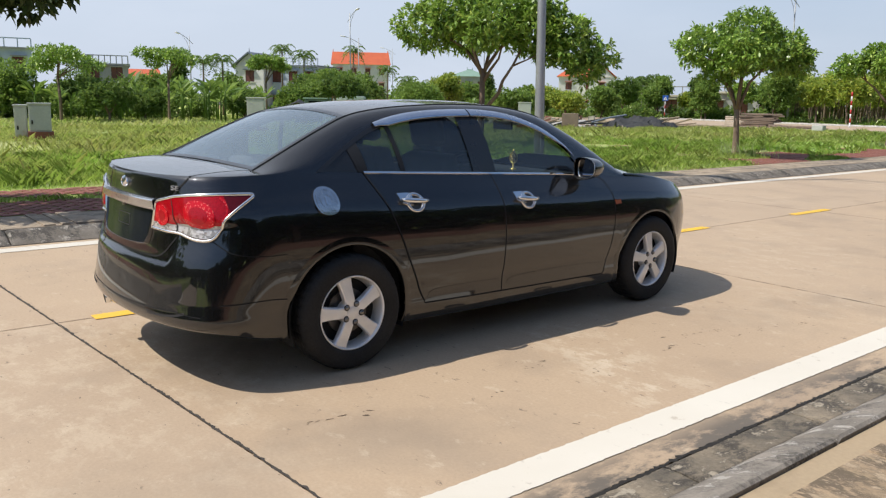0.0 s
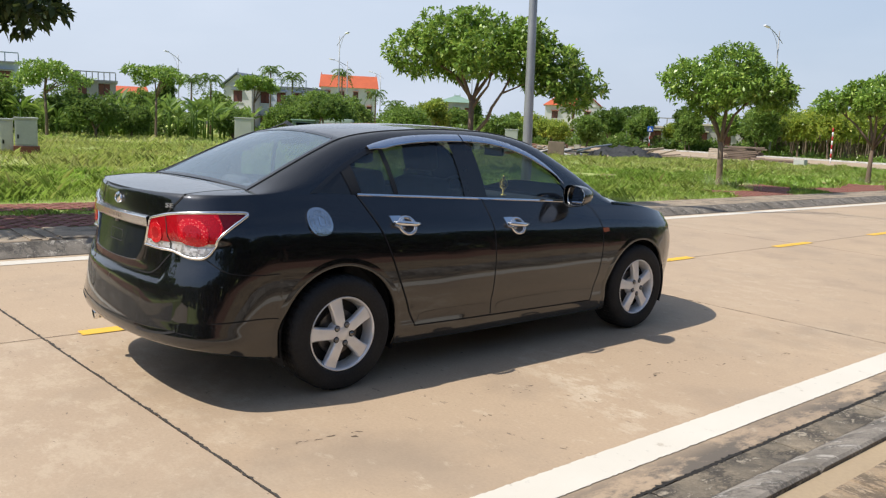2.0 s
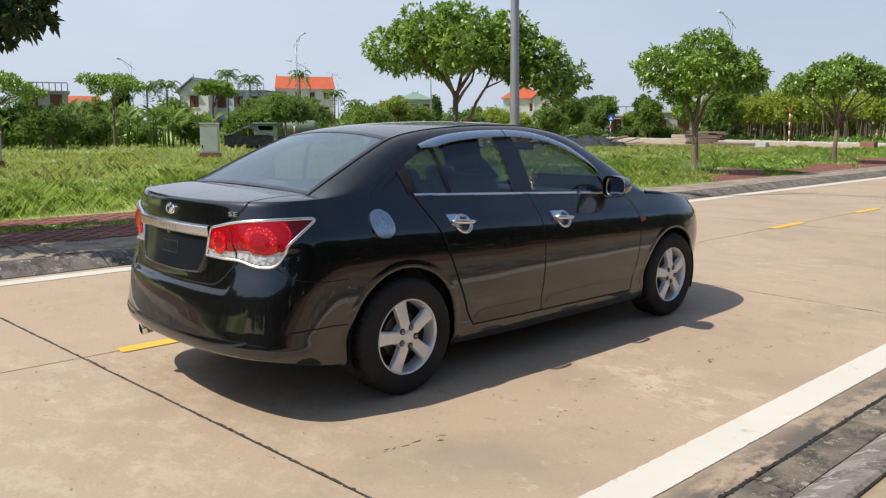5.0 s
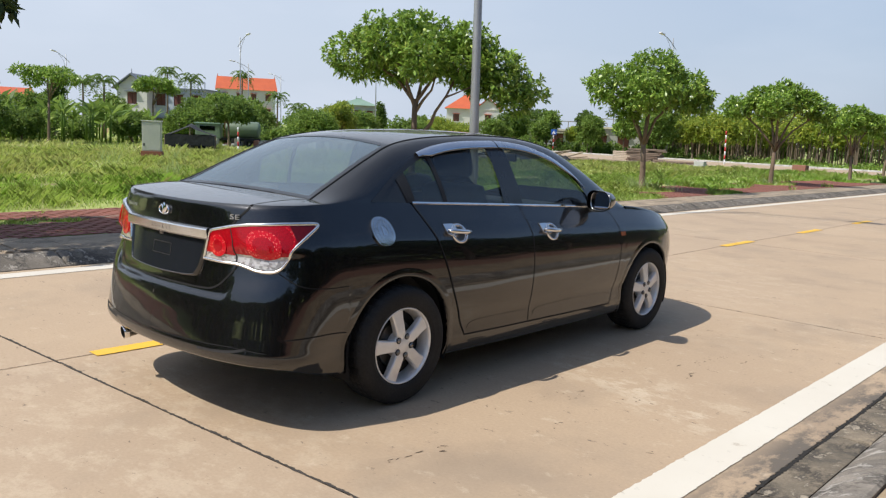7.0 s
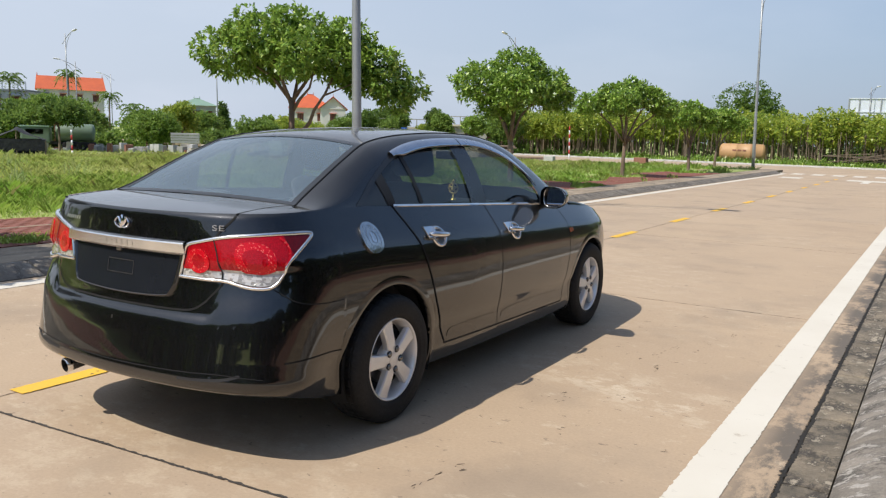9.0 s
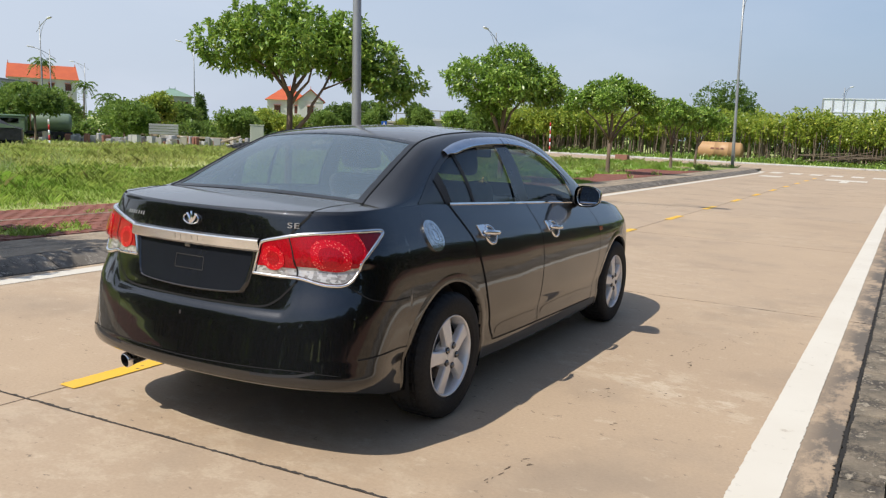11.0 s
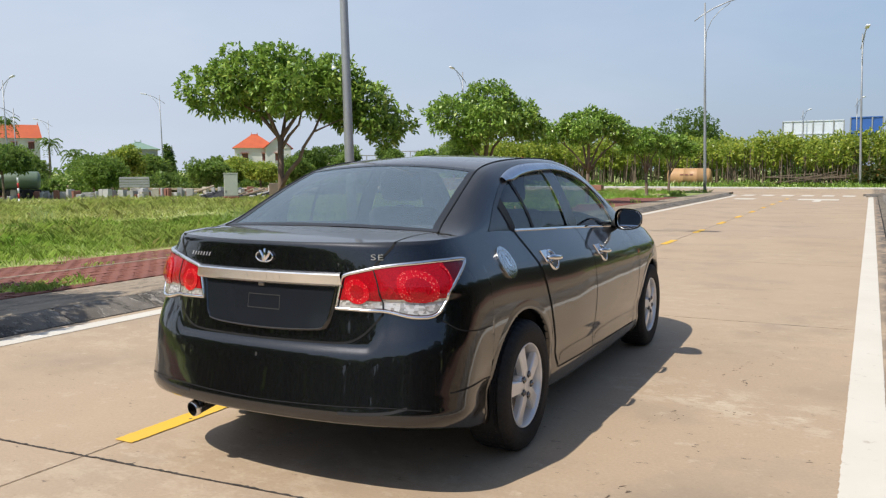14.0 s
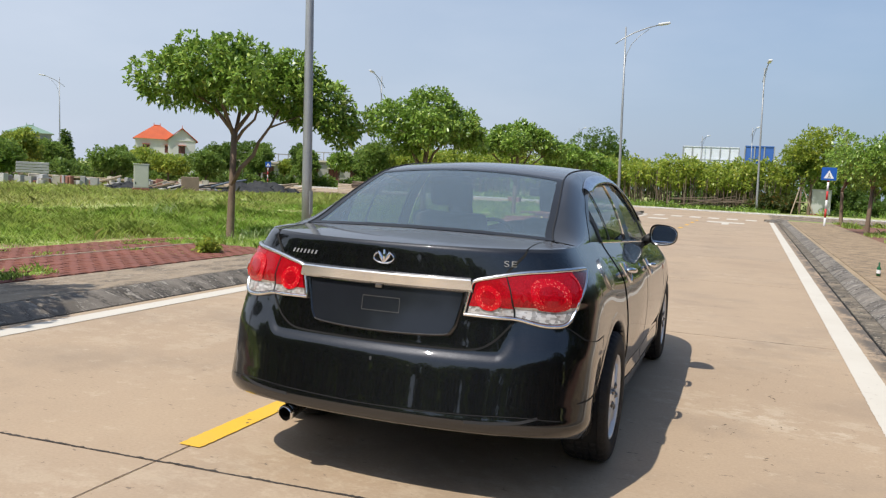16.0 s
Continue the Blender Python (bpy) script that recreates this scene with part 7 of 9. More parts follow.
def backdrop_woods():
    """Far woods that close the view behind the houses."""
    rng = np.random.default_rng(5)
    lobes = []
    for _ in range(520):
        a = rng.uniform(0, 2 * math.pi)
        d = rng.uniform(125, 185)
        x, y = 3 + d * math.cos(a), -3 + d * math.sin(a)
        r = rng.uniform(1.4, 2.5) if x < 20 and y > -20 else rng.uniform(2.5, 5.0)
        lobes.append((x, y, field_height(x, y) + r * 0.7, r))
    p, d = crown_points(lobes, 11000, rng, 0.9)
    v, f = rosettes(p, d, 5, 1.0, 0.6, rng)
    ob = new("far_woods", leaf_mesh("far_woods", v, f, "leaf_dark"))
    tagged(ob, "distant dark green woods along the horizon", "woods", kind="stuff")


backdrop_woods()


def roadside_thicket():
    """Tall dense growth, added out of view on the side of the road nobody looks at and at the road's end behind the
    walk, so that the car's paint reflects dark green.
    """
    rng = np.random.default_rng(21)
    lobes = [(rng.uniform(11.0, 15.0), rng.uniform(-34, 40), rng.uniform(0.3, 3.6), rng.uniform(0.8, 1.3)) for _ in range(330)]
    beside = len(lobes)
    lobes += [(rng.uniform(-34, 14), rng.uniform(-48, -42), rng.uniform(0.3, 6.0), rng.uniform(1.0, 1.6)) for _ in range(200)]
    lobes += [(rng.uniform(-24, -9), rng.uniform(-34, -8.5), rng.uniform(0.3, 5.0), rng.uniform(1.0, 1.6)) for _ in range(260)]
    for own, clusters, leaf, label in ((lobes[:beside], 9000, "leaf_shade", "unseen dark green thicket along the road, added for the car paint to reflect"), (lobes[beside:], 15000, "leaf_dark", "unseen green thicket round the road's end, added for the car paint to reflect")):
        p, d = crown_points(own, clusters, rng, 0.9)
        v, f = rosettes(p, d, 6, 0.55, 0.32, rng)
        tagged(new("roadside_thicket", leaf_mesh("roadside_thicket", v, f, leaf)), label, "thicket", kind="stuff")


roadside_thicket()


def hedgerow():
    """Continuous garden growth along the far edge of the field, of shrubs and low trees."""
    rng = np.random.default_rng(15)
    pts = [(-56, -12), (-57, 2), (-57.5, 14), (-58, 26), (-56, 36), (-52, 44), (-47, 50), (-42, 56), (-36, 62), (-31, 66)]
    for part_no, (leaf, lo, hi, n, label) in enumerate((("leaf_dark", 0.3, 2.2, 5200, "dark green garden shrubs along the field's edge"), ("leaf_mid", 0.5, 2.9, 3600, "mixed green shrubs and saplings along the field's edge"))):
        lobes = []
        for _ in range(150):
            s = rng.uniform(0, len(pts) - 1.001)
            i = int(s)
            x, y = (lerp(pts[i][k], pts[i + 1][k], s - i) for k in (0, 1))
            x, y = x + rng.normal(0, 1.3) - 1.0, y + rng.normal(0, 1.3)
            r = rng.uniform(0.6, 1.15)
            lobes.append((x, y, field_height(x, y) + rng.uniform(lo, hi) * (0.42 if 2 < i < 6 else 0.3 if i > 5 else 0.55), r))
        p, d = crown_points(lobes, n, rng, 0.85)
        v, f = rosettes(p, d, 6, 0.34, 0.18, rng)
        ob = new("garden_shrubs", leaf_mesh("garden_shrubs", v, f, leaf))
        tagged(ob, label, "shrubs", kind="stuff")


hedgerow()


def grass_blades(name, n, box_xy, height, width, material, seed, keep, label):
    rng = np.random.default_rng(seed)
    x = rng.uniform(box_xy[0], box_xy[1], n)
    y = rng.uniform(box_xy[2], box_xy[3], n)
    thin = rng.random(n)
    ok = np.array([keep(a, b) and c < 0.85 + 1.3 * noise.noise((a * 0.3, b * 0.3, 7.0)) for a, b, c in zip(x, y, thin)])
    x, y = x[ok], y[ok]
    n = len(x)
    z = np.array([field_height(a, b) for a, b in zip(x, y)])
    patch = np.array([0.65 + 0.9 * max(0.0, 0.5 + noise.noise((a * 0.45, b * 0.45, 2.0))) for a, b in zip(x, y)])
    tuft = np.array([0.55 + 1.1 * max(0.0, 0.45 + noise.noise((a * 1.9, b * 1.9, 6.0))) for a, b in zip(x, y)])
    h = height * rng.uniform(0.5, 1.2, n) * patch * tuft
    h = np.where((x > -8.3) & (x < -5) & (y < 9.5), h * 0.55, h)
    a = rng.uniform(0, 6.283, n)
    lean = rng.uniform(0.2, 1.1, n) * h
    dx, dy = np.cos(a), np.sin(a)
    w = width * rng.uniform(0.7, 1.3, n)
    base = np.stack([x, y, z - 0.01], 1)
    side = np.stack([-dy * w, dx * w, 0 * w], 1)
    mid = base + np.stack([dx * lean * 0.35, dy * lean * 0.35, h * 0.62], 1)
    tip = base + np.stack([dx * lean, dy * lean, h], 1)
    v = np.stack([base - side, base + side, mid + side * 0.75, tip, mid - side * 0.75], 1).reshape(-1, 3)
    f = np.arange(5 * n).reshape(n, 5)
    ob = new(name, leaf_mesh(name, v, f, material))
    return tagged(ob, label, "grass", kind="stuff")


def bare(x, y):
    """Where the verge shows pavers or red soil instead of grass."""
    if x > -8.1 + 0.35 * noise.noise((y * 0.9, 3.0, 0.0)) and y < 7.3:
        weeds = noise.noise((x * 0.8, y * 0.6, 4.0)) + 0.3 * noise.noise((x * 2.6, y * 2.6, 1.0))
        near = math.hypot((x + 5.9), (y - 2.2) * 0.7)
        edge = 0.35 * max(0.0, -7.2 - x) + 0.25 * max(0.0, y - 5.6)
        return weeds + edge < 0.40 and near > 0.42 + 0.2 * noise.noise((x * 3, y * 3, 0.0))
    if x > -9.6 and 15 < y < 42:
        # red soil and pavers under the street trees, a ring of grass kept round each foot
        if min(math.hypot(x + tx, (y - ty) * 0.8) for tx, ty in ((7.2, 16.9), (7.2, 26.0), (6.75, 33.4), (7.3, 40.4))) < 0.75 + 0.35 * noise.noise((x * 2.0, y * 2.0, 1.0)):
            return False
        return noise.noise((x * 0.55, y * 0.35, 4.0)) + 0.35 * noise.noise((x * 1.9, y * 1.3, 2.0)) < 0.16 - 0.30 * max(0.0, -x - 7.4) + (0.18 if y > 24 else -0.12)
    return False


grass_blades("verge_grass", 270000, (-20, -5.42, -4, 22), 0.105, 0.0048, "verge", 1, lambda x, y: not bare(x, y) and x > -14 + 7 * noise.noise((x * 0.25, y * 0.2, 5.0)) - 3 * noise.noise((x * 1.7, y * 1.7, 8.0)), "bright green unmown grass on the verge")
grass_blades("field_grass", 200000, (-40, -9, -6, 42.2), 0.115, 0.0085, "grass", 2, lambda x, y: x < -12.5 + 5 * noise.noise((x * 0.3, y * 0.25, 6.0)) or y > 22, "rough green weeds across the open field")
grass_blades("field_weeds", 70000, (-44, -8.2, -2, 40), 0.16, 0.0030, "weed", 12, lambda x, y: noise.noise((x * 0.55, y * 0.55, 11.0)) + 0.5 * noise.noise((x * 2.1, y * 2.1, 3.0)) > 0.26, "scattered clumps of tall seeding weeds in the field")
grass_blades("far_grass", 40000, (-68, -38, -8, 42.0), 0.17, 0.040, "grass", 3, lambda x, y: True, "rough green weeds across the far field")
grass_blades("verge_far_grass", 42000, (-12, -5.42, 20, 42.4), 0.13, 0.012, "verge", 4, lambda x, y: not bare(x, y), "patchy green grass along the verge")
grass_blades("right_grass", 36000, (5.2, 14, 14, 41), 0.13, 0.014, "verge", 5, lambda x, y: noise.noise((x * 0.4, y * 0.3, 9.0)) > 0.16 or min(math.hypot(x - tx, y - ty) for tx, ty in ((5.5, 40.2), (5.4, 29.5), (9.6, 36.5), (5.3, 36.0))) < 0.8 + 0.3 * noise.noise((x * 2, y * 2, 1.0)), "patchy grass beside the path")
grass_blades("far_verge", 20000, (-45, 3.2, 58.1, 61.5), 0.20, 0.04, "leaf", 6, lambda x, y: True, "green grass beyond the cross road")


def right_soil():
    """Bare reddish soil under the trees beside the right-hand path."""
    verts, faces = [], []
    n, m = 40, 10
    for i in range(n + 1):
        for k in range(m + 1):
            x, y = lerp(5.17, 16.0, k / m), lerp(-14, 40.5, i / n)
            verts.append((x, y, 0.104 + (0.03 * noise.noise((x * 0.6, y * 0.6, 0)) + 0.015 if 0 < k < m else 0.0)))
    for i in range(n):
        for k in range(m):
            a = i * (m + 1) + k
            faces.append((a, a + 1, a + m + 2, a + m + 1))
    tagged(obj("soil_verge", verts, faces, "soil", smooth=True), "bare reddish soil under the roadside trees", "ground", kind="structure")


M["soil"] = simple("red_soil", (0.27, 0.125, 0.085, 1), (0.18, 0.10, 0.065, 1), 0.8, 0.95, fine=12.0, bump=0.6, distance=0.02)
right_soil()


def reed_tuft(x, y, h, n, seed):
    rng = np.random.default_rng(seed)
    a = rng.uniform(0, 6.28, n)
    base = np.stack([x + rng.normal(0, 0.18, n), y + rng.normal(0, 0.18, n), np.full(n, field_height(x, y))], 1)
    out = np.stack([np.cos(a) * rng.uniform(0.1, 0.7, n), np.sin(a) * rng.uniform(0.1, 0.7, n), np.ones(n)], 1)
    v, f = kite_leaves(base, out, h, 0.011, rng)
    ob = new("reed_tuft", leaf_mesh("reed_tuft", v, f, "reed"))
    tagged(ob, "tuft of tall grey-green grass in the field", "grass", kind="stuff")


for i, (rx, ry, rh) in enumerate(((-6.9, 16.5, 0.75), (-7.6, 17.3, 0.65), (-6.6, 17.5, 0.6), (-13.5, 6.5, 0.9), (-16.0, 9.5, 0.9), (-19.0, 7.5, 1.0), (-21.5, 11.0, 0.9), (-12.0, 12.0, 0.7), (-6.7, 7.6, 0.35), (-7.0, 8.4, 0.4), (-7.3, 25.6, 0.5), (-6.6, 33.0, 0.4))):
    reed_tuft(rx, ry, rh * 0.62, 46, 500 + i)


def small_shrub(x, y, r, seed):
    rng = np.random.default_rng(seed)
    p, d = crown_points([(x, y, field_height(x, y) + r * 0.5, r)], 130, rng, 0.7)
    v, f = rosettes(p, d, 6, 0.07, 0.035, rng)
    tagged(new("low_shrub", leaf_mesh("low_shrub", v, f, "leaf_light")), "small bright green shrub growing between pavers", "shrub")


small_shrub(-5.95, 5.75, 0.17, 61)

# ---------------------------------------------------------------- street furniture
# the road falls a little to its gutter: what stands plumb leans by this much against it
PLUMB = Matrix.Rotation(radians(-1.4), 4, "Y")


def street_lamp(x, y, turn, height=10.2, label="tall galvanised street lamp with a curved arm", z=0.08, r=0.088, reach=1.5):
    t = thing("street_lamp", label, "street lamp", Matrix.Translation((x, y, z)) @ PLUMB @ Matrix.Rotation(turn, 4, "Z"), "street lamps")
    part("pole", tube([(0, 0, 0), (0, 0, 1.2), (0, 0, height * 0.55), (0, 0, height)], [r, r * 0.97, r * 0.72, r * 0.48], 10), "galv", t, "tapered grey pole", smooth=True)
    part("base_plate", box(-0.19, 0.19, -0.19, 0.19, -0.12, 0.025, 0.01), "cpole", t, "square base plate")
    part("door_panel", box(r - 0.012, r + 0.006, -0.045, 0.045, 0.55, 0.95, 0.004), "galv", t)
    k = reach / 1.5
    arm = part("arm", tube([(-0.55, 0, height - 0.95), (-0.25, 0, height - 0.72), (0, 0, height - 0.56), (0.4 * k, 0, height - 0.30), (0.95 * k, 0, height - 0.04), (reach, 0, height + 0.14)], [0.022, 0.026, 0.034, 0.034, 0.032, 0.03], 8), "galv", t, "curved lamp arm", smooth=True)
    part("brace", tube([(0.03, 0, height - 2.2), (0.08, 0, height - 1.55), (0.28 * k, 0, height - 0.95), (0.62 * k, 0, height - 0.48), (1.05 * k, 0, height - 0.10)], 0.019, 6), "galv", arm, "thin curved brace", smooth=True)
    bm = bmesh.new()
    add_box(bm, 0, 0.66, -0.13, 0.13, -0.05, 0.07, 0.045, Matrix.Translation((reach - 0.08, 0, height + 0.14)) @ Matrix.Rotation(radians(-9), 4, "Y"))
    head = part("lamp_head", bm, "sign_white", arm, "pale lamp head", smooth=True)
    bm = bmesh.new()
    add_box(bm, 0.12, 0.56, -0.09, 0.09, -0.065, -0.045, 0.008, Matrix.Translation((reach - 0.08, 0, height + 0.14)) @ Matrix.Rotation(radians(-9), 4, "Y"))
    part("lamp_glass", bm, "clear", head)
    return t


street_lamp(-5.74, 8.15, 0.0, 10.2, "tall galvanised street lamp beside the street tree", reach=1.85)
street_lamp(-5.8, 42.7, radians(15), 10.3, "tall galvanised street lamp at the road's corner", reach=1.85)
street_lamp(1.65, 59.6, radians(-80), 10.5, z=0.05)
street_lamp(-30.3, 62.3, radians(265), 10.2, z=0.0)
street_lamp(-70.0, 64.0, radians(212), 10.7, z=-0.55)
street_lamp(-70.0, 45.0, radians(-5), 10.6, z=-0.55)
street_lamp(-74.4, 48.9, radians(228), 8.5, z=-0.6)
street_lamp(-104.0, 74.5, radians(215), 9.9, z=-0.9)
street_lamp(-93.8, 37.0, radians(290), 9.2, z=-0.9)
street_lamp(-23.8, 118.0, radians(70), 10.0, z=0.0)
street_lamp(-5.1, 104.0, radians(68), 8.4, z=0.0)
street_lamp(0.9, 92.0, radians(70), 8.7, z=0.0)


def cabinet(x, y, turn, w, h, d, label, plinth=0.28):
    t = thing("electrical_cabinet", label, "cabinet", Matrix.Translation((x, y, field_height(x, y))) @ Matrix.Rotation(turn, 4, "Z"))
    part("plinth", box(-w / 2 - 0.05, w / 2 + 0.05, -d / 2 - 0.05, d / 2 + 0.05, -0.15, plinth, 0.015), "brick", t, "brick plinth")
    part("body", box(-w / 2, w / 2, -d / 2, d / 2, plinth, plinth + h, 0.012), "box", t, "pale grey steel body")
    part("cap", box(-w / 2 - 0.03, w / 2 + 0.03, -d / 2 - 0.04, d / 2 + 0.03, plinth + h, plinth + h + 0.05, 0.012), "box", t, "overhanging cap")
    door = part("door", box(-w / 2 + 0.03, w / 2 - 0.03, -d / 2 - 0.018, -d / 2 - 0.002, plinth + 0.05, plinth + h - 0.05, 0.006), "box", t, "flat steel door")
    part("lock", box(-w / 2 + 0.06, -w / 2 + 0.11, -d / 2 - 0.035, -d / 2 - 0.018, plinth + 0.22, plinth + 0.34, 0.005), "dark", door)


cabinet(-22.25, 3.65, radians(76), 0.60, 0.80, 0.40, "pale grey electrical cabinet standing in the field", 0.28)
cabinet(-22.75, 3.22, radians(76), 0.34, 0.92, 0.36, "narrow pale grey electrical cabinet beside a wider one", 0.12)
cabinet(-29.4, 14.2, radians(55), 0.78, 1.26, 0.45, "pale grey electrical cabinet on a brick plinth", 0.29)
cabinet(-31.0, 32.6, radians(45), 0.78, 1.32, 0.45, "pale grey electrical cabinet on a brick plinth", 0.22)
cabinet(5.99, 61.2, radians(4), 1.3, 1.75, 0.5, "grey cabinet near the crossing", 0.1)


def crossing_sign(x, y, turn, z, label, scale=1.0):
    """A square blue crossing sign on a red and white post."""
    t = thing("crossing_sign", label, "sign", Matrix.Translation((x, y, z)) @ Matrix.Rotation(turn, 4, "Z") @ Matrix.Diagonal((scale, scale, scale, 1)))
    for k in range(6):
        part("post_band", tube([(0, 0.03, -0.1 if k == 0 else 0.40 * k), (0, 0.03, 0.40 * (k + 1))], 0.045, 10), "sign_red" if k % 2 else "sign_white", t, "red band" if k % 2 else "white band", smooth=True)
    plate = part("sign_plate", box(-0.31, 0.31, -0.02, 0.0, 2.08, 2.66, 0.004), "sign_blue", t, "blue square plate")
    bm = bmesh.new()
    a, b, c = (bm.verts.new(p) for p in ((-0.21, -0.025, 2.17), (0.21, -0.025, 2.17), (0.0, -0.025, 2.54)))
    bm.faces.new((a, b, c))
    part("white_triangle", bm, "sign_white", plate, "white triangle")
    bm = bmesh.new()
    add_tube(bm, [(-0.05, -0.03, 2.20), (0.0, -0.03, 2.30), (0.01, -0.03, 2.40)], 0.014, 6)
    add_tube(bm, [(0.06, -0.03, 2.20), (0.0, -0.03, 2.30)], 0.014, 6)
    part("dark_strokes", bm, "dark", plate, "plain dark strokes")


crossing_sign(4.47, 36.1, radians(0), 0.10, "blue square crossing sign on a red and white post")
crossing_sign(-39.2, 57.8, radians(35), -0.1, "small blue crossing sign on a red and white post", 0.8)


def marker_post(x, y, z, height, n):
    """A thin post in red and white bands."""
    t = thing("marker_post", "thin road marker post painted in red and white bands", "post", Matrix.Translation((x, y, z)) @ PLUMB, "marker posts")
    for k in range(n):
        part("post_band", tube([(0, 0, -0.15 if k == 0 else height * k / n), (0, 0, height * (k + 1) / n)], 0.05, 10), "sign_red" if k % 2 else "sign_white", t, "red band" if k % 2 else "white band", smooth=True)


marker_post(-20.8, 52.8, 0.05, 2.3, 8)
marker_post(-40.4, 25.6, field_height(-40.4, 25.6), 1.5, 5)


def bottle(x, y, z):
    t = thing("bottle", "small green glass bottle standing on the path", "bottle", Matrix.Translation((x, y, z)))
    bm = bmesh.new()
    add_lathe(bm, [(0.0, 0.0005), (0.0, 0.034), (0.13, 0.034), (0.17, 0.014), (0.235, 0.013), (0.235, 0.0005)], 16, "z")
    part("glass", bm, "bottle", t, smooth=True)
    bm = bmesh.new()
    add_lathe(bm, [(0.05, 0.0345), (0.11, 0.0345)], 16, "z")
    part("paper_label", bm, "sign_white", t, "white paper label", smooth=True)


bottle(3.45, 11.1, 0.118)

def garden_lamp(x, y, h):
    """A dark green post with three white globes."""
    t = thing("garden_lamp", "dark green garden lamp with white globes", "lamp", Matrix.Translation((x, y, 0.04)), "garden lamps")
    part("post", tube([(0, 0, -0.05), (0, 0, 0.5), (0, 0, h)], [0.09, 0.06, 0.045], 10), "post_green", t, smooth=True)
    for k in range(3):
        a = 2 * math.pi * k / 3 + 0.4
        tip = (0.42 * math.cos(a), 0.42 * math.sin(a), h + 0.05)
        arm = part("arm", tube([(0, 0, h - 0.15), (tip[0] * 0.6, tip[1] * 0.6, h - 0.1), tip], 0.025, 6), "post_green", t, smooth=True)
        bm = bmesh.new()
        bmesh.ops.create_icosphere(bm, subdivisions=2, radius=0.17)
        bmesh.ops.translate(bm, verts=bm.verts, vec=(tip[0], tip[1], tip[2] + 0.15))
        part("globe", bm, "sign_white", arm, "white globe", smooth=True)


def staked_tree(x, y):
    """A young tree held by three timber props."""
    tree("tree", "young tree with a white-painted stem held by timber props", x, y, 0.05,
         [(0, 0, 3.6, 0.9), (-0.6, 0.2, 3.2, 0.7), (0.6, -0.1, 3.3, 0.75), (0, 0.2, 4.3, 0.7)], 4, 2.3, 300, 6, 0.30, 0.15, "leaf_mid", 911, 0.09, 0.02)
    t = thing("tree_props", "tripod of pale timber props round a young tree", "props", Matrix.Translation((x, y, 0.05)))
    for k in range(3):
        a = radians(90 + 120 * k + 25)
        part("prop", tube([(1.05 * math.cos(a), 1.05 * math.sin(a), -0.05), (0.10 * math.cos(a), 0.10 * math.sin(a), 2.1)], 0.045, 6), "timber_pale", t)
    part("tie", tube([(0.62 * math.cos(radians(115)), 0.62 * math.sin(radians(115)), 0.95), (0.62 * math.cos(radians(235)), 0.62 * math.sin(radians(235)), 0.95), (0.62 * math.cos(radians(355)), 0.62 * math.sin(radians(355)), 0.95), (0.62 * math.cos(radians(115)), 0.62 * math.sin(radians(115)), 0.95)], 0.035, 5), "timber_pale", t)


def lawn_and_hedge():
    """The mown lawn across the side road, closed by a clipped hedge."""
    verts = [(3.0, 58.0, 0.06), (60.0, 58.0, 0.06), (60.0, 66.0, 0.06), (6.0, 66.0, 0.06)]
    tagged(obj("lawn", verts, [(0, 1, 2, 3)], "lawn"), "mown yellow-green lawn beyond the side road", "lawn", kind="structure")
    rng = np.random.default_rng(66)
    lobes = [(rng.uniform(8.1, 26.0), rng.uniform(65.6, 67.0), rng.uniform(0.5, 1.4), 0.55) for _ in range(90)]
    p, d = crown_points(lobes, 2600, rng, 0.9)
    v, f = rosettes(p, d, 5, 0.24, 0.13, rng)
    tagged(new("clipped_hedge", leaf_mesh("clipped_hedge", v, f, "leaf_dark")), "dark clipped hedge behind the lawn", "hedge", kind="stuff")


M["post_green"] = plain("green_post_paint", (0.03, 0.075, 0.055, 1), 0.5)
M["lawn"] = simple("lawn_grass", (0.33, 0.37, 0.10, 1), (0.25, 0.32, 0.07, 1), 0.7, 0.95, fine=14.0, bump=0.6, distance=0.03)
garden_lamp(3.73, 63.0, 4.3)
garden_lamp(11.08, 58.8, 4.0)
staked_tree(4.57, 60.8)
lawn_and_hedge()

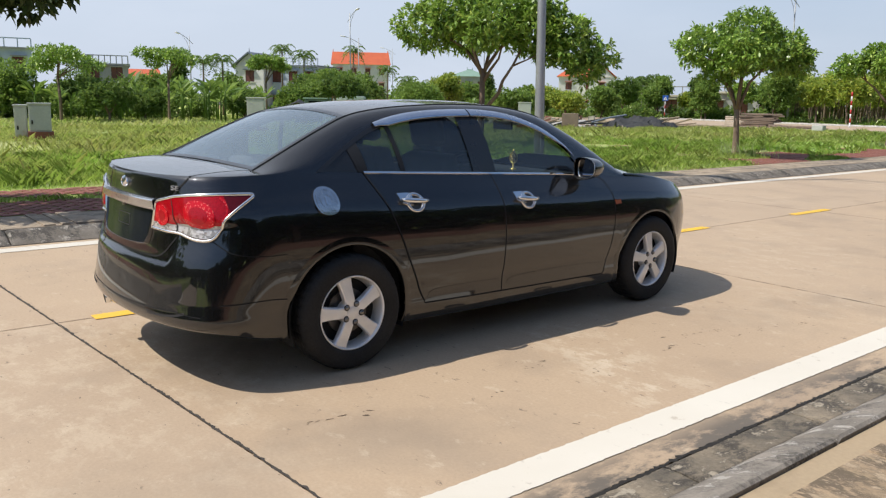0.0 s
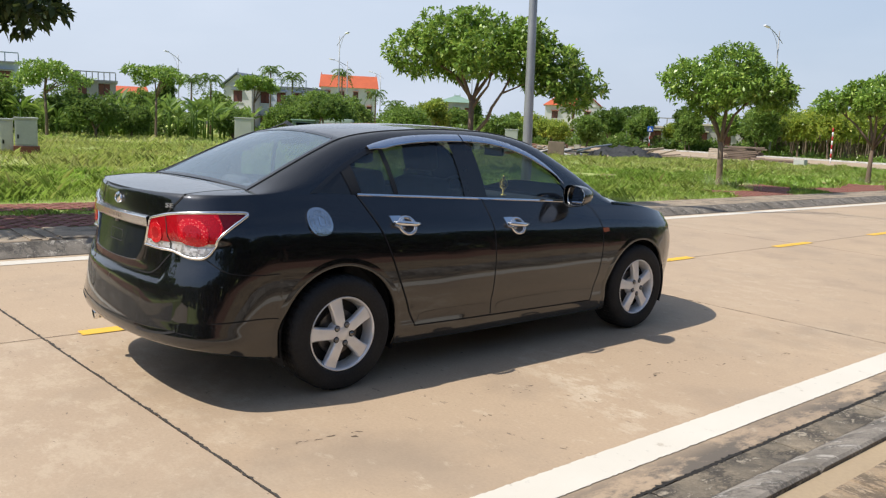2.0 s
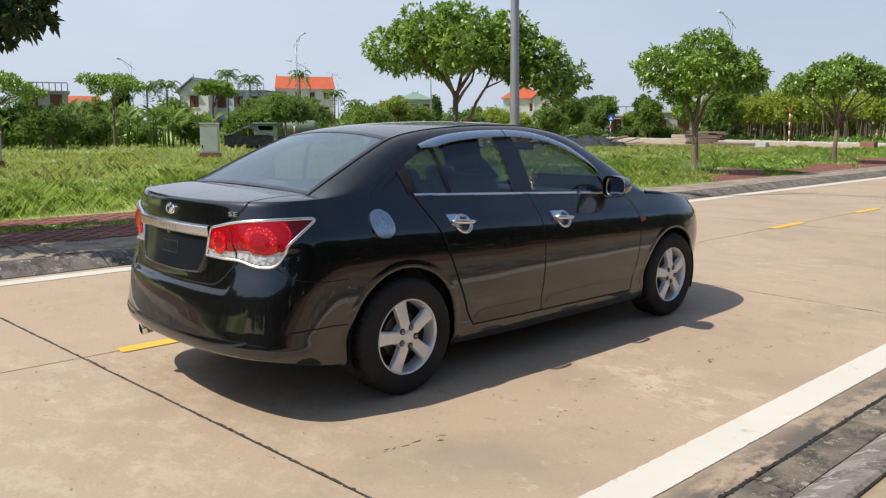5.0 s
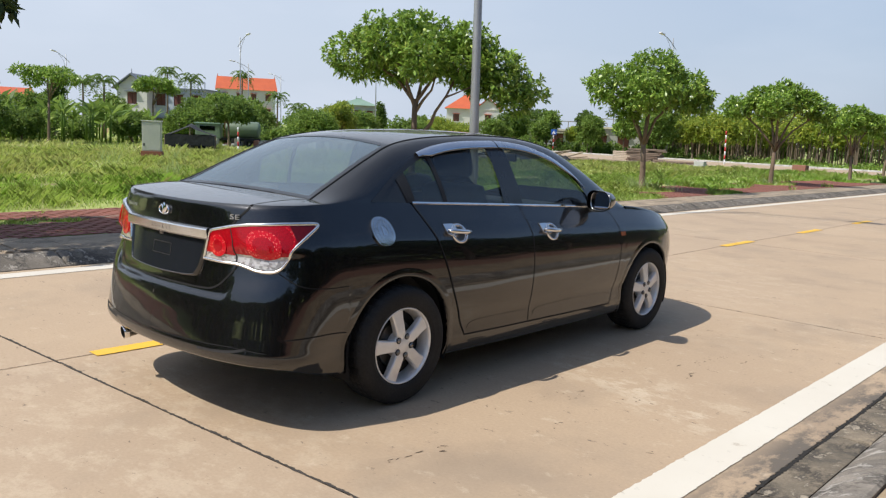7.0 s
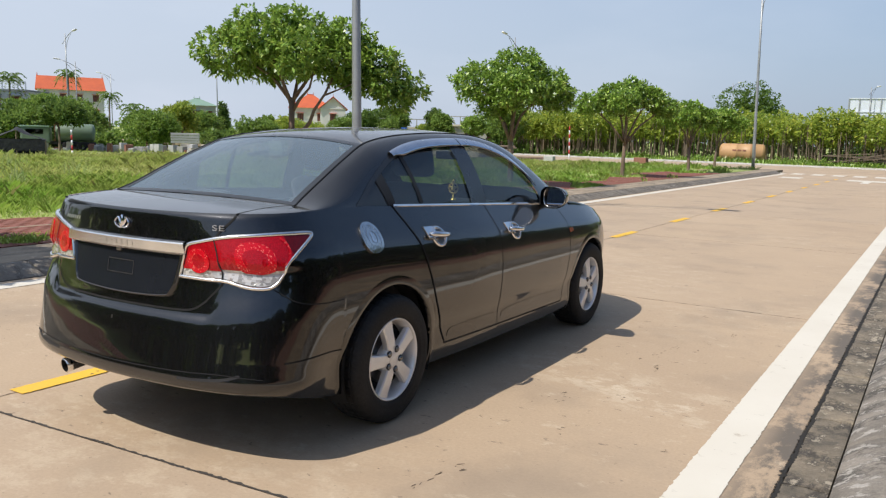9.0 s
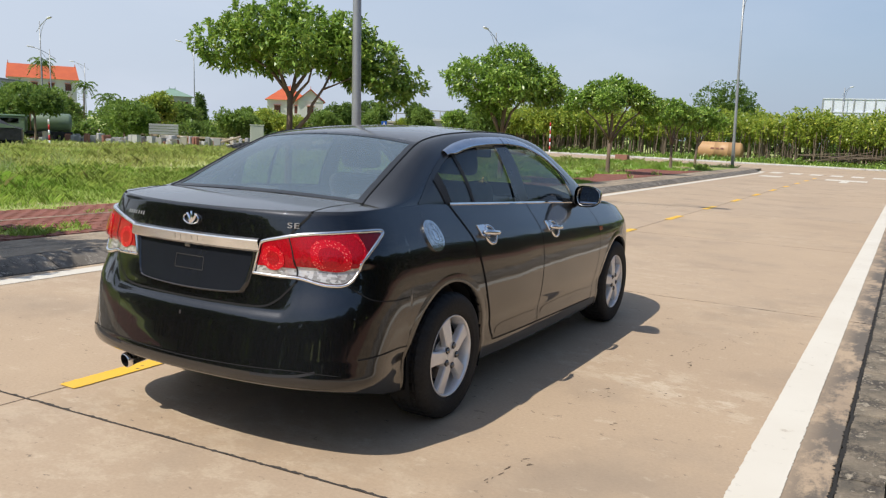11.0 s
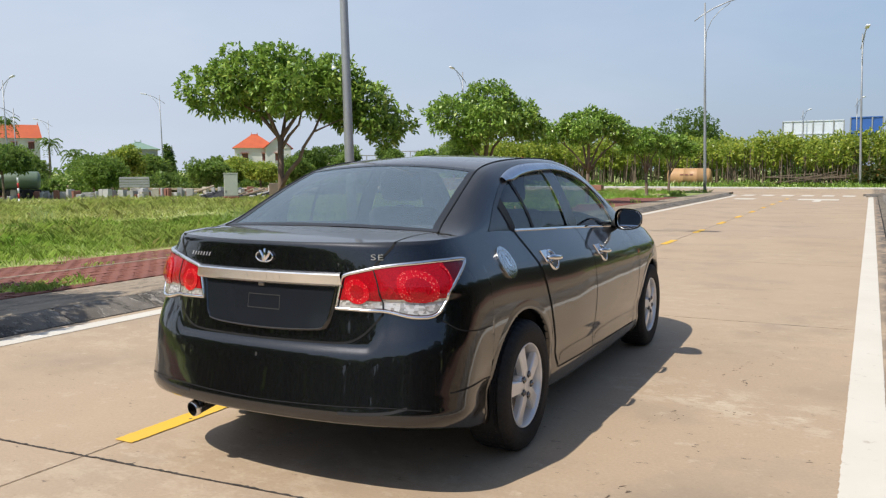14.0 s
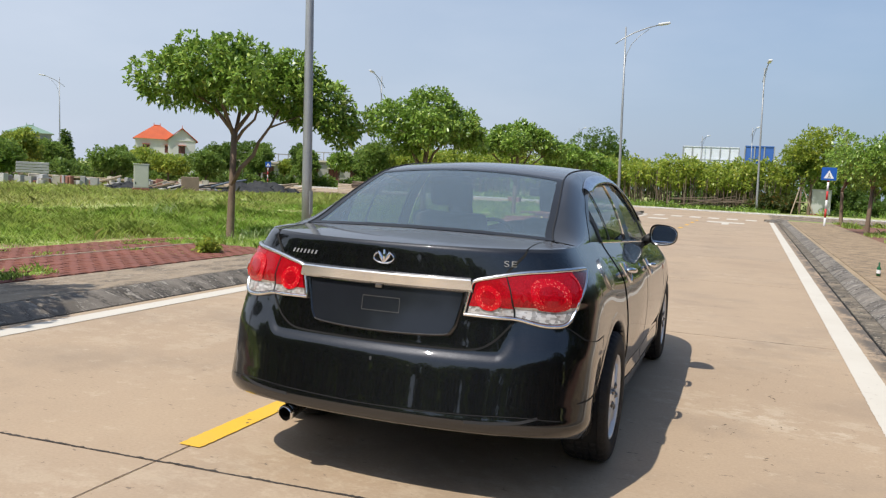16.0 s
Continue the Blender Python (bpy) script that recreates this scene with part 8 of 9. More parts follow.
# ---------------------------------------------------------------- houses and yards beyond the field
def house(x, y, turn, z, w, d, storeys, h, wall, roof, kind, label, windows=3, ridge=1.8):
    """A house with its front towards -y of its own axes: walls with window openings, sills, shutters and a pitched or flat roof."""
    t = thing("house", label, "house", Matrix.Translation((x, y, z)) @ Matrix.Rotation(turn, 4, "Z"))
    bm = bmesh.new()
    th, wh = 0.25, 1.35
    # front wall pierced by real openings: one plate on a grid, its cells left out where windows are
    ww = min(1.15, w / (windows * 1.8))
    H = storeys * h
    xs, zs = [-w / 2], [-0.6]
    for k in range(windows):
        c = -w / 2 + w * (k + 0.5) / windows
        xs += [c - ww / 2, c + ww / 2]
    for s in range(storeys):
        zs += [s * h + 0.95, s * h + 0.95 + wh]
    xs, zs = xs + [w / 2], zs + [H]
    vert = {(i, k, y): bm.verts.new((xx, y, zz)) for i, xx in enumerate(xs) for k, zz in enumerate(zs) for y in (0.0, th)}

    def solid(i, k):
        return 0 <= i < len(xs) - 1 and 0 <= k < len(zs) - 1 and not (i % 2 and k % 2)

    for i in range(len(xs) - 1):
        for k in range(len(zs) - 1):
            if not solid(i, k):
                continue
            bm.faces.new([vert[q] for q in ((i, k, 0.0), (i + 1, k, 0.0), (i + 1, k + 1, 0.0), (i, k + 1, 0.0))])
            bm.faces.new([vert[q] for q in ((i, k + 1, th), (i + 1, k + 1, th), (i + 1, k, th), (i, k, th))])
            for di, dk, p, q in ((-1, 0, (i, k), (i, k + 1)), (1, 0, (i + 1, k + 1), (i + 1, k)), (0, -1, (i + 1, k), (i, k)), (0, 1, (i, k + 1), (i + 1, k + 1))):
                if not solid(i + di, k + dk):
                    bm.faces.new([vert[(*p, 0.0)], vert[(*q, 0.0)], vert[(*q, th)], vert[(*p, th)]])
    part("front_wall", bm, wall, t, "plastered front wall")
    part("side_wall", box(-w / 2, -w / 2 + th, th, d, -0.6, H), wall, t)
    part("side_wall", box(w / 2 - th, w / 2, th, d, -0.6, H), wall, t)
    part("back_wall", box(-w / 2 + th, w / 2 - th, d - th, d, -0.6, H), wall, t)
    if kind == "gable":
        for yy in (0.0, d - th):
            bm = bmesh.new()
            vs = [bm.verts.new(p) for p in ((-w / 2, yy, H), (w / 2, yy, H), (0, yy, H + ridge), (-w / 2, yy + th, H), (w / 2, yy + th, H), (0, yy + th, H + ridge))]
            for q in ((0, 1, 2), (5, 4, 3), (0, 2, 5, 3), (1, 4, 5, 2), (0, 3, 4, 1)):
                bm.faces.new([vs[i] for i in q])
            part("gable_wall", bm, wall, t)
    part("floor_slab", box(-w / 2 - 0.12, w / 2 + 0.12, -0.12, d + 0.1, H - 0.12, H + 0.04), wall, t, "eaves moulding")
    for s in range(storeys):
        for k in range(windows):
            c = -w / 2 + w * (k + 0.5) / windows
            z0 = s * h + 0.95
            win = part("window", box(c - ww / 2, c + ww / 2, 0.16, 0.19, z0, z0 + wh), "pane", t, "dark window")
            part("shutter", box(c - ww / 2 + 0.02, c - 0.02, 0.06, 0.11, z0 + 0.03, z0 + wh - 0.03, 0.01), "shutter", win, "brown shutter")
            part("shutter", box(c + 0.02, c + ww / 2 - 0.02, 0.06, 0.11, z0 + 0.03, z0 + wh - 0.03, 0.01), "shutter", win, "brown shutter")
            part("sill", box(c - ww / 2 - 0.1, c + ww / 2 + 0.1, -0.12, 0.04, z0 - 0.09, z0, 0.01), wall, win)
            part("canopy", box(c - ww / 2 - 0.15, c + ww / 2 + 0.15, -0.4, 0.04, z0 + wh + 0.05, z0 + wh + 0.13, 0.01), roof, win, "small tiled canopy")
    bm = bmesh.new()
    o = 0.45
    if kind == "hip":
        k = min(w, d) / 2
        rid = max(0.05, w / 2 - k * 0.85)
        pts = [(-w / 2 - o, -o, H), (w / 2 + o, -o, H), (w / 2 + o, d + o, H), (-w / 2 - o, d + o, H), (-rid, d / 2, H + ridge), (rid, d / 2, H + ridge)]
        vs = [bm.verts.new(p) for p in pts]
        for q in ((0, 1, 5, 4), (1, 2, 5), (2, 3, 4, 5), (3, 0, 4), (3, 2, 1, 0)):
            bm.faces.new([vs[i] for i in q])
        part("roof", bm, roof, t, "tiled hip roof")
        part("ridge_tile", tube([(-rid, d / 2, H + ridge), (rid, d / 2, H + ridge)], 0.12, 8), roof, t)
        for e in (-rid, rid):
            part("finial", tube([(e, d / 2, H + ridge), (e, d / 2, H + ridge + 0.45)], [0.09, 0.03], 6), roof, t)
    elif kind == "ridge":
        pts = [(-w / 2 - o, -o, H), (w / 2 + o, -o, H), (w / 2 + o, d + o, H), (-w / 2 - o, d + o, H), (-w / 2 - o * 0.4, d / 2, H + ridge), (w / 2 + o * 0.4, d / 2, H + ridge)]
        vs = [bm.verts.new(p) for p in pts]
        for q in ((0, 1, 5, 4), (1, 2, 5), (2, 3, 4, 5), (3, 0, 4), (3, 2, 1, 0)):
            bm.faces.new([vs[i] for i in q])
        part("roof", bm, roof, t, "steep pitched roof")
        for e in (-w / 2, w / 2):
            part("finial", tube([(e, d / 2, H + ridge - 0.05), (e, d / 2, H + ridge + 0.6)], [0.12, 0.03], 6), roof, t)
    elif kind == "gable":
        for sg in (-1, 1):
            pts = [(sg * (w / 2 + o), -o, H - 0.25), (0, -o, H + ridge + 0.05), (0, d + o, H + ridge + 0.05), (sg * (w / 2 + o), d + o, H - 0.25)]
            lo = [bm.verts.new(p) for p in pts]
            hi = [bm.verts.new((p[0], p[1], p[2] + 0.14)) for p in pts]
            bm.faces.new(lo[::-1]); bm.faces.new(hi)
            for i in range(4):
                j = (i + 1) % 4
                bm.faces.new((lo[i], lo[j], hi[j], hi[i]))
        part("roof", bm, roof, t, "gable roof")
        part("finial", tube([(0, 0, H + ridge), (0, 0, H + ridge + 0.7)], [0.08, 0.02], 6), roof, t)
    else:
        add_box(bm, -w / 2 - 0.2, w / 2 + 0.2, -0.3, d + 0.2, H, H + 0.18)
        part("roof", bm, roof, t, "flat roof slab")
        for k in range(9):
            xx = -w / 2 + w * k / 8
            part("baluster", box(xx - 0.05, xx + 0.05, -0.05, 0.05, H + 0.18, H + 0.95), wall, t)
        part("roof_rail", box(-w / 2, w / 2, -0.06, 0.06, H + 0.95, H + 1.05), wall, t)
    return t


# white two-storey house: hipped main roof and a gabled wing with a column porch
house(-99.3, 113.6, radians(41.7), -0.95, 7.4, 8.0, 2, 3.35, "wall", "tiles", "hip", "white two-storey house with a bright red hipped roof", 2, 2.6)
house(-95.0, 115.0, radians(41.7), -0.95, 4.6, 7.0, 2, 3.35, "wall", "tiles", "gable", "white gabled wing of a red-roofed house", 1, 2.0)
house(-151.0, 99.0, radians(57.8), -1.1, 12.4, 9.0, 3, 3.15, "wall", "tiles", "ridge", "large house under a steep bright red roof", 4, 2.9)
house(-87.0, 41.5, radians(38), -0.9, 3.6, 7.0, 2, 2.85, "wall", "roof_grey", "gable", "pale blue house with a grey ornamental gable", 1, 1.4)
house(-84.8, 46.1, radians(38), -0.9, 6.4, 7.0, 2, 2.85, "wall_blue", "roof_grey", "flat", "pale blue terrace wing with balcony rail", 3)
house(-97.0, 53.0, radians(62), -1.6, 5.5, 7.0, 2, 2.8, "wall", "tiles", "ridge", "distant house with a red roof", 3, 1.0)
house(-112.0, 97.5, radians(47), -1.0, 6.6, 7.0, 2, 3.2, "wall_grey", "roof_green", "hip", "grey house under a pale green sheet roof", 3, 1.3)
house(-81.9, 12.0, radians(80), -0.8, 9.0, 7.0, 2, 3.0, "wall_blue", "wall_grey", "flat", "flat-roofed pale house behind the trees", 4)
house(-86.6, 24.7, radians(72), -0.8, 4.6, 6.0, 2, 2.5, "wall_grey", "wall_grey", "flat", "grey house with an open roof terrace", 2)
house(-94.5, 31.0, radians(70), -0.9, 4.0, 6.0, 1, 4.2, "wall", "tiles", "ridge", "small house with an orange roof", 2, 0.9)
house(-58.5, 8.6, radians(80), -0.45, 4.6, 4.0, 1, 2.1, "wall_grey", "wall_grey", "flat", "low grey hut at the field's edge", 2)
house(-45.0, 68.5, radians(35), -0.6, 8.0, 5.0, 1, 2.6, "wall_grey", "wall_cream", "flat", "low cream building behind young trees", 4)
house(-38.5, 71.0, radians(28), -0.6, 9.0, 5.0, 1, 3.0, "wall_grey", "wall_cream", "flat", "long cream shed behind young trees", 4)


def hoarding(x0, x1, y, z0, z1, mat, label):
    """A panelled hoarding on posts, far behind the saplings."""
    t = thing("hoarding", label, "hoarding")
    n = max(2, int((x1 - x0) / 1.0))
    for k in range(n):
        a, b = lerp(x0, x1, k / n), lerp(x0, x1, (k + 1) / n)
        part("panel", box(a + 0.02, b - 0.02, y, y + 0.06, z0, z1, 0.01), mat, t)
    for k in range(n + 1):
        xx = lerp(x0, x1, k / n)
        part("post", box(xx - 0.07, xx + 0.07, y - 0.12, y - 0.01, 0.0, z1 + 0.05), "galv", t)
    part("rail", box(x0, x1, y - 0.1, y - 0.02, z1, z1 + 0.12), mat, t)
    part("rail", box(x0, x1, y - 0.1, y - 0.02, z0 + 0.35, z0 + 0.5), mat, t)


hoarding(-7.6, -0.8, 105.0, 5.2, 7.1, "hall_white", "white panelled hoarding on posts above the saplings")
hoarding(-0.1, 3.3, 104.0, 5.2, 7.3, "hall_blue", "blue panelled hoarding on posts above the saplings")


def storage_tank(x, y):
    """A lying cylinder with dished ends on saddles."""
    t = thing("storage_tank", "rusty ochre steel tank lying on saddles by the road", "tank", Matrix.Translation((x, y, 0.0)) @ Matrix.Rotation(radians(8), 4, "Z") @ Matrix.Diagonal((0.9, 0.9, 0.95, 1)))
    bm = bmesh.new()
    add_lathe(bm, [(-1.85, 0.0005), (-1.82, 0.35), (-1.72, 0.62), (-1.6, 0.70), (-1.58, 0.715), (-0.5, 0.715), (-0.49, 0.725), (-0.45, 0.725), (-0.44, 0.715), (0.6, 0.715), (0.61, 0.725), (0.65, 0.725), (0.66, 0.715), (1.58, 0.715), (1.6, 0.70), (1.72, 0.62), (1.82, 0.35), (1.85, 0.0005)], 28, "x")
    bmesh.ops.translate(bm, verts=bm.verts, vec=(0, 0, 0.82))
    part("shell", bm, "tank", t, "ochre steel shell", smooth=True)
    for xx in (-1.2, -0.4, 0.4, 1.2):
        part("saddle", box(xx - 0.08, xx + 0.08, -0.5, 0.5, -0.05, 0.28, 0.02), "stone_w", t, "concrete saddle")
    for k, (xa, xb) in enumerate(((-0.75, -0.45), (-0.35, -0.05), (0.05, 0.30))):
        part("painted_mark", box(xa, xb, -0.735, -0.728, 0.98, 1.08), "stone_r", t, "faded painted bar")


storage_tank(-10.1, 60.5)


def timber_stack(x, y, turn, n, w, label, seed):
    rng = random.Random(seed)
    t = thing("timber_stack", label, "timber", Matrix.Translation((x, y, -0.01)) @ Matrix.Rotation(turn, 4, "Z"))
    for lay in range(n):
        for k in range(5):
            z = 0.05 + lay * 0.11
            off = rng.uniform(-0.25, 0.25)
            bm = box(-w / 2 + off, w / 2 + off + rng.uniform(-0.5, 0.35), -0.13, 0.13, -0.03, rng.uniform(0.045, 0.068), 0.008)
            bm.transform(Matrix.Translation((0, -0.62 + k * 0.30, z)) @ Matrix.Rotation(rng.uniform(-0.06, 0.06), 4, "Z") @ Matrix.Rotation(rng.uniform(-0.02, 0.02), 4, "Y"))
            part("plank", bm, "timber", t)


timber_stack(-22.9, 45.2, radians(28), 8, 1.9, "stack of rough weathered planks beside the road", 1)
timber_stack(-20.4, 44.8, radians(20), 2, 2.6, "low scatter of weathered planks", 2)


pallet = thing("pallet", "pale timber pallet leaning on a stack of planks", "pallet", Matrix.Translation((-24.1, 44.3, 0.0)) @ Matrix.Rotation(radians(28), 4, "Z") @ Matrix.Rotation(radians(-52), 4, "X"))
for k in range(6):
    part("board", box(-0.6, 0.6, -0.01, 0.01, 0.02 + 0.18 * k, 0.16 + 0.18 * k, 0.003), "timber_pale", pallet)
for xx in (-0.5, 0.0, 0.5):
    part("batten", box(xx - 0.05, xx + 0.05, 0.012, 0.08, 0.0, 1.1, 0.003), "timber_pale", pallet)


def tarp_heap(x, y, rx, ry, h, seed, label, mat="tarp"):
    """A heap under a sagging sheet, with folds."""
    rng = random.Random(seed)
    rows = []
    for i in range(41):
        row = []
        for k in range(61):
            a, b = i / 40 * 2 - 1, k / 60 * 2 - 1
            fall = max(0.0, 1 - (abs(a) ** 2.2 + abs(b) ** 2.2))
            zz = h * fall**0.55 * (0.7 + 0.35 * noise.noise((a * 2 + seed, b * 2.5, 0))) + 0.16 * abs(noise.noise((a * 7, b * 7, seed))) + 0.12 * abs(noise.noise((a * 15, b * 17, seed + 4.0))) * fall ** 0.3
            row.append((x + b * rx * 1.05, y + a * ry * 1.05, field_height(x, y) - 0.06 + zz))
        rows.append(row)
    ob = sheet("covered_mound", rows, mat, None, "", smooth=True, merge=False)
    tagged(ob, label, "heap")


tarp_heap(-27.3, 39.0, 2.7, 1.2, 0.95, 1, "heap of rubble under a black tarpaulin")
tarp_heap(-32.6, 38.6, 2.0, 1.0, 0.65, 2, "heap of broken stone and grey debris", "wall_grey")
tarp_heap(-34.8, 36.0, 1.8, 0.9, 0.5, 3, "low heap of debris with dark sheeting")


def debris_poles():
    """Poles, planks and torn sheet ends lying crosswise over the rubble heaps."""
    rng = random.Random(8)
    for k in range(34):
        s = rng.random()
        x, y = lerp(-36.5, -25.5, s) + rng.uniform(-0.8, 0.8), lerp(35.2, 39.6, s) + rng.uniform(-1.0, 0.6)
        a, ln = rng.uniform(-0.9, 1.1), rng.uniform(1.2, 3.0)
        z = field_height(x, y) + rng.uniform(0.05, 0.45)
        rise = rng.uniform(-0.15, 0.55)
        end = (x + ln * math.cos(a), y + ln * math.sin(a), max(z + rise, field_height(x, y) + 0.03))
        mat, label = rng.choice((("timber", "loose timber pole lying on a debris heap"), ("timber_pale", "pale plank end lying on a debris heap"), ("tarp", "black bent pipe lying on a debris heap"), ("roof_grey", "grey-blue pipe lying on a debris heap")))
        ob = part("pole", tube([(x, y, z), ((x + end[0]) / 2, (y + end[1]) / 2, (z + end[2]) / 2 + rng.uniform(-0.05, 0.08)), end], rng.uniform(0.03, 0.07), 6), mat)
        tagged(ob, label, "pole", "loose poles")


debris_poles()


def stone_blocks():
    """The mason's yard: cut blocks, white, grey and red, in loose rows."""
    rng = random.Random(31)
    for k in range(120):
        s = k / 119
        x = lerp(-49.5, -33.5, s) + rng.uniform(-0.8, 0.8)
        y = lerp(29.5, 41.0, s) + rng.uniform(-1.2, 1.2)
        w, d, h = rng.uniform(0.2, 0.6), rng.uniform(0.2, 0.5), rng.uniform(0.2, 0.75)
        mat = rng.choice(["stone_w", "stone_w", "stone_r", "wall_grey", "wall_cream"])
        bm = box(-w / 2, w / 2, -d / 2, d / 2, -0.1, h, 0.03)
        for v in bm.verts:
            v.co += Vector((rng.uniform(-0.02, 0.02), rng.uniform(-0.02, 0.02), rng.uniform(-0.02, 0.02)))
        name = {"stone_w": "pale cut stone block standing in the yard", "stone_r": "reddish cut stone block standing in the yard", "wall_grey": "grey cut stone block standing in the yard", "wall_cream": "cream cut stone block standing in the yard"}[mat]
        ob = tagged(part("stone_block", bm, mat), name, "stone", "stone blocks")
        ob.matrix_basis = Matrix.Translation((x, y, field_height(x, y))) @ Matrix.Rotation(rng.uniform(0, 3.1), 4, "Z")
    t = thing("stone_rack", "stack of long white stone slabs on trestles", "stone", Matrix.Translation((-44.3, 37.2, -0.42)) @ Matrix.Rotation(radians(50), 4, "Z"))
    for k in range(4):
        part("slab", box(-1.0, 1.0, -0.3, 0.3, 0.72 + 0.19 * k, 0.88 + 0.19 * k, 0.02), "stone_w", t)
    for xx in (-0.8, 0.8):
        part("trestle", box(xx - 0.08, xx + 0.08, -0.3, 0.3, -0.1, 0.71), "timber", t)
    ob = tagged(part("crate", box(-0.5, 0.5, -0.4, 0.4, -0.05, 0.95, 0.02), "timber"), "tall plywood crate by the rubble heaps", "crate")
    ob.matrix_basis = Matrix.Translation((-30.0, 35.6, field_height(-30, 35.6))) @ Matrix.Rotation(radians(40), 4, "Z")
    ob = tagged(part("crate", box(-0.35, 0.35, -0.25, 0.25, -0.02, 0.42, 0.02), "stone_r"), "small red crate on the grass", "crate")
    ob.matrix_basis = Matrix.Translation((-11.6, 41.5, field_height(-11.6, 41.5)))
    ob = tagged(part("stone_block", box(-0.3, 0.3, -0.2, 0.2, -0.02, 0.35, 0.02), "stone_w"), "small white stone block on the grass", "stone")
    ob.matrix_basis = Matrix.Translation((-17.0, 41.0, field_height(-17, 41)))


stone_blocks()


def tanker():
    """A green tank lorry parked at the far edge of the field."""
    t = thing("tanker_lorry", "old green tank lorry parked beyond the field", "lorry", Matrix.Translation((-48.9, 29.5, -0.46)) @ Matrix.Rotation(radians(52), 4, "Z") @ Matrix.Diagonal((0.82, 0.82, 0.82, 1)))
    bm = bmesh.new()
    add_lathe(bm, [(-0.1, 0.0005), (-0.05, 0.5), (0.05, 0.68), (0.2, 0.72), (2.7, 0.72), (2.85, 0.68), (2.95, 0.5), (3.0, 0.0005)], 24, "x")
    bmesh.ops.translate(bm, verts=bm.verts, vec=(0.6, 0, 1.62))
    part("tank", bm, "tanker", t, "green cylindrical tank", smooth=True)
    part("chassis", box(-1.9, 3.6, -0.4, 0.4, 0.62, 0.86, 0.02), "plastic", t, "dark chassis")
    cab = part("cab", box(-2.0, 0.2, -0.85, 0.85, 0.75, 2.0, 0.12), "tanker", t, "green cab")
    part("cab_window", box(-1.6, -0.3, -0.87, -0.84, 1.45, 1.85, 0.02), "pane", cab, "dark side window")
    part("cab_roof", box(-2.1, 0.3, -0.92, 0.92, 2.0, 2.12, 0.04), "roof_green", cab, "pale green roof")
    for xx in (-1.3, 1.5, 2.6):
        for yy in (-0.75, 0.75):
            bm = bmesh.new()
            add_lathe(bm, [(-0.13, 0.16), (-0.13, 0.40), (-0.10, 0.44), (0.10, 0.44), (0.13, 0.40), (0.13, 0.16)], 20, "y", True)
            bmesh.ops.translate(bm, verts=bm.verts, vec=(xx, yy, 0.44))
            part("wheel", bm, "rubber", t, "black lorry wheel")
    part("ladder", tube([(0.55, -0.72, 0.9), (0.55, -0.74, 2.3)], 0.03, 6), "stone_r", t)


tanker()


def shelter():
    """A low tent of black netting on poles: two sagging slopes over a ridge, and hanging sides."""
    t = thing("net_shelter", "low shelter of black shade net on poles", "shelter", Matrix.Translation((-42.35, 23.46, -0.46)) @ Matrix.Rotation(radians(57), 4, "Z"))
    rows = []
    for i in range(13):
        row = []
        for k in range(17):
            a, b = i / 12 * 2 - 1, k / 16 * 2 - 1
            row.append((b * 1.5, a * 1.3, 0.95 + 0.72 * (1 - abs(b)) ** 1.3 * (1 - 0.25 * a * a) + 0.03 * math.sin(7 * b + 3 * a)))
        rows.append(row)
    sheet("net", rows, "tarp", t, "sagging black net", merge=False)
    for sx in (-1.45, 1.45, 0.0):
        for sy in (-1.25, 1.25):
            part("post", tube([(sx, sy, -0.1), (sx, sy, 0.95 if sx else 1.5)], 0.035, 6), "timber", t)
    for yy in (-1.28, 1.28):
        part("side_net", box(-1.45, 1.45, yy - 0.015, yy + 0.015, 0.35 if yy < 0 else 0.0, 0.98), "tarp", t, "hanging side net")


shelter()


def field_edge():
    """Low kerb and sandy track along the far edge of the field."""
    pts = [(-47.5, -8.0), (-46.0, 12.0), (-42.5, 27.0), (-33.0, 36.6), (-19.5, 42.0)]
    verts, faces = [], []
    for i, (x, y) in enumerate(pts):
        z = field_height(x, y) + 0.05
        verts += [(x, y, z - 0.02), (x - 0.5, y + 0.3, z - 0.02)]
        if i:
            faces.append((2 * i - 2, 2 * i, 2 * i + 1, 2 * i - 1))
    tagged(obj("track", verts, faces, "sand"), "narrow sandy track along the field", "track", kind="structure")


field_edge()

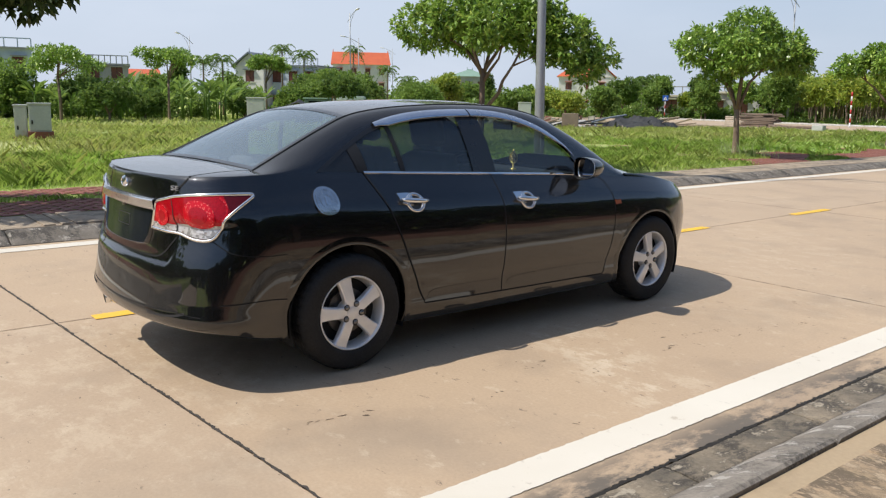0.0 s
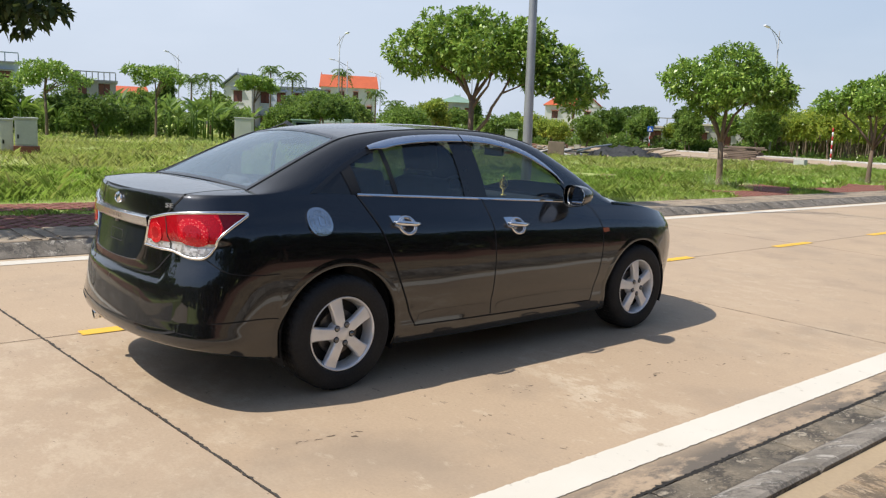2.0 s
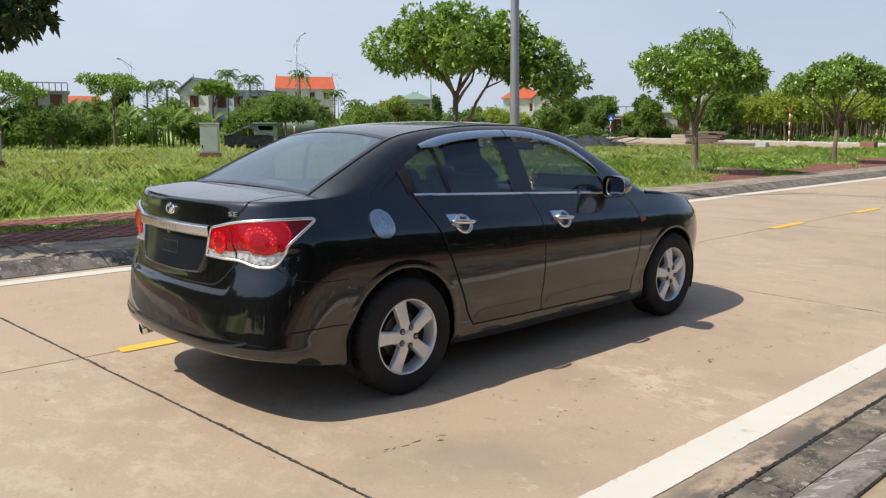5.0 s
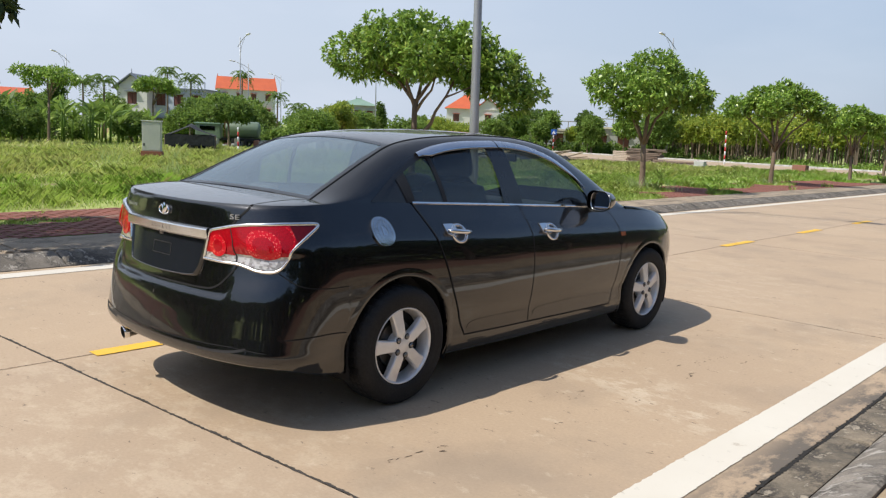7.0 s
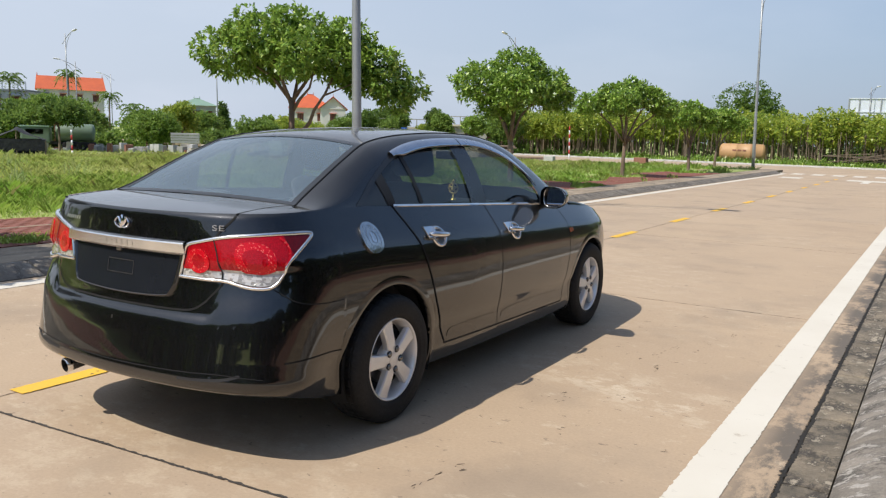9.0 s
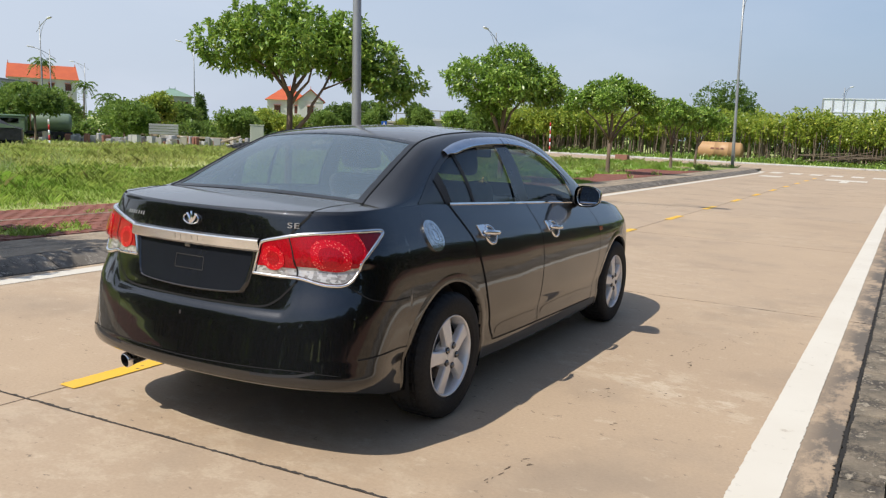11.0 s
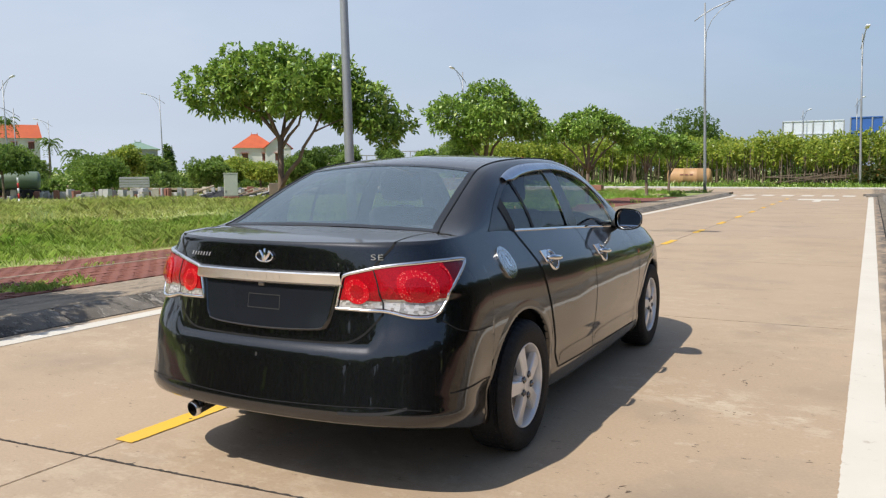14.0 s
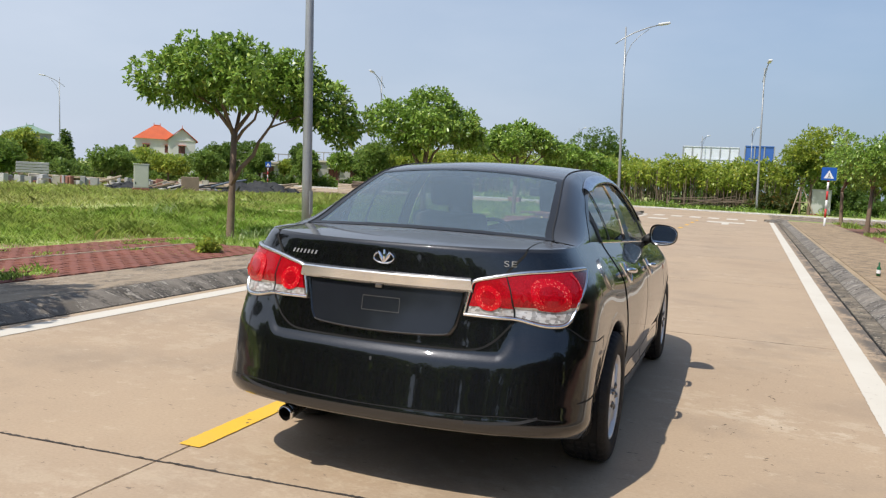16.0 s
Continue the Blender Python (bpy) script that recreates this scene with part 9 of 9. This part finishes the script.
# ---------------------------------------------------------------- pieces of the road, kerbs and pavements
def red_pavers():
    """Interlocking wavy red pavers, laid in rows; weeds cover the rest of the verge."""
    area = tagged(new("paver_strip"), "strip of red interlocking pavers half grown over with grass", "pavement", kind="structure")
    w, d = 0.235, 0.125
    n = 6
    ring = []
    for i in range(n):
        t = i / n
        ring.append((lerp(-w / 2, w / 2, t), -d / 2 + 0.012 * math.sin(t * 2 * math.pi)))
    for i in range(n):
        t = i / n
        ring.append((lerp(w / 2, -w / 2, t), d / 2 + 0.012 * math.sin((1 - t) * 2 * math.pi)))
    k = len(ring)
    verts = [(y * 0.94, x * 0.97, -0.03) for x, y in ring] + [(y * 0.94, x * 0.97, 0.003) for x, y in ring] + [(y * 0.88, x * 0.945, 0.009) for x, y in ring]
    faces = [tuple(range(2 * k, 3 * k))]
    for i in range(k):
        j = (i + 1) % k
        faces += [(i, j, k + j, k + i), (k + i, k + j, 2 * k + j, 2 * k + i)]
    faces = [f[::-1] for f in faces]
    me = mesh_of("paver", verts, faces, "paver")
    far_v, far_f = [], []
    rng = random.Random(12)
    count = 0
    rows = int(2.62 / d)
    for j in range(-32, 176):
        for i in range(rows):
            x = -5.49 - i * d
            y = j * w + (w / 2 if i % 2 else 0.0)
            if not bare(x, y) and not bare(x + 0.12, y) and not bare(x - 0.12, y):
                continue
            if y > 7.4 and not 15 < y < 34:
                continue
            z = 0.108 + rng.uniform(-0.003, 0.003)
            if 1.4 < y < 5.6 and count < 290:
                ob = new("paver", me)
                ob.parent, ob.location = area, (x, y, z)
                count += 1
            else:
                b = len(far_v)
                far_v += [(a + x, c + y, e + z) for a, c, e in verts[k:]]
                far_f += [tuple(q - k + b for q in f) for f in faces if min(f) >= k]
    tagged(obj("paver_rest", far_v, far_f, "paver", area), kind="stuff")


def road_cracks():
    """Short ragged cracks and chipped spots in the slabs of the near lane."""
    runs = [((1.36, -0.60), (1.41, -0.18), 0.004), ((1.57, 1.03), (1.80, 1.10), 0.012), ((1.62, 1.64), (1.66, 1.92), 0.008), ((1.73, 2.28), (1.77, 2.70), 0.004),
            ((1.49, 2.12), (1.56, 2.18), 0.014), ((1.53, 0.41), (1.60, 0.43), 0.014), ((2.08, 0.47), (2.13, 0.49), 0.011), ((1.47, 3.55), (1.53, 3.57), 0.014), ((1.38, -0.27), (1.41, -0.23), 0.013),
            ((1.08, 0.33), (1.40, 0.40), 0.003), ((1.45, 1.9), (1.62, 2.45), 0.010), ((1.2, 0.62), (1.5, 1.05), 0.012), ((1.7, 2.6), (1.86, 3.1), 0.006), ((0.36, 7.42), (0.42, 7.45), 0.018), ((1.66, 2.02), (1.70, 2.05), 0.010)]
    for i, (a, b, w) in enumerate(runs):
        rng = random.Random(140 + i)
        d = Vector((b[0] - a[0], b[1] - a[1], 0))
        side = Vector((-d.y, d.x, 0)).normalized()
        along = d.normalized()
        verts, faces = [], []
        for k in range(max(3, int(d.length / 0.05))):
            c = Vector((a[0], a[1], 0.0016)) + d * rng.random() + side * rng.gauss(0, w * 2.4)
            m, l, t = rng.randint(6, 9), rng.uniform(0.004, 0.032) * rng.random() + 0.004, rng.uniform(0.002, 0.004 + w * 0.4)
            base, tilt = len(verts), rng.uniform(-0.5, 0.5)
            for q in range(m):
                g = 2 * math.pi * q / m
                ex, ey = l * math.cos(g) * rng.uniform(0.4, 1.2), t * math.sin(g) * rng.uniform(0.4, 1.3)
                verts.append(tuple(c + along * (ex * math.cos(tilt) - ey * math.sin(tilt)) + side * (ex * math.sin(tilt) + ey * math.cos(tilt))))
            faces.append(tuple(range(base, base + m)))
        if faces:
            obj("crack", verts, faces, "crack", road, "row of small dark chips in the concrete")


def drain_inlet():
    """A cast concrete inlet let into the path, with two open slots."""
    t = tagged(new("drain_inlet"), "grey concrete drain inlet set in the path", "drain")
    for y0, y1 in ((-0.34, -0.225), (-0.165, -0.085), (-0.025, 0.24)):
        part("cover_slab", box(-5.38, -4.50, y0, y1, 0.075, 0.128, 0.008), "pave", t)
    part("slot", box(-5.36, -4.52, -0.224, -0.026, 0.02, 0.090), "base", t, "dark open slot")


M["crack"] = plain("crack_dirt", (0.15, 0.11, 0.075, 1), 0.95)
def paver_edging():
    """A thin line of pale edging stones let in among the pavers."""
    for k in range(6):
        part("edging_stone", box(-6.95, -6.885, 1.2 + 0.9 * k, 2.085 + 0.9 * k, 0.07, 0.123, 0.006), "pave", bpy.data.objects["paver_strip"])


road_slabs()
road_cracks()
drain_inlet()
joint_fillers()
kerbs()
pavements()
red_pavers()
paver_edging()
